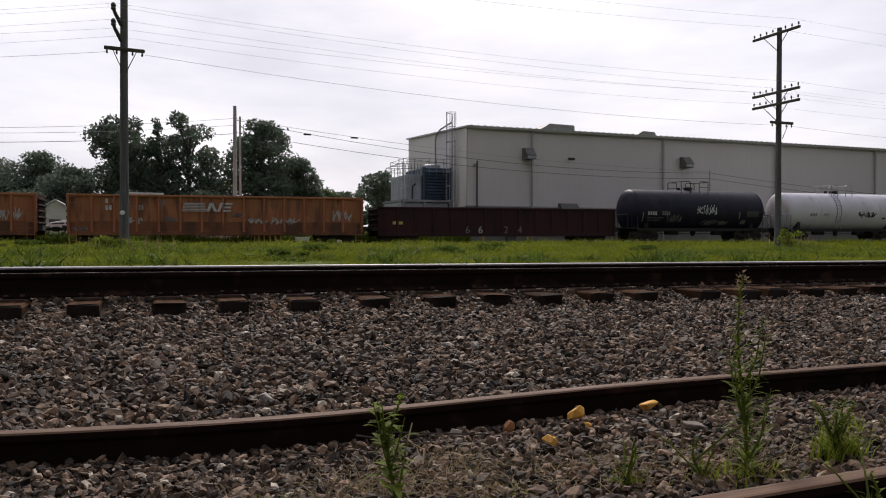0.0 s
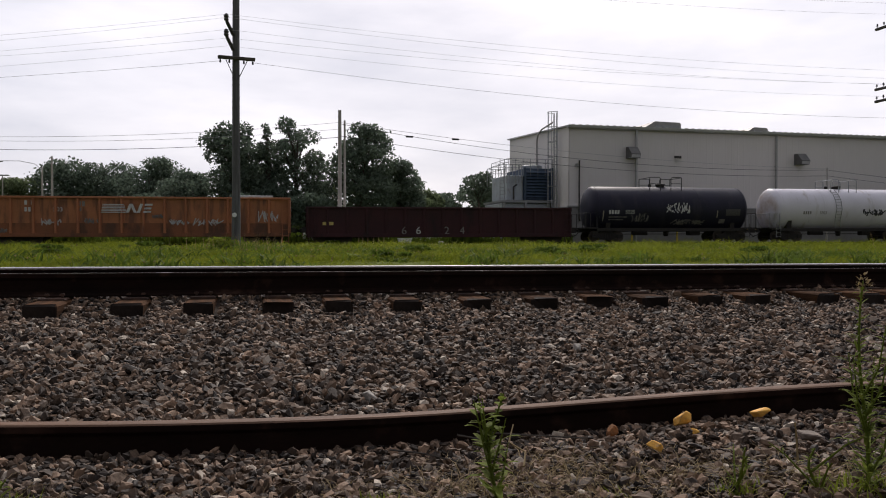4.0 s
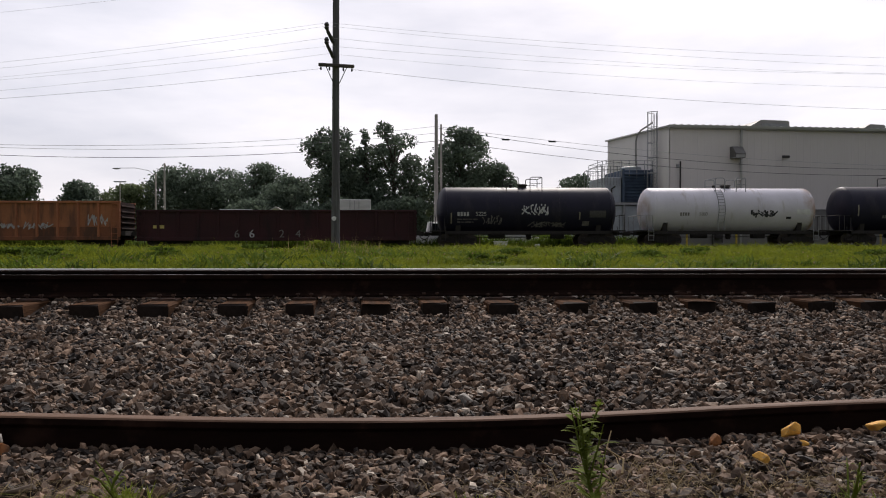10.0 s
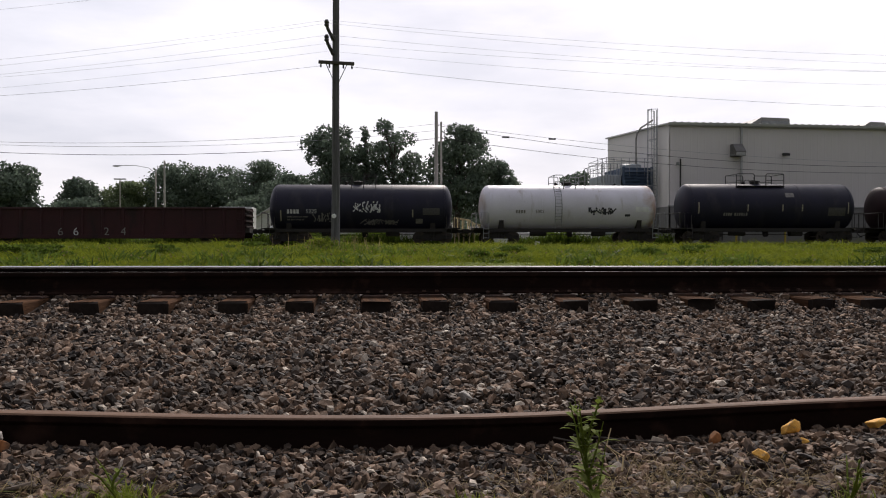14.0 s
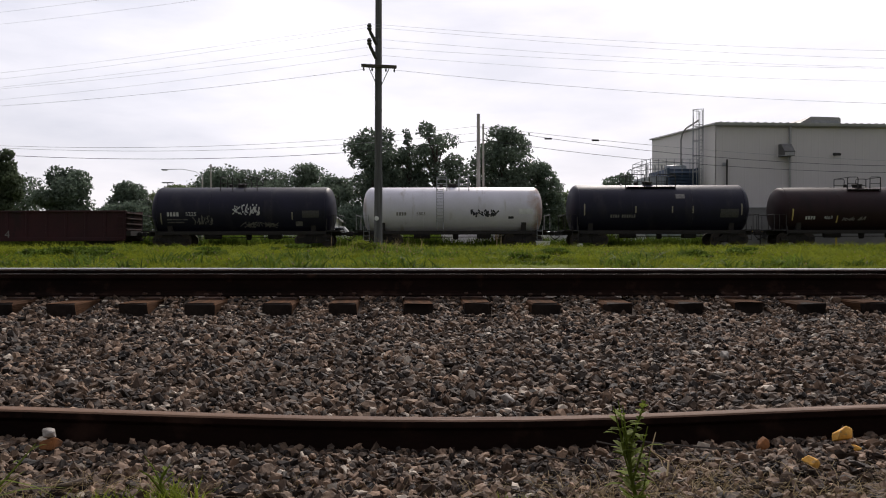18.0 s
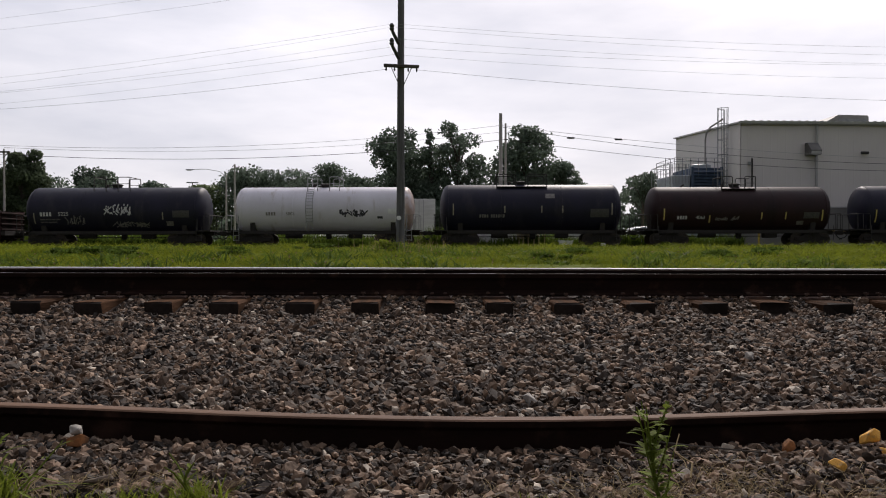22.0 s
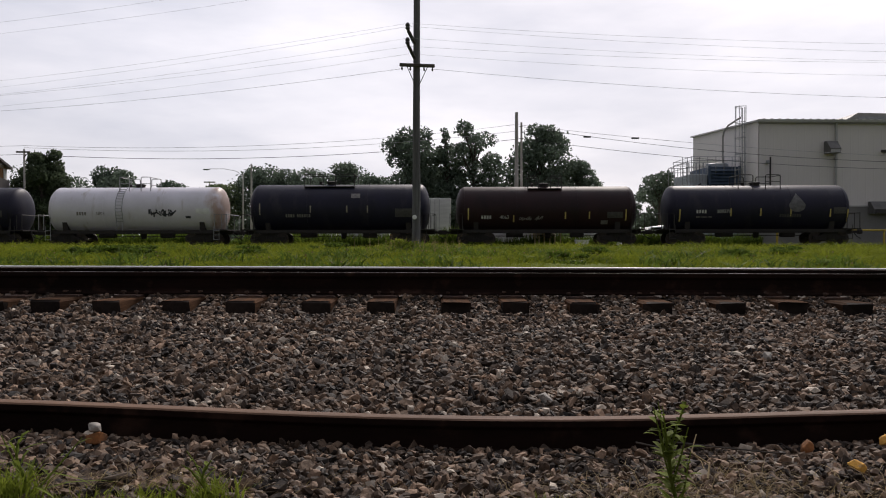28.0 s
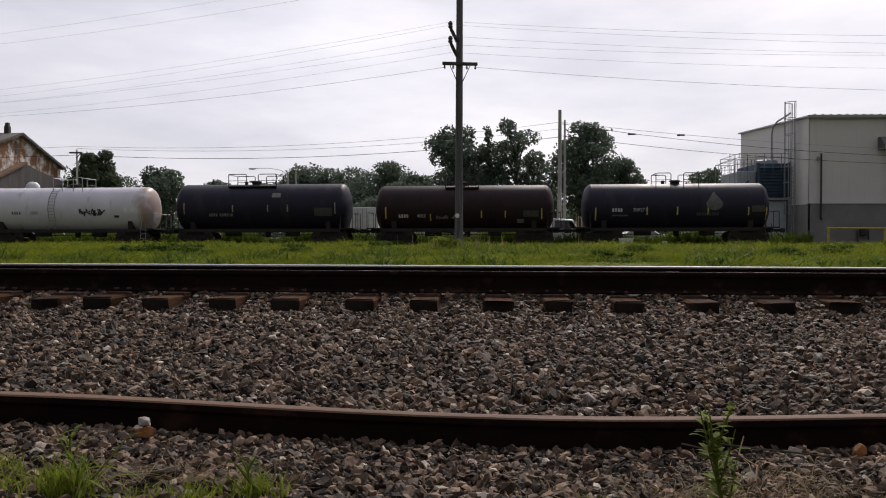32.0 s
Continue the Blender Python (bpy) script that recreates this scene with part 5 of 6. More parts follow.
def build_tanks():
    car, sf = tank_car(-0.39, 12.05, 3.87, 0.9, TANK_BLACK, "black tank car with white graffiti and marks", decked=False, plat=-0.35, plat_x=-0.25, strip_mat=MARK_PALE, strips=((-5.15, 1.5, 2.2), (3.35, 1.75, 2.25)))
    mark_row(car, sf, -4.75, 2.12, 0.26, (4,))
    digits_on(sf, "5225", 0.36, MARK_WHITE, car, -3.2, 2.12, label="white painted car number")
    mark_row(car, sf, -4.75, 1.78, 0.08, (5, 6, 3, 5), MARK_FADED)
    mark_row(car, sf, -4.75, 1.6, 0.08, (3, 4, 6, 2), MARK_FADED)
    graffiti(sf, 0.35, 2.42, 1.7, 0.75, 3, 0.07, 10, MARK_WHITE, car, "white sprayed graffiti")
    graffiti(sf, -2.4, 1.75, 1.2, 0.6, 4, 0.05, 8, MARK_FADED, car, "faded grey graffiti")
    graffiti(sf, 1.3, 1.45, 2.4, 0.4, 5, 0.05, 10, MARK_FADED, car, "faded grey graffiti")
    part("data_panel", patch(sf, 4.0, 5.1, 1.9, 2.35), PANEL_DIM, car, "faded data panel")
    part("placard", patch(sf, 3.55, 4.0, 1.35, 1.65), MARK_FADED, car)
    car, sf = tank_car(13.43, 11.95, 3.85, 1.0, TANK_WHITE, "white tank car with rust stains and black graffiti tag", rail_mat=STEEL_GREY, plat=-0.5, decked=False)
    mark_row(car, sf, -3.7, 2.12, 0.22, (4,), MARK_FADED)
    digits_on(sf, "5803", 0.3, MARK_FADED, car, -2.1, 2.12, label="faded grey car number")
    graffiti(sf, 2.1, 2.15, 1.7, 0.55, 8, 0.09, 8, MARK_DARK, car, "dark sprayed graffiti tag")
    part("graffiti", patch(sf, 3.6, 3.95, 1.8, 1.95), MARK_DARK, car)
    part("data_panel", patch(sf, 4.3, 5.2, 2.1, 2.45), WHITE_PAINT, car)
    part("placard", patch(sf, 4.85, 5.1, 1.05, 1.5), WHITE_PAINT, car)
    car, sf = tank_car(27.1, 12.0, 3.98, 1.0, TANK_BLACK, "large black tank car with pale reflective strips", plat=0.1, strip_mat=MARK_PALE, strips=((-5.1, 2.0, 2.75), (-1.75, 2.15, 2.6), (0.65, 2.15, 2.6), (2.0, 2.15, 2.6), (5.2, 2.0, 2.75)), plat_x=-0.6)
    mark_row(car, sf, -3.4, 1.95, 0.2, (4, 6), MARK_FADED)
    part("data_panel", patch(sf, 3.8, 5.0, 1.85, 2.4), PANEL_DIM, car, "faded data panel")
    part("placard", patch(sf, 0.9, 1.5, 3.1, 3.4), MARK_FADED, car)
    car, sf = tank_car(40.79, 11.9, 3.80, 0.95, TANK_BROWN, "dark red-brown tank car with yellow reflective strips", strips=((-5.1, 1.65, 2.4), (-2.15, 1.5, 1.95), (1.2, 1.7, 2.15), (2.75, 1.7, 2.15), (5.1, 1.6, 2.3)), plat_x=-0.1, plat=-0.45)
    mark_row(car, sf, -4.25, 1.82, 0.22, (4,))
    digits_on(sf, "4063", 0.3, MARK_WHITE, car, -2.75, 1.82, label="white painted car number")
    graffiti(sf, -1.0, 1.75, 1.5, 0.3, 9, 0.04, 7, MARK_FADED, car, "faded grey graffiti")
    part("data_panel", patch(sf, 3.9, 4.9, 1.75, 2.15), PANEL_DIM, car, "faded data panel")
    part("placard", patch(sf, 3.5, 3.95, 1.35, 1.6), MARK_FADED, car)
    car, sf = tank_car(54.49, 11.9, 3.82, 0.95, TANK_BLACK, "black tank car with yellow strips at the train's end", strips=((-5.15, 1.5, 2.3), (-1.9, 1.85, 2.35), (0.0, 1.85, 2.35), (1.9, 1.85, 2.35), (4.4, 1.8, 2.3), (5.5, 1.5, 2.3)), plat_x=0.1, plat=-0.2, decked=False)
    mark_row(car, sf, -4.1, 2.15, 0.22, (4,))
    digits_on(sf, "209271", 0.3, MARK_WHITE, car, -2.35, 2.15, label="white painted car number")
    mark_row(car, sf, -4.1, 1.8, 0.09, (4, 5, 4), MARK_FADED)
    # a drop-shaped emblem, laid on the curve of the shell in narrow rows
    drop, rows = Shape(), 14
    for k in range(rows + 1):
        z = 2.12 + 1.2 * k / rows
        w = 0.52 * math.sqrt(max(0.0, 1 - ((z - 2.55) / 0.45) ** 2)) if z < 2.6 else 0.52 * max(0.02, 1 - (z - 2.6) / 0.72)
        drop.v += [(2.3 - w, sf(2.3, z) - 0.01, z), (2.3 + w, sf(2.3, z) - 0.01, z)]
    drop.f = [(2 * k, 2 * k + 1, 2 * k + 3, 2 * k + 2) for k in range(rows)]
    drop.m = [0] * rows
    part("emblem", drop, MARK_DIM, car, "faded grey emblem shape")
    mark_row(car, sf, 1.2, 1.88, 0.2, (9,), PANEL_DIM)
    part("data_panel", patch(sf, 4.6, 5.4, 2.0, 2.4), PANEL_DIM, car, "faded data panel")


def gondola(centre, length, low, top, paint, label, ribs, lip=0.15, panel=None, grime=None):
    car = thing("gondola_car", label, "gondola car", "cars of the train")
    TRAIN.append((car, centre))
    h = length / 2 - 0.25
    for y in (-1.45, 1.45):
        k = 1 if y > 0 else -1
        side = part("side_wall", Shape().box(-h, h, min(y, y - k * 0.05), max(y, y - k * 0.05), low, top), panel or paint, car)
        part("lower_panel", Shape().box(-h, h, min(y, y + k * 0.025), max(y, y + k * 0.025), low + 0.2, low + 0.2 + (top - low) * 0.26), grime or paint, side)
        part("top_chord", Shape().box(-h - 0.04, h + 0.04, min(y - k * 0.06, y + k * lip), max(y - k * 0.06, y + k * lip), top - 0.08, top + 0.05, 0, 0.02), paint, side)
        part("side_sill", Shape().box(-h, h, min(y - k * 0.06, y + k * 0.1), max(y - k * 0.06, y + k * 0.1), low - 0.02, low + 0.22, 0, 0.02), grime or paint, side)
        for j in range(ribs):
            x = -h + 0.06 + (2 * h - 0.12) * j / (ribs - 1)
            part("side_post", Shape().prism([(x - 0.1, y), (x - 0.05, y + k * lip * 0.9), (x + 0.05, y + k * lip * 0.9), (x + 0.1, y)], low + 0.2, top - 0.08, "z"), paint, side)
    for k in (-1, 1):
        e = part("end_wall", Shape().box(min(k * h, k * (h - 0.06)), max(k * h, k * (h - 0.06)), -1.45, 1.45, low + 0.1, top), GON_END, car)
        for z in np.arange(low + 0.35, top, 0.36):
            part("end_rib", Shape().box(min(k * h, k * (h + 0.1)), max(k * h, k * (h + 0.1)), -1.4, 1.4, z - 0.06, z + 0.06, 0, 0.03), GON_END, e)
        part("end_sill", Shape().box(min(k * h, k * (h + 0.3)), max(k * h, k * (h + 0.3)), -1.4, 1.4, 0.75, 1.05), UNDER, car)
        lad = Shape()
        for dx in (0.1, 0.5):
            lad.tube([(k * (h - dx), -1.62, low - 0.45), (k * (h - dx), -1.62, top - 0.1)], 0.02, 5)
        for z in np.arange(low - 0.35, top - 0.1, 0.38):
            lad.tube([(k * (h - 0.1), -1.62, z), (k * (h - 0.5), -1.62, z)], 0.018, 5)
        part("ladder", lad, paint, car)
        truck(car, k * (h - 1.7))
        coupler(car, k * (h + 0.1), k)
    part("floor", Shape().box(-h, h, -1.4, 1.4, low + 0.25, low + 0.32), UNDER, car)
    part("centre_sill", Shape().box(-h, h, -0.3, 0.3, 0.7, 1.0).box(-1.2, -0.2, -0.8, -0.3, 0.45, 0.8, 0, 0.04), UNDER, car)

    def surf(x, z):
        return -1.452
    return car, surf


def build_gondolas():
    for c in (-55.2, -35.65):
        car, sf = gondola(c, 18.4, 0.48, 2.90, GON_ORANGE, "rust-orange gondola car with white marks and graffiti", 15, 0.15, GON_PANEL, GON_GRIME)
        mark_row(car, sf, -6.85, 2.55, 0.27, (1, 1))
        mark_row(car, sf, -6.85, 2.14, 0.27, (3,))
        letters("503", 0.38, MARK_WHITE, car, (-4.95, -1.46, 2.14), label="white painted car number")
        mark_row(car, sf, -3.8, 2.5, 0.3, (2,), MARK_FADED)
        mark_row(car, sf, -3.9, 2.16, 0.22, (2,), MARK_FADED)
        if c > -40:
            for k in range(6):
                z = 1.95 + k * 0.095
                part("emblem_stripe", patch(lambda a, b: -1.6, -2.45 + 0.02 * k, -0.95 - 0.03 * k, z, z + 0.05, 1), MARK_WHITE, car, "white painted stripe")
            for q in (((-1.0, 1.95), (-0.82, 1.95), (-0.62, 2.5), (-0.8, 2.5)), ((-0.78, 2.5), (-0.6, 2.5), (-0.36, 1.95), (-0.54, 1.95)), ((-0.36, 1.95), (-0.18, 1.95), (0.02, 2.5), (-0.16, 2.5)),
                      ((0.0, 1.95), (0.45, 1.95), (0.5, 2.06), (0.04, 2.06)), ((0.05, 2.16), (0.48, 2.16), (0.53, 2.28), (0.1, 2.28)), ((0.1, 2.39), (0.55, 2.39), (0.6, 2.5), (0.14, 2.5))):
                part("emblem_bar", Shape().add([(x, -1.605, z) for x, z in q], [(0, 1, 2, 3)]), MARK_WHITE, car, "white slanted painted shape")
        for x, z, w, hgt, sd in ((-5.4, 1.38, 1.2, 0.45, 21), (-2.9, 1.45, 1.0, 0.35, 22), (0.9, 1.75, 0.6, 0.3, 26), (2.1, 1.38, 1.1, 0.4, 23), (3.9, 1.4, 1.6, 0.5, 24), (7.6, 1.75, 1.1, 0.75, 25), (-8.3, 0.85, 0.8, 0.3, 27)):
            graffiti(lambda a, b: -1.48, x, z, w, hgt, sd + int(abs(c)), 0.05, 7, MARK_FADED if sd in (22, 26, 27) else MARK_WHITE, car, "white sprayed graffiti")
    car, sf = gondola(-16.75, 18.3, 0.42, 2.34, GON_MAROON, "low dark maroon gondola car with faded numbers", 15, 0.09)
    for ch, x, mat in (("6", -2.6, MARK_FADED), ("6", -1.65, MARK_WHITE), ("2", 0.25, MARK_FADED), ("4", 1.3, MARK_FADED)):
        letters(ch, 0.72, mat, car, (x, -1.545, 0.82), label="painted digit")
    part("placard", patch(sf, -7.9, -7.2, 1.2, 1.4), MARK_YELLOW, car, "faded yellow mark")
    part("placard", patch(sf, 7.2, 7.8, 0.9, 1.1), MARK_YELLOW, car, "faded yellow mark")


build_tanks()
build_gondolas()


def build_far_track():
    t = thing("far_track", "track under the train on low grey ballast", "railway track", kind="structure", at=pose(0, TRACK_Y, -3 * TRACK_CLIMB, 0, -math.degrees(TRACK_CLIMB), TRACK_TURN))
    for y in (-0.755, 0.755):
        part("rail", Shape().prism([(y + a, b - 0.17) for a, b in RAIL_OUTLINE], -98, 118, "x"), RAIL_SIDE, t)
    part("ballast_bed", Shape().prism([(-2.9, -0.36), (-1.6, -0.17), (1.6, -0.17), (2.9, -0.36)], -98, 118, "x"), DIRT_SHADED, t, "low bed of grey stone")


build_far_track()


# ---------------------------------------------------------------- yard behind the train
BARN_WALL = material("barn_peeling_wall", (0.84, 0.81, 0.78), (0.50, 0.45, 0.41), rough=0.9, scale=1.1, fine=9, bump=0.3, spots=(0.22, 0.105, 0.042), spot_size=0.9, spot_at=0.475, spot_stretch=(1, 0.9, 0.8), stretch=(1, 1, 0.4))
BARN_GREY = material("barn_grey_boards", (0.13, 0.115, 0.115), (0.065, 0.058, 0.058), rough=0.9, scale=0.8, fine=10, bump=0.3, stretch=(1, 3, 0.3))
RUST_EDGE = material("rusty_roof_edge", (0.22, 0.12, 0.07), (0.12, 0.07, 0.05), rough=0.85, scale=1.5, fine=14, bump=0.3)
SHINGLE = material("old_shingles", (0.16, 0.155, 0.14), (0.10, 0.095, 0.085), rough=0.9, scale=0.6, fine=14, bump=0.4)
CAR_WHITE = material("car_white", (0.78, 0.78, 0.78), (0.7, 0.7, 0.7), rough=0.3, scale=2, fine=20, bump=0, spec=0.6)
CAR_LAMP = material("tail_lamp", (0.3, 0.02, 0.015), rough=0.3, bump=0)
WALL_WHITE = material("white_siding", (0.62, 0.62, 0.60), (0.5, 0.5, 0.48), rough=0.7, scale=0.8, fine=10, bump=0.1, stretch=(1, 1, 6))
ROOF_GREY = material("grey_roof", (0.42, 0.41, 0.40), (0.32, 0.31, 0.30), rough=0.75, scale=1, fine=12, bump=0.2)


def build_barn():
    b = thing("barn", "old gabled barn with peeling white and rusty walls", "barn", at=(0, 0, -0.3))
    xg, yf, yp, yb, ze, zp = -42.0, 65.0, 72.2, 79.4, 7.7, 10.0
    part("gable_wall", Shape().prism([(yf, 0), (yb, 0), (yb, ze), (yp, zp), (yf, ze)], xg - 0.3, xg, "x"), BARN_WALL, b, "peeling white wall with rusty patches")
    part("front_wall", Shape().box(xg - 40, xg - 0.3, yf, yf + 0.3, 0, ze), BARN_WALL, b)
    part("back_wall", Shape().box(xg - 40, xg - 0.3, yb - 0.3, yb, 0, ze), BARN_WALL, b)
    for ya, sg in ((yf, -1), (yb, 1)):
        part("roof", Shape().prism([(yp, zp), (ya + sg * 0.5, ze - 0.2), (ya + sg * 0.5, ze), (yp, zp + 0.22)], xg - 40, xg + 0.35, "x"), SHINGLE, b, "grey shingle roof slope")
        part("rake_board", Shape().prism([(yp, zp + 0.02), (ya + sg * 0.5, ze - 0.26), (ya + sg * 0.5, ze - 0.02), (yp, zp + 0.24)], xg + 0.35, xg + 0.42, "x"), BARN_GREY, b)
    part("chimney", Shape().box(xg - 1.3, xg - 0.85, yp - 0.22, yp + 0.22, zp - 0.3, zp + 0.85, 0, 0.04).box(xg - 1.22, xg - 0.93, yp - 0.15, yp + 0.15, zp + 0.85, zp + 1.15), STEEL_DARK, b, "dark chimney stub")
    an = part("annex", Shape().prism([(yf - 1.5, 0), (yb - 0.3, 0), (yb - 0.3, 6.3), (75.0, 6.9), (72.4, 7.4), (yf - 1.5, 4.1)], xg, xg + 0.5, "x"), BARN_GREY, b, "grey weathered lean-to")
    part("annex_roof", Shape().prism([(yf - 1.8, 4.0), (72.4, 7.38), (72.4, 7.58), (yf - 1.8, 4.2)], xg, xg + 0.7, "x"), RUST_EDGE, an, "rusty roof edge")
    part("corner_board", Shape().box(xg, xg + 0.08, yb - 0.5, yb, 0, ze - 0.2), WALL_WHITE, b, "pale corner board")
    part("loft_vent", Shape().box(xg, xg + 0.06, yp - 0.7, yp - 0.35, zp - 1.8, zp - 0.6), BARN_GREY, b)


build_barn()
tank = thing("storage_tank", "white upright storage tank with domed top", "storage tank", at=(-37.2, 66, -0.3))
part("shell", Shape().lathe([(0, 0.58), (4.75, 0.58), (5.05, 0.5), (5.25, 0.28), (5.3, 0.05)], 20, "z"), WHITE_PAINT, tank, smooth=40)
part("base_ring", Shape().lathe([(0, 0.62), (0.25, 0.62), (0.3, 0.53)], 20, "z"), MASONRY, tank)


def vehicle(x, y, turn, label, outline, glass, wheels, length):
    """A car from its side outline (along, up) and its side glass outline."""
    v = thing("car", label, "car", "parked cars", pose(x, y, -0.28, 0, 0, turn))
    hw = 0.9
    body = Shape()
    n = len(outline)
    for yy, k in ((-hw, 1), (-hw * 0.93, 0), (hw * 0.93, 0), (hw, 1)):
        for a, z in outline:
            sq = 0.04 if k else 0
            top = 0.12 if z > 1.1 else 0
            body.v.append((a * (1 - sq * 0.4), yy * (1 - top), max(0.22, z - (0.03 if k else 0))))
    for j in range(3):
        for i in range(n):
            body.f.append((j * n + i, j * n + (i + 1) % n, (j + 1) * n + (i + 1) % n, (j + 1) * n + i))
            body.m.append(0)
    body.f += [tuple(range(n))[::-1], tuple(range(3 * n, 4 * n))]
    body.m += [0, 0]
    part("body", body, CAR_WHITE, v, smooth=35)
    for g in glass:
        for k in (-1, 1):
            part("window", Shape().add([(a, k * (hw * 0.885 + 0.02), z) for a, z in g], [tuple(range(len(g)))]), GLASS, v)
    for a in wheels:
        for k in (-1, 1):
            w = part("wheel", Shape().lathe([(k * 0.62, 0.2), (k * 0.62, 0.33), (k * 0.84, 0.33), (k * 0.86, 0.27), (k * 0.86, 0.2)], 18, "y", (a, 0, 0.33)), BLACK_RUBBER, v, smooth=40)
            part("rim", Shape().lathe([(k * 0.80, 0.2), (k * 0.87, 0.19), (k * 0.85, 0.03)], 14, "y", (a, 0, 0.33)), STEEL_GREY, w)
    for k in (-1, 1):
        part("tail_lamp", Shape().box(length / 2 - 0.08, length / 2 - 0.0, k * 0.7 - 0.1, k * 0.7 + 0.1, 0.8, 1.05, 0, 0.02), CAR_LAMP, v)
    return v


SUV = [(-2.3, 0.3), (-2.32, 0.75), (-2.1, 0.95), (-1.15, 1.08), (-0.45, 1.62), (0.2, 1.72), (1.6, 1.70), (2.1, 1.1), (2.2, 0.9), (2.2, 0.35)]
SUV_GLASS = ([(-0.95, 1.1), (-0.35, 1.55), (0.35, 1.6), (0.35, 1.1)], [(0.45, 1.1), (0.45, 1.6), (1.5, 1.58), (1.75, 1.12)])
SEDAN = [(-2.3, 0.3), (-2.3, 0.7), (-2.0, 0.85), (-1.0, 0.95), (-0.2, 1.4), (0.9, 1.42), (1.6, 1.02), (2.25, 0.95), (2.3, 0.4)]
SEDAN_GLASS = ([(-0.75, 0.98), (-0.1, 1.34), (0.3, 1.36), (0.3, 0.98)], [(0.4, 0.98), (0.4, 1.36), (0.85, 1.35), (1.35, 1.0)])
PICKUP = [(a, z * 1.12) for a, z in [(-2.7, 0.4), (-2.7, 0.95), (-2.5, 1.1), (-1.3, 1.18), (-0.8, 1.8), (0.6, 1.85), (0.75, 1.2), (2.7, 1.15), (2.75, 0.5)]]
PICKUP_GLASS = ([(-1.1, 1.36), (-0.74, 1.9), (0.45, 1.95), (0.5, 1.36)],)
vehicle(-5.4, 60.0, 0, "white sport utility vehicle parked behind the train", SUV, SUV_GLASS, (-1.4, 1.35), 4.5)
vehicle(6.0, 58.2, 180, "white pickup truck parked behind the train", PICKUP, PICKUP_GLASS, (-1.7, 1.6), 5.5)
vehicle(11.4, 58.6, 0, "white sedan parked behind the train", SEDAN, SEDAN_GLASS, (-1.4, 1.35), 4.6)
vehicle(16.0, 58.4, 0, "white sport utility vehicle parked behind the train", SUV, SUV_GLASS, (-1.4, 1.35), 4.5)


def house(x, y, wide, deep, eave, peak, label, wall, roof, door=True):
    h = thing("house", label, "house", "far houses", (x, y, -0.3))
    part("wall", Shape().prism([(-wide / 2, 0), (wide / 2, 0), (wide / 2, eave), (0, peak), (-wide / 2, eave)], 0, deep, "y"), wall, h)
    for k in (-1, 1):
        part("roof", Shape().prism([(0, peak), (k * (wide / 2 + 0.3), eave - 0.15), (k * (wide / 2 + 0.3), eave + 0.0), (0, peak + 0.15)], -0.3, deep + 0.3, "y"), roof, h)
    if door:
        part("door", Shape().box(-0.45, 0.45, -0.06, 0.0, 0.1, 2.1, 0, 0.01), BARN_GREY, h)
    w = part("window", Shape().box(wide * 0.28 - 0.4, wide * 0.28 + 0.4, -0.05, 0.0, 1.0, 2.0), GLASS, h)
    part("frame", Shape().box(wide * 0.28 - 0.48, wide * 0.28 + 0.48, -0.07, -0.05, 0.92, 1.0).box(wide * 0.28 - 0.48, wide * 0.28 + 0.48, -0.07, -0.05, 2.0, 2.08), WHITE_PAINT, w)
    return h


house(-6.8, 72, 3.4, 6, 2.5, 3.6, "small white gabled garage in front of trees", WALL_WHITE, ROOF_GREY)
lw = thing("long_building", "long low house with a pale roof", "house", at=(-10.5, 84, -0.7))
part("wall", Shape().box(-2.2, 2.2, 0, 6, 0, 3.0), WALL_WHITE, lw)
part("roof", Shape().prism([(-0.5, 3.0), (6.5, 3.0), (3, 4.5), (-0.5, 3.15)][:2] + [(6.5, 3.15), (3, 4.6), (-0.5, 3.15)], -2.5, 2.5, "x"), ROOF_GREY, lw)
for x in (-1.2, 1.2):
    part("window", Shape().box(x - 0.5, x + 0.5, -0.05, 0.02, 1.1, 2.2), GLASS, lw)


def box_trailer(x, y, wide, low, top, label, deep=2.6):
    t = thing("box_trailer", label, "trailer", "parked trailers", (x, y, -0.3))
    part("box", Shape().box(-wide / 2, wide / 2, 0, deep, low, top, 0, 0.04), WALL_WHITE, t)
    part("door_seam", Shape().box(-0.02, 0.02, -0.012, 0.0, low + 0.1, top - 0.1), STEEL_GREY, t)
    part("door_bar", Shape().tube([(-0.35, -0.04, low + 0.1), (-0.35, -0.04, top - 0.1)], 0.025, 6).tube([(0.35, -0.04, low + 0.1), (0.35, -0.04, top - 0.1)], 0.025, 6), STEEL_GREY, t)
    part("bumper", Shape().box(-wide / 2 + 0.1, wide / 2 - 0.1, 0.1, 0.3, low - 0.5, low - 0.3), STEEL_DARK, t)
    for k in (-1, 1):
        part("wheel", Shape().lathe([(k * (wide / 2 - 0.35), 0.2), (k * (wide / 2 - 0.35), 0.5), (k * (wide / 2 - 0.1), 0.5), (k * (wide / 2 - 0.1), 0.2)], 16, "x", (0, 1.2, 0.5)), BLACK_RUBBER, t)


box_trailer(-9.0, 63, 2.5, 0.95, 3.1, "white box trailer with closed doors seen from behind")
box_trailer(0.05, 63, 2.55, 1.0, 3.95, "pale grey box trailer with closed doors")


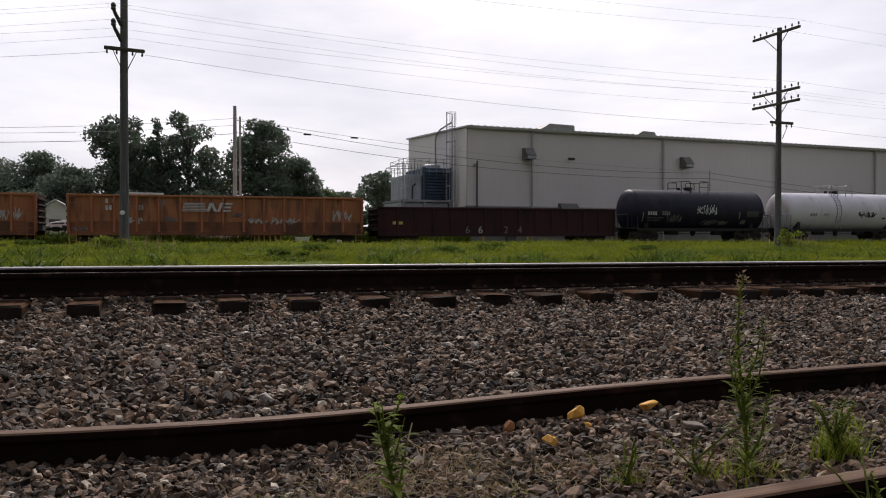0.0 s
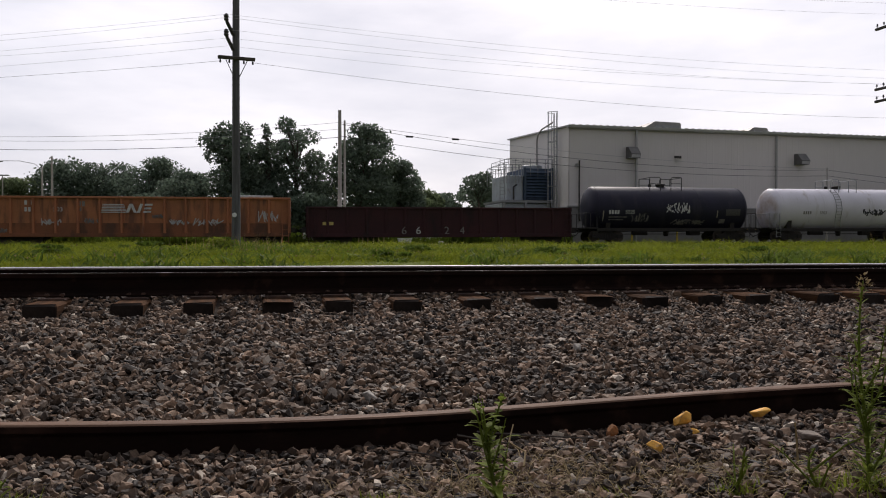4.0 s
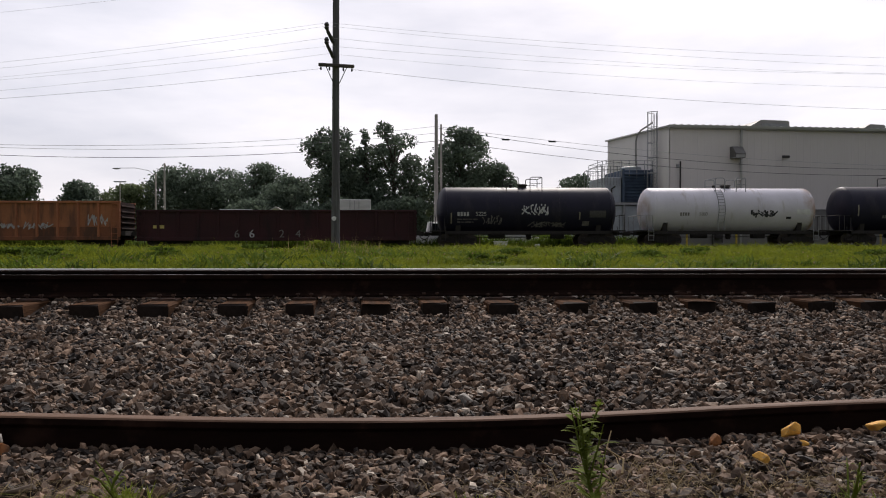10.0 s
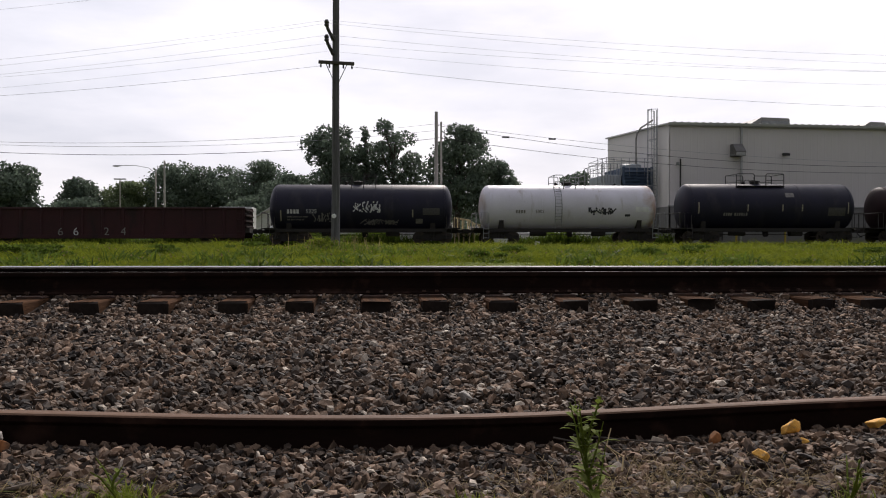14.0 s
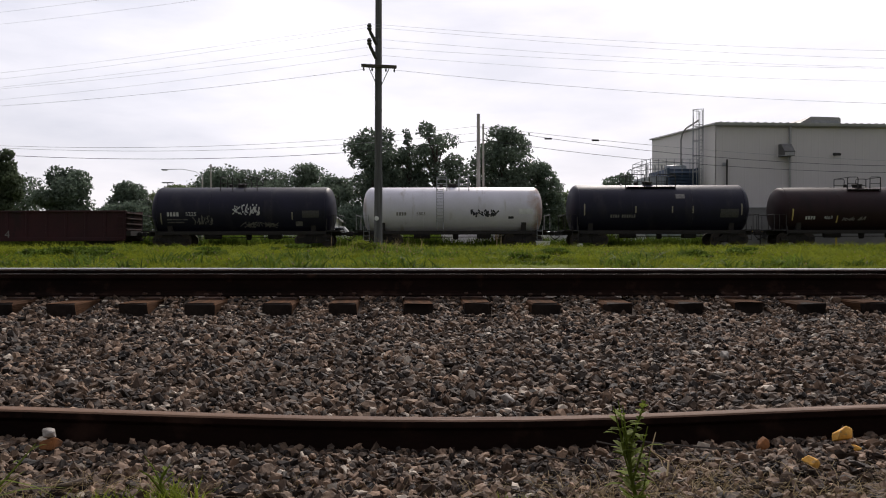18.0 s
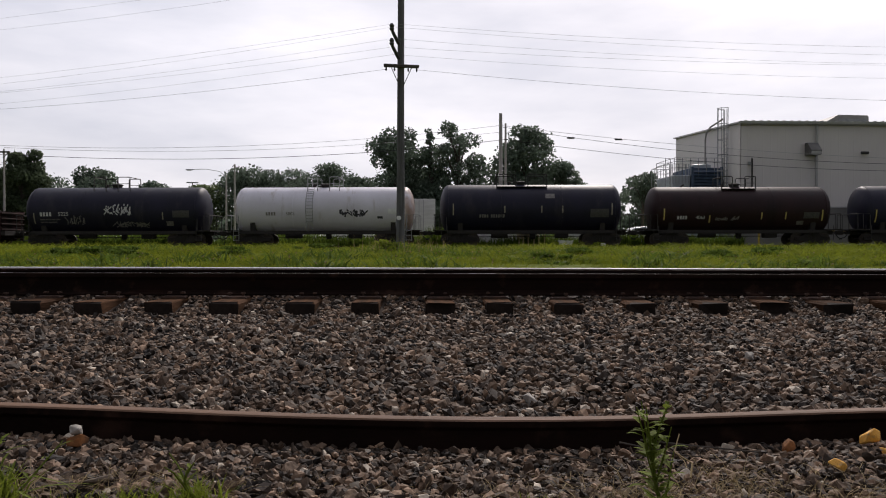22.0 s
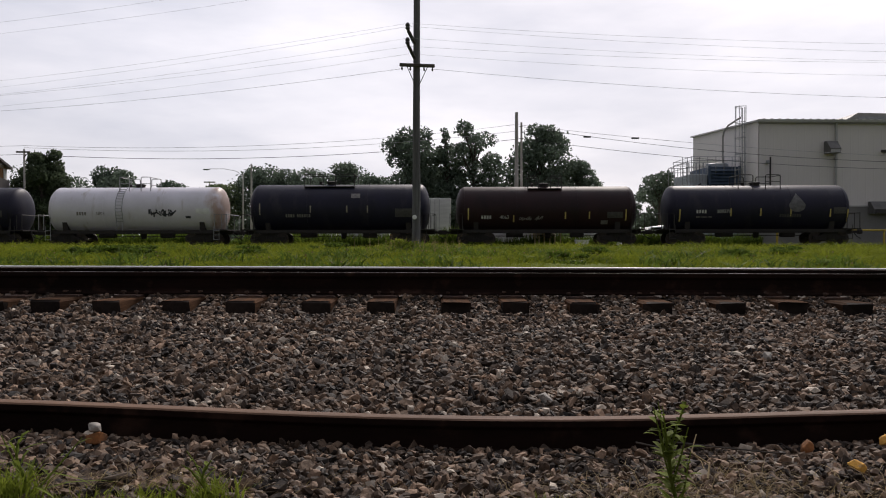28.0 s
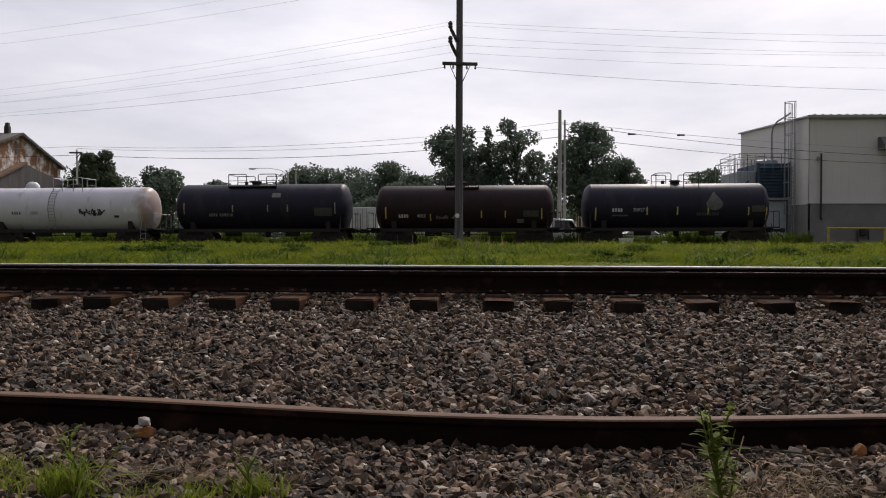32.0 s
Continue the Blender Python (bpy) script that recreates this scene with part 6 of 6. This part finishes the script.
def build_fence():
    f = thing("rail_fence", "low weathered rail fence behind the train", "fence", at=pose(-10, 58.2, -0.28, 0, 0, TRACK_TURN))
    for k in range(20):
        part("post", Shape().box(k * 2.0 - 20.06, k * 2.0 - 19.94, -0.06, 0.06, 0, 0.85), POLE_WOOD, f)
    for z in (0.4, 0.75):
        part("rail", Shape().box(-20, 18, -0.09, -0.06, z - 0.04, z + 0.04), POLE_WOOD, f)


build_fence()


# ---------------------------------------------------------------- plants and stones close to the camera
def leaf_blade(s, base, way, length, wide, droop, slot=0):
    """One lance-shaped leaf of four faces, folded along its rib."""
    b, d = Vector(base), Vector(way).normalized()
    side = d.cross(Vector((0, 0, 1)))
    side = side.normalized() if side.length > 0.01 else Vector((1, 0, 0))
    pts = []
    for u, w in ((0, 0.12), (0.4, 1.0), (0.75, 0.7), (1, 0)):
        c = b + d * length * u - Vector((0, 0, droop * length * u * u))
        pts.append((c - side * wide * w / 2, c + Vector((0, 0, -wide * 0.12 * w)), c + side * wide * w / 2))
    k = len(s.v)
    for p in pts:
        s.v += [tuple(q) for q in p]
    for i in range(3):
        for j in range(2):
            a = k + i * 3 + j
            s.f.append((a, a + 1, a + 4, a + 3))
            s.m.append(slot)


def ground_at(x, y):
    return level(y) + float(sunk(x) * in_siding(y)) + 0.018 * noise.noise((x * 1.3, y * 1.3, 0)) + 0.012 * noise.noise((x * 4, y * 4, 3))


def weed(x, y, high, seed, label, leaves=40, leaf=0.12, wide=0.022, branches=4, top_bloom=False, spread=1.0, lean=(0, 0), low=1.0, steep=1.0):
    r = random.Random(seed)
    z0 = ground_at(x, y)
    t = thing("weed", label, "weed", "weeds in the siding", (x, y, z0 - 0.01))
    st, lf = Shape(), Shape()

    def stem_point(u):
        return Vector((lean[0] * u * u + 0.02 * math.sin(u * 5 + seed), lean[1] * u * u, high * u))
    st.tube([stem_point(i / 8) for i in range(9)], [0.007 - 0.0045 * i / 8 for i in range(9)], 6)
    for k in range(leaves):
        u = 0.05 + 0.93 * ((k + r.random()) / leaves) ** low
        a = k * 2.399 + r.uniform(-0.4, 0.4)
        ln = leaf * (1.2 - 0.95 * u) * r.uniform(0.4, 1.5) * spread
        leaf_blade(lf, stem_point(u), (math.cos(a), math.sin(a), r.uniform(0.1, 1.6)), ln, wide * r.uniform(0.7, 1.2), r.uniform(0.15, 0.6))
    for k in range(branches):
        u0 = r.uniform(0.03, 0.5)
        a = r.uniform(0, 6.28)
        b0 = stem_point(u0)
        b1 = b0 + Vector((math.cos(a) * 0.10 * spread * steep, math.sin(a) * 0.10 * spread * steep, 0.10))
        b2 = b1 + Vector((math.cos(a) * 0.05 * steep, math.sin(a) * 0.05 * steep, high * 0.22))
        part("branch", Shape().tube([b0, b1, b2], [0.004, 0.003, 0.0015], 5), WEED, t)
        for j in range(int(leaves / 5)):
            v = j / (leaves / 5)
            p = b0.lerp(b1, v * 2) if v < 0.5 else b1.lerp(b2, v * 2 - 1)
            aa = j * 2.4
            leaf_blade(lf, p, (math.cos(aa), math.sin(aa), 0.7), leaf * 0.6 * r.uniform(0.7, 1.2), wide * 0.8, 0.4)
    part("stem", st, WEED, t)
    part("leaves", lf, WEED, t)
    if top_bloom:
        bl = Shape()
        for k in range(46):
            p = stem_point(1.0) + Vector((r.gauss(0, 0.010), r.gauss(0, 0.010), r.gauss(-0.01, 0.016)))
            leaf_blade(bl, p, (r.gauss(0, 1), r.gauss(0, 1), 0.6), 0.014, 0.009, 0.1)
        part("flower_head", bl, HAY, t, "pale dry flower head")


weed(1.85, 2.14, 0.68, 1, "tall slender flowering weed with narrow leaves", 120, 0.095, 0.013, 7, True, 1.0, low=1.3, steep=0.5)
weed(0.73, 2.42, 0.36, 2, "leafy green weed growing between the rails", 44, 0.12, 0.026, 6, False, 0.75, (0.02, 0.0), steep=0.4)
weed(2.33, 2.2, 0.17, 3, "small feathery green weed clump", 130, 0.065, 0.007, 12, False, 0.8, steep=0.5)
weed(1.5, 2.26, 0.14, 4, "small green weed seedling", 26, 0.07, 0.008, 3)
weed(1.72, 2.2, 0.15, 14, "small green weed seedling", 26, 0.07, 0.008, 3)
weed(1.93, 1.70, 0.16, 5, "small leafy green weed beside the rail", 22, 0.07, 0.012, 3)
weed(2.12, 1.70, 0.22, 6, "thin seeding weed stalk beside the rail", 30, 0.03, 0.006, 2)
weed(-1.2, 2.36, 0.20, 7, "grassy green weed tuft with broad blades", 20, 0.16, 0.012, 2, False, 1.2)
weed(-0.69, 2.47, 0.14, 8, "small broad-leaved green weed", 16, 0.10, 0.015, 2)


def tuft(x, y, n, high, spread, seed, label, mats, wid=0.006, lie=(0.15, 0.9)):
    r = np.random.RandomState(seed)
    z0 = ground_at(x, y)
    t = thing("grass_tuft", label, "grass tuft", "tufts in the ballast", (x, y, z0))
    spots = [(r.normal(0, spread), r.normal(0, spread * 0.6), -0.01, high * r.uniform(0.45, 1.2), wid * r.uniform(0.6, 1.3), r.uniform(*lie), r.uniform(0, 6.28)) for _ in range(n)]
    tagged(part("clump", blades("clump", spots, mats), None, t), kind="stuff")


for k, (x, y, n, hi, sp) in enumerate(((-1.42, 2.36, 190, 0.08, 0.09), (-1.22, 2.34, 160, 0.14, 0.035), (-1.05, 2.34, 170, 0.05, 0.10), (-0.85, 2.4, 160, 0.07, 0.07), (-0.66, 2.44, 150, 0.11, 0.04),
                                      (0.36, 2.5, 90, 0.06, 0.04), (1.1, 2.3, 60, 0.05, 0.05), (1.5, 2.26, 60, 0.07, 0.04), (1.86, 2.15, 150, 0.08, 0.08), (2.33, 2.2, 200, 0.14, 0.05), (1.95, 1.68, 90, 0.09, 0.05),
                                      (-1.6, 2.5, 180, 0.10, 0.1), (2.75, 2.5, 80, 0.07, 0.08))):
    tuft(x, y, n, hi, sp, 60 + k, "small tuft of fresh green grass among stones", [TUFT], 0.0065)
for k, (x, y, n, hi, sp) in enumerate(((0.95, 2.62, 120, 0.10, 0.18), (1.25, 2.5, 110, 0.11, 0.16), (0.75, 2.55, 90, 0.10, 0.14), (1.45, 2.42, 90, 0.11, 0.14), (1.9, 2.2, 90, 0.10, 0.15), (-1.15, 2.45, 90, 0.09, 0.14), (0.3, 2.6, 70, 0.07, 0.14), (-0.95, 2.62, 60, 0.09, 0.14), (0.55, 2.75, 50, 0.07, 0.15), (2.05, 2.3, 70, 0.12, 0.12), (-0.4, 2.6, 40, 0.07, 0.14), (1.6, 2.7, 40, 0.07, 0.15), (-0.75, 2.5, 80, 0.08, 0.12), (0.15, 2.45, 60, 0.07, 0.12), (1.05, 2.4, 110, 0.10, 0.14), (1.15, 2.8, 70, 0.09, 0.16), (1.7, 2.45, 80, 0.10, 0.14), (0.62, 2.48, 70, 0.09, 0.1))):
    tuft(x, y, int(n * 1.5), hi, sp, 80 + k, "wisps of dry straw-coloured grass among stones", [HAY], 0.0035, (1.0, 3.4))


def twig(points, label):
    mat = BARK if "rail" in label else HAY
    tagged(part("twig", Shape().tube([(x, y, ground_at(x, y) + z) for x, y, z in points], [0.004, 0.0035, 0.003, 0.002][:len(points)], 5), mat), label, "twig", "dry twigs")


twig(((0.90, 2.62, 0.055), (0.94, 2.72, 0.085), (0.91, 2.82, 0.10), (0.96, 2.92, 0.14)), "pale crooked dry twig on the stones")
twig(((0.86, 3.08, 0.09), (1.05, 3.06, 0.075), (1.3, 3.0, 0.05)), "thin dry twig lying beside the rail")
twig(((0.78, 3.08, 0.08), (1.0, 3.06, 0.04), (1.2, 3.02, 0.02)), "thin dry twig lying beside the rail")
twig(((1.85, 2.45, 0.03), (1.86, 2.47, 0.1), (1.86, 2.48, 0.16)), "short pale dry stalk standing among stones")
twig(((2.25, 2.62, 0.05), (2.33, 2.6, 0.045), (2.42, 2.58, 0.04)), "pale dry stalk lying on the stones")
twig(((0.5, 3.02, 0.05), (0.62, 2.95, 0.04), (0.75, 2.9, 0.02)), "thin dry twig lying beside the rail")


def rock(x, y, size, seed, mat, label, flat=0.7, up=0.0, long=1.0, turn=0):
    r = random.Random(seed)
    bm = bmesh.new()
    corners = [(-1, -1, -1), (1, -1, -1), (1, 1, -1), (-1, 1, -1), (-1, -1, 1), (0.2, -1, 1), (1, -0.1, 1), (1, 1, 1), (-1, 1, 1), (1, -1, 0.2)]
    for c in corners:
        bm.verts.new([(q * 0.62 + r.uniform(-0.34, 0.34)) * k * size * 0.6 for q, k in zip(c, (long, 1, flat))])
    bmesh.ops.convex_hull(bm, input=bm.verts)
    bmesh.ops.bevel(bm, geom=bm.edges[:], offset=size * 0.05, segments=1, affect="EDGES")
    me = bpy.data.meshes.new("stone")
    bm.to_mesh(me)
    bm.free()
    me.materials.append(mat)
    tagged(part("stone", me, None, at=pose(x, y, ground_at(x, y) + size * flat * 0.32 + up, r.uniform(-28, 28), r.uniform(-28, 28), turn)), label, "stone", "loose stones")


BROWN_STONE = material("rusty_stone", (0.27, 0.11, 0.04), (0.10, 0.055, 0.032), spec=0.1, rough=0.9, scale=14, fine=90, bump=0.4)
GREY_STONE = material("grey_stone", (0.21, 0.165, 0.13), (0.12, 0.095, 0.075), rough=0.85, scale=14, fine=90, bump=0.4)
rock(1.79, 3.12, 0.07, 1, YELLOW_STONE, "broken stone sprayed with yellow paint", 0.8, 0.04)
rock(1.81, 3.07, 0.055, 11, YELLOW_STONE, "broken stone sprayed with yellow paint", 0.6, 0.0)
rock(2.19, 3.15, 0.07, 2, YELLOW_STONE, "broken stone sprayed with yellow paint", 0.5, 0.045, 1.3)
rock(1.47, 2.75, 0.052, 3, YELLOW_STONE, "broken stone sprayed with yellow paint", 0.6, 0.045, 1.2, 30)
rock(1.44, 3.08, 0.052, 4, BROWN_STONE, "broken rusty brown stone", 0.7, 0.03)
rock(-1.30, 3.10, 0.046, 37, PALE_STONE, "pale grey angular stone on a rusty one", 0.9, 0.06)
rock(-1.29, 3.10, 0.066, 28, BROWN_STONE, "broken rusty brown stone", 0.8, 0.015)
rock(-0.63, 4.44, 0.075, 17, PALE_STONE, "flat pale ballast stone", 0.35, 0.02, 1.5)
rock(2.16, 2.78, 0.08, 8, GREY_STONE, "flat grey stone slab", 0.4, 0.02, 1.2)
rock(0.53, 3.80, 0.065, 9, PALE_STONE, "splintered pale stone on the ballast", 1.0, 0.0, 0.7, 20)
rock(1.92, 4.6, 0.055, 10, PALE_STONE, "pale rounded stone on the ballast", 0.8, 0.02)
rock(-1.02, 2.62, 0.07, 12, GREY_STONE, "long pale grey stone chip", 0.3, 0.01, 1.8, 25)
rock(-1.9, 2.75, 0.07, 15, PALE_STONE, "pale stone chip among darker stones", 0.5, 0.02)


def build_scrub():
    """Tall weeds and seed stalks in the grass strip, at the foot of the poles and along the far track."""
    r = np.random.RandomState(9)
    stalks, clumps = [], []
    for cx, cy, n, sx, hi in ((-0.7, 31.2, 150, 0.9, 0.85), (29.8, 31.2, 150, 0.9, 1.0)):
        for _ in range(n):
            x, y = cx + r.normal(0, sx), cy + r.normal(0, 0.7)
            stalks.append((x, y, level(y, x) - 0.02, hi * r.uniform(0.4, 1.2), 0.014, r.uniform(0.05, 0.5), r.uniform(0, 6.28)))
    for cx in (-0.7, 29.8):
        for _ in range(260):
            x, y = cx + r.normal(0, 1.0), 30.6 + r.normal(0, 0.6)
            clumps.append((x, y, level(y) - 0.02, r.uniform(0.3, 0.95) * math.exp(-0.35 * abs(x - cx)), 0.04, r.uniform(0.2, 1.0), r.uniform(0, 6.28)))
    me = blades("tall_stalks", stalks, [HAY])
    tagged(new("tall_stalks", me), "tall brownish seed stalks round the pole", "weeds", kind="stuff")
    back = []
    for _ in range(40000):
        x = r.uniform(-48, 75)
        y = TRACK_Y + TRACK_SLOPE * x + 3.0 + abs(r.normal(0, 1.3))
        if y < 61.0 or x < 24:
            k = 0.8 + 0.5 * noise.noise((x * 0.3, 1.0, 4))
            back.append((x, y, level(y, x) - 0.05, (1.4 if x < 23 else 0.4) * k * r.uniform(0.5, 1.25), 0.08, r.uniform(0.1, 0.55), r.uniform(0, 6.28)))
    # Weeds in the darker leaf colour, which stands in for shade under the cars.
    tagged(new("verge_grass", blades("verge_grass", back, [BROAD])), "rank grass and weeds beyond the train's track, darkened for the shade there", "grass", kind="stuff")
    for _ in range(230):
        y = r.uniform(15, 46)
        x = y * r.uniform(-0.62, 1.15)
        big = r.uniform(0.6, 1.5)
        for _k in range(70):
            clumps.append((x + r.normal(0, 0.28 * big), y + r.normal(0, 0.2), level(y) - 0.02, big * r.uniform(0.15, 0.45), 0.05, r.uniform(0.4, 1.6), r.uniform(0, 6.28)))
    tagged(new("broad_weeds", blades("broad_weeds", clumps, [BROAD])), "dark broad-leaved weed clumps in the grass strip", "weeds", kind="stuff")


build_scrub()


def barrel(x, y, wide, high, label):
    b = thing("plastic_drum", label, "drum", "drums by the track", (x, y, level(y, x)))
    part("drum", Shape().lathe([(0, wide * 0.46), (0.03, wide * 0.5), (high * 0.33, wide * 0.5), (high * 0.35, wide * 0.47), (high * 0.38, wide * 0.5), (high * 0.66, wide * 0.5), (high * 0.68, wide * 0.47), (high * 0.71, wide * 0.5), (high * 0.97, wide * 0.5), (high, wide * 0.44)], 18, "z"), WHITE_PAINT, b, smooth=40)
    part("lid", Shape().lathe([(high, wide * 0.46), (high + 0.03, wide * 0.46), (high + 0.035, wide * 0.1)], 18, "z"), WHITE_PAINT, b)


barrel(11.55, 50.0, 0.32, 0.42, "small white plastic drum in the grass by the track")


def build_bin():
    b = thing("storage_bin", "white open plastic bin standing in the grass by the track", "bin", at=(9.2, 50.0, level(50, 9.2)))
    tub = Shape()
    for k, (w, d, z) in enumerate(((0.32, 0.22, 0.0), (0.40, 0.28, 0.62), (0.36, 0.24, 0.62), (0.30, 0.20, 0.05))):
        tub.v += [(-w, -d, z), (w, -d, z), (w, d, z), (-w, d, z)]
    for k in range(3):
        for i in range(4):
            tub.f.append((k * 4 + i, k * 4 + (i + 1) % 4, k * 4 + 4 + (i + 1) % 4, k * 4 + 4 + i))
    tub.f += [(3, 2, 1, 0), (12, 13, 14, 15)]
    tub.m = [0] * len(tub.f)
    part("tub", tub, WHITE_PAINT, b)
    for y in (-0.29, 0.29):
        part("rim", Shape().box(-0.43, 0.43, y - 0.02, y + 0.02, 0.58, 0.63, 0, 0.008), WHITE_PAINT, b)


def build_rack():
    """A pale steel and timber rack beside the truck."""
    t = thing("timber_rack", "weathered yellow rack with pale boxes beside the truck", "rack", at=(8.05, 56.9, -0.28))
    tan = material("rack_tan", (0.62, 0.53, 0.33), (0.42, 0.34, 0.18), rough=0.7, scale=3, fine=20, bump=0.1)
    for x, hi in ((-0.95, 2.2), (-0.65, 2.15), (-0.3, 2.1), (0.1, 2.0), (0.45, 1.75), (0.85, 1.7)):
        for y in (-0.4, 0.4):
            part("post", Shape().box(x - 0.035, x + 0.035, y - 0.035, y + 0.035, 0, hi), tan, t)
    for y in (-0.4, 0.4):
        part("top_rail", Shape().tube([(-0.98, y, 2.18), (0.1, y, 2.0), (0.5, y, 1.74), (0.9, y, 1.68)], 0.04, 6), tan, t)
        part("lower_rail", Shape().tube([(-0.98, y, 1.3), (0.9, y, 1.3)], 0.035, 6), tan, t)
    part("deck", Shape().box(-1.0, 0.9, -0.45, 0.45, 1.2, 1.26), tan, t)
    for x in (0.3, 0.72):
        part("box", Shape().box(x - 0.19, x + 0.19, -0.3, 0.3, 1.26, 1.55, 0, 0.02), WHITE_PAINT, t, "white box on the rack")


build_bin()
build_rack()


def build_flowers():
    """Small pale clover heads scattered in the grass strip."""
    r = np.random.RandomState(21)
    s = Shape()
    for _ in range(420):
        y = r.uniform(14, 44)
        x = y * r.uniform(-0.65, 1.2)
        z = level(y) + r.uniform(0.14, 0.34)
        k = 0.012 + 0.0006 * y
        s.add([(x - k, y, z), (x + k, y, z), (x, y - k, z), (x, y + k, z), (x, y, z + k), (x, y, z - k)], [(0, 2, 4), (2, 1, 4), (1, 3, 4), (3, 0, 4), (2, 0, 5), (1, 2, 5), (3, 1, 5), (0, 3, 5)])
    tagged(part("clover_flowers", s, HAY), "small pale clover flowers scattered in the grass", "flowers", kind="stuff")


build_flowers()


# ---------------------------------------------------------------- motion
def motions():
    for car, centre in TRAIN:
        walk(car, [(t, on_track(rolled(t) + centre)) for t in range(0, 33)])
    for w in SPIN:
        x, y, z = w.location
        walk(w, [(k * 0.2, Matrix.Translation((x, y, z)) @ Matrix.Rotation((rolled(k * 0.2) - rolled(0)) / 0.42, 4, "Y")) for k in range(161)])


motions()
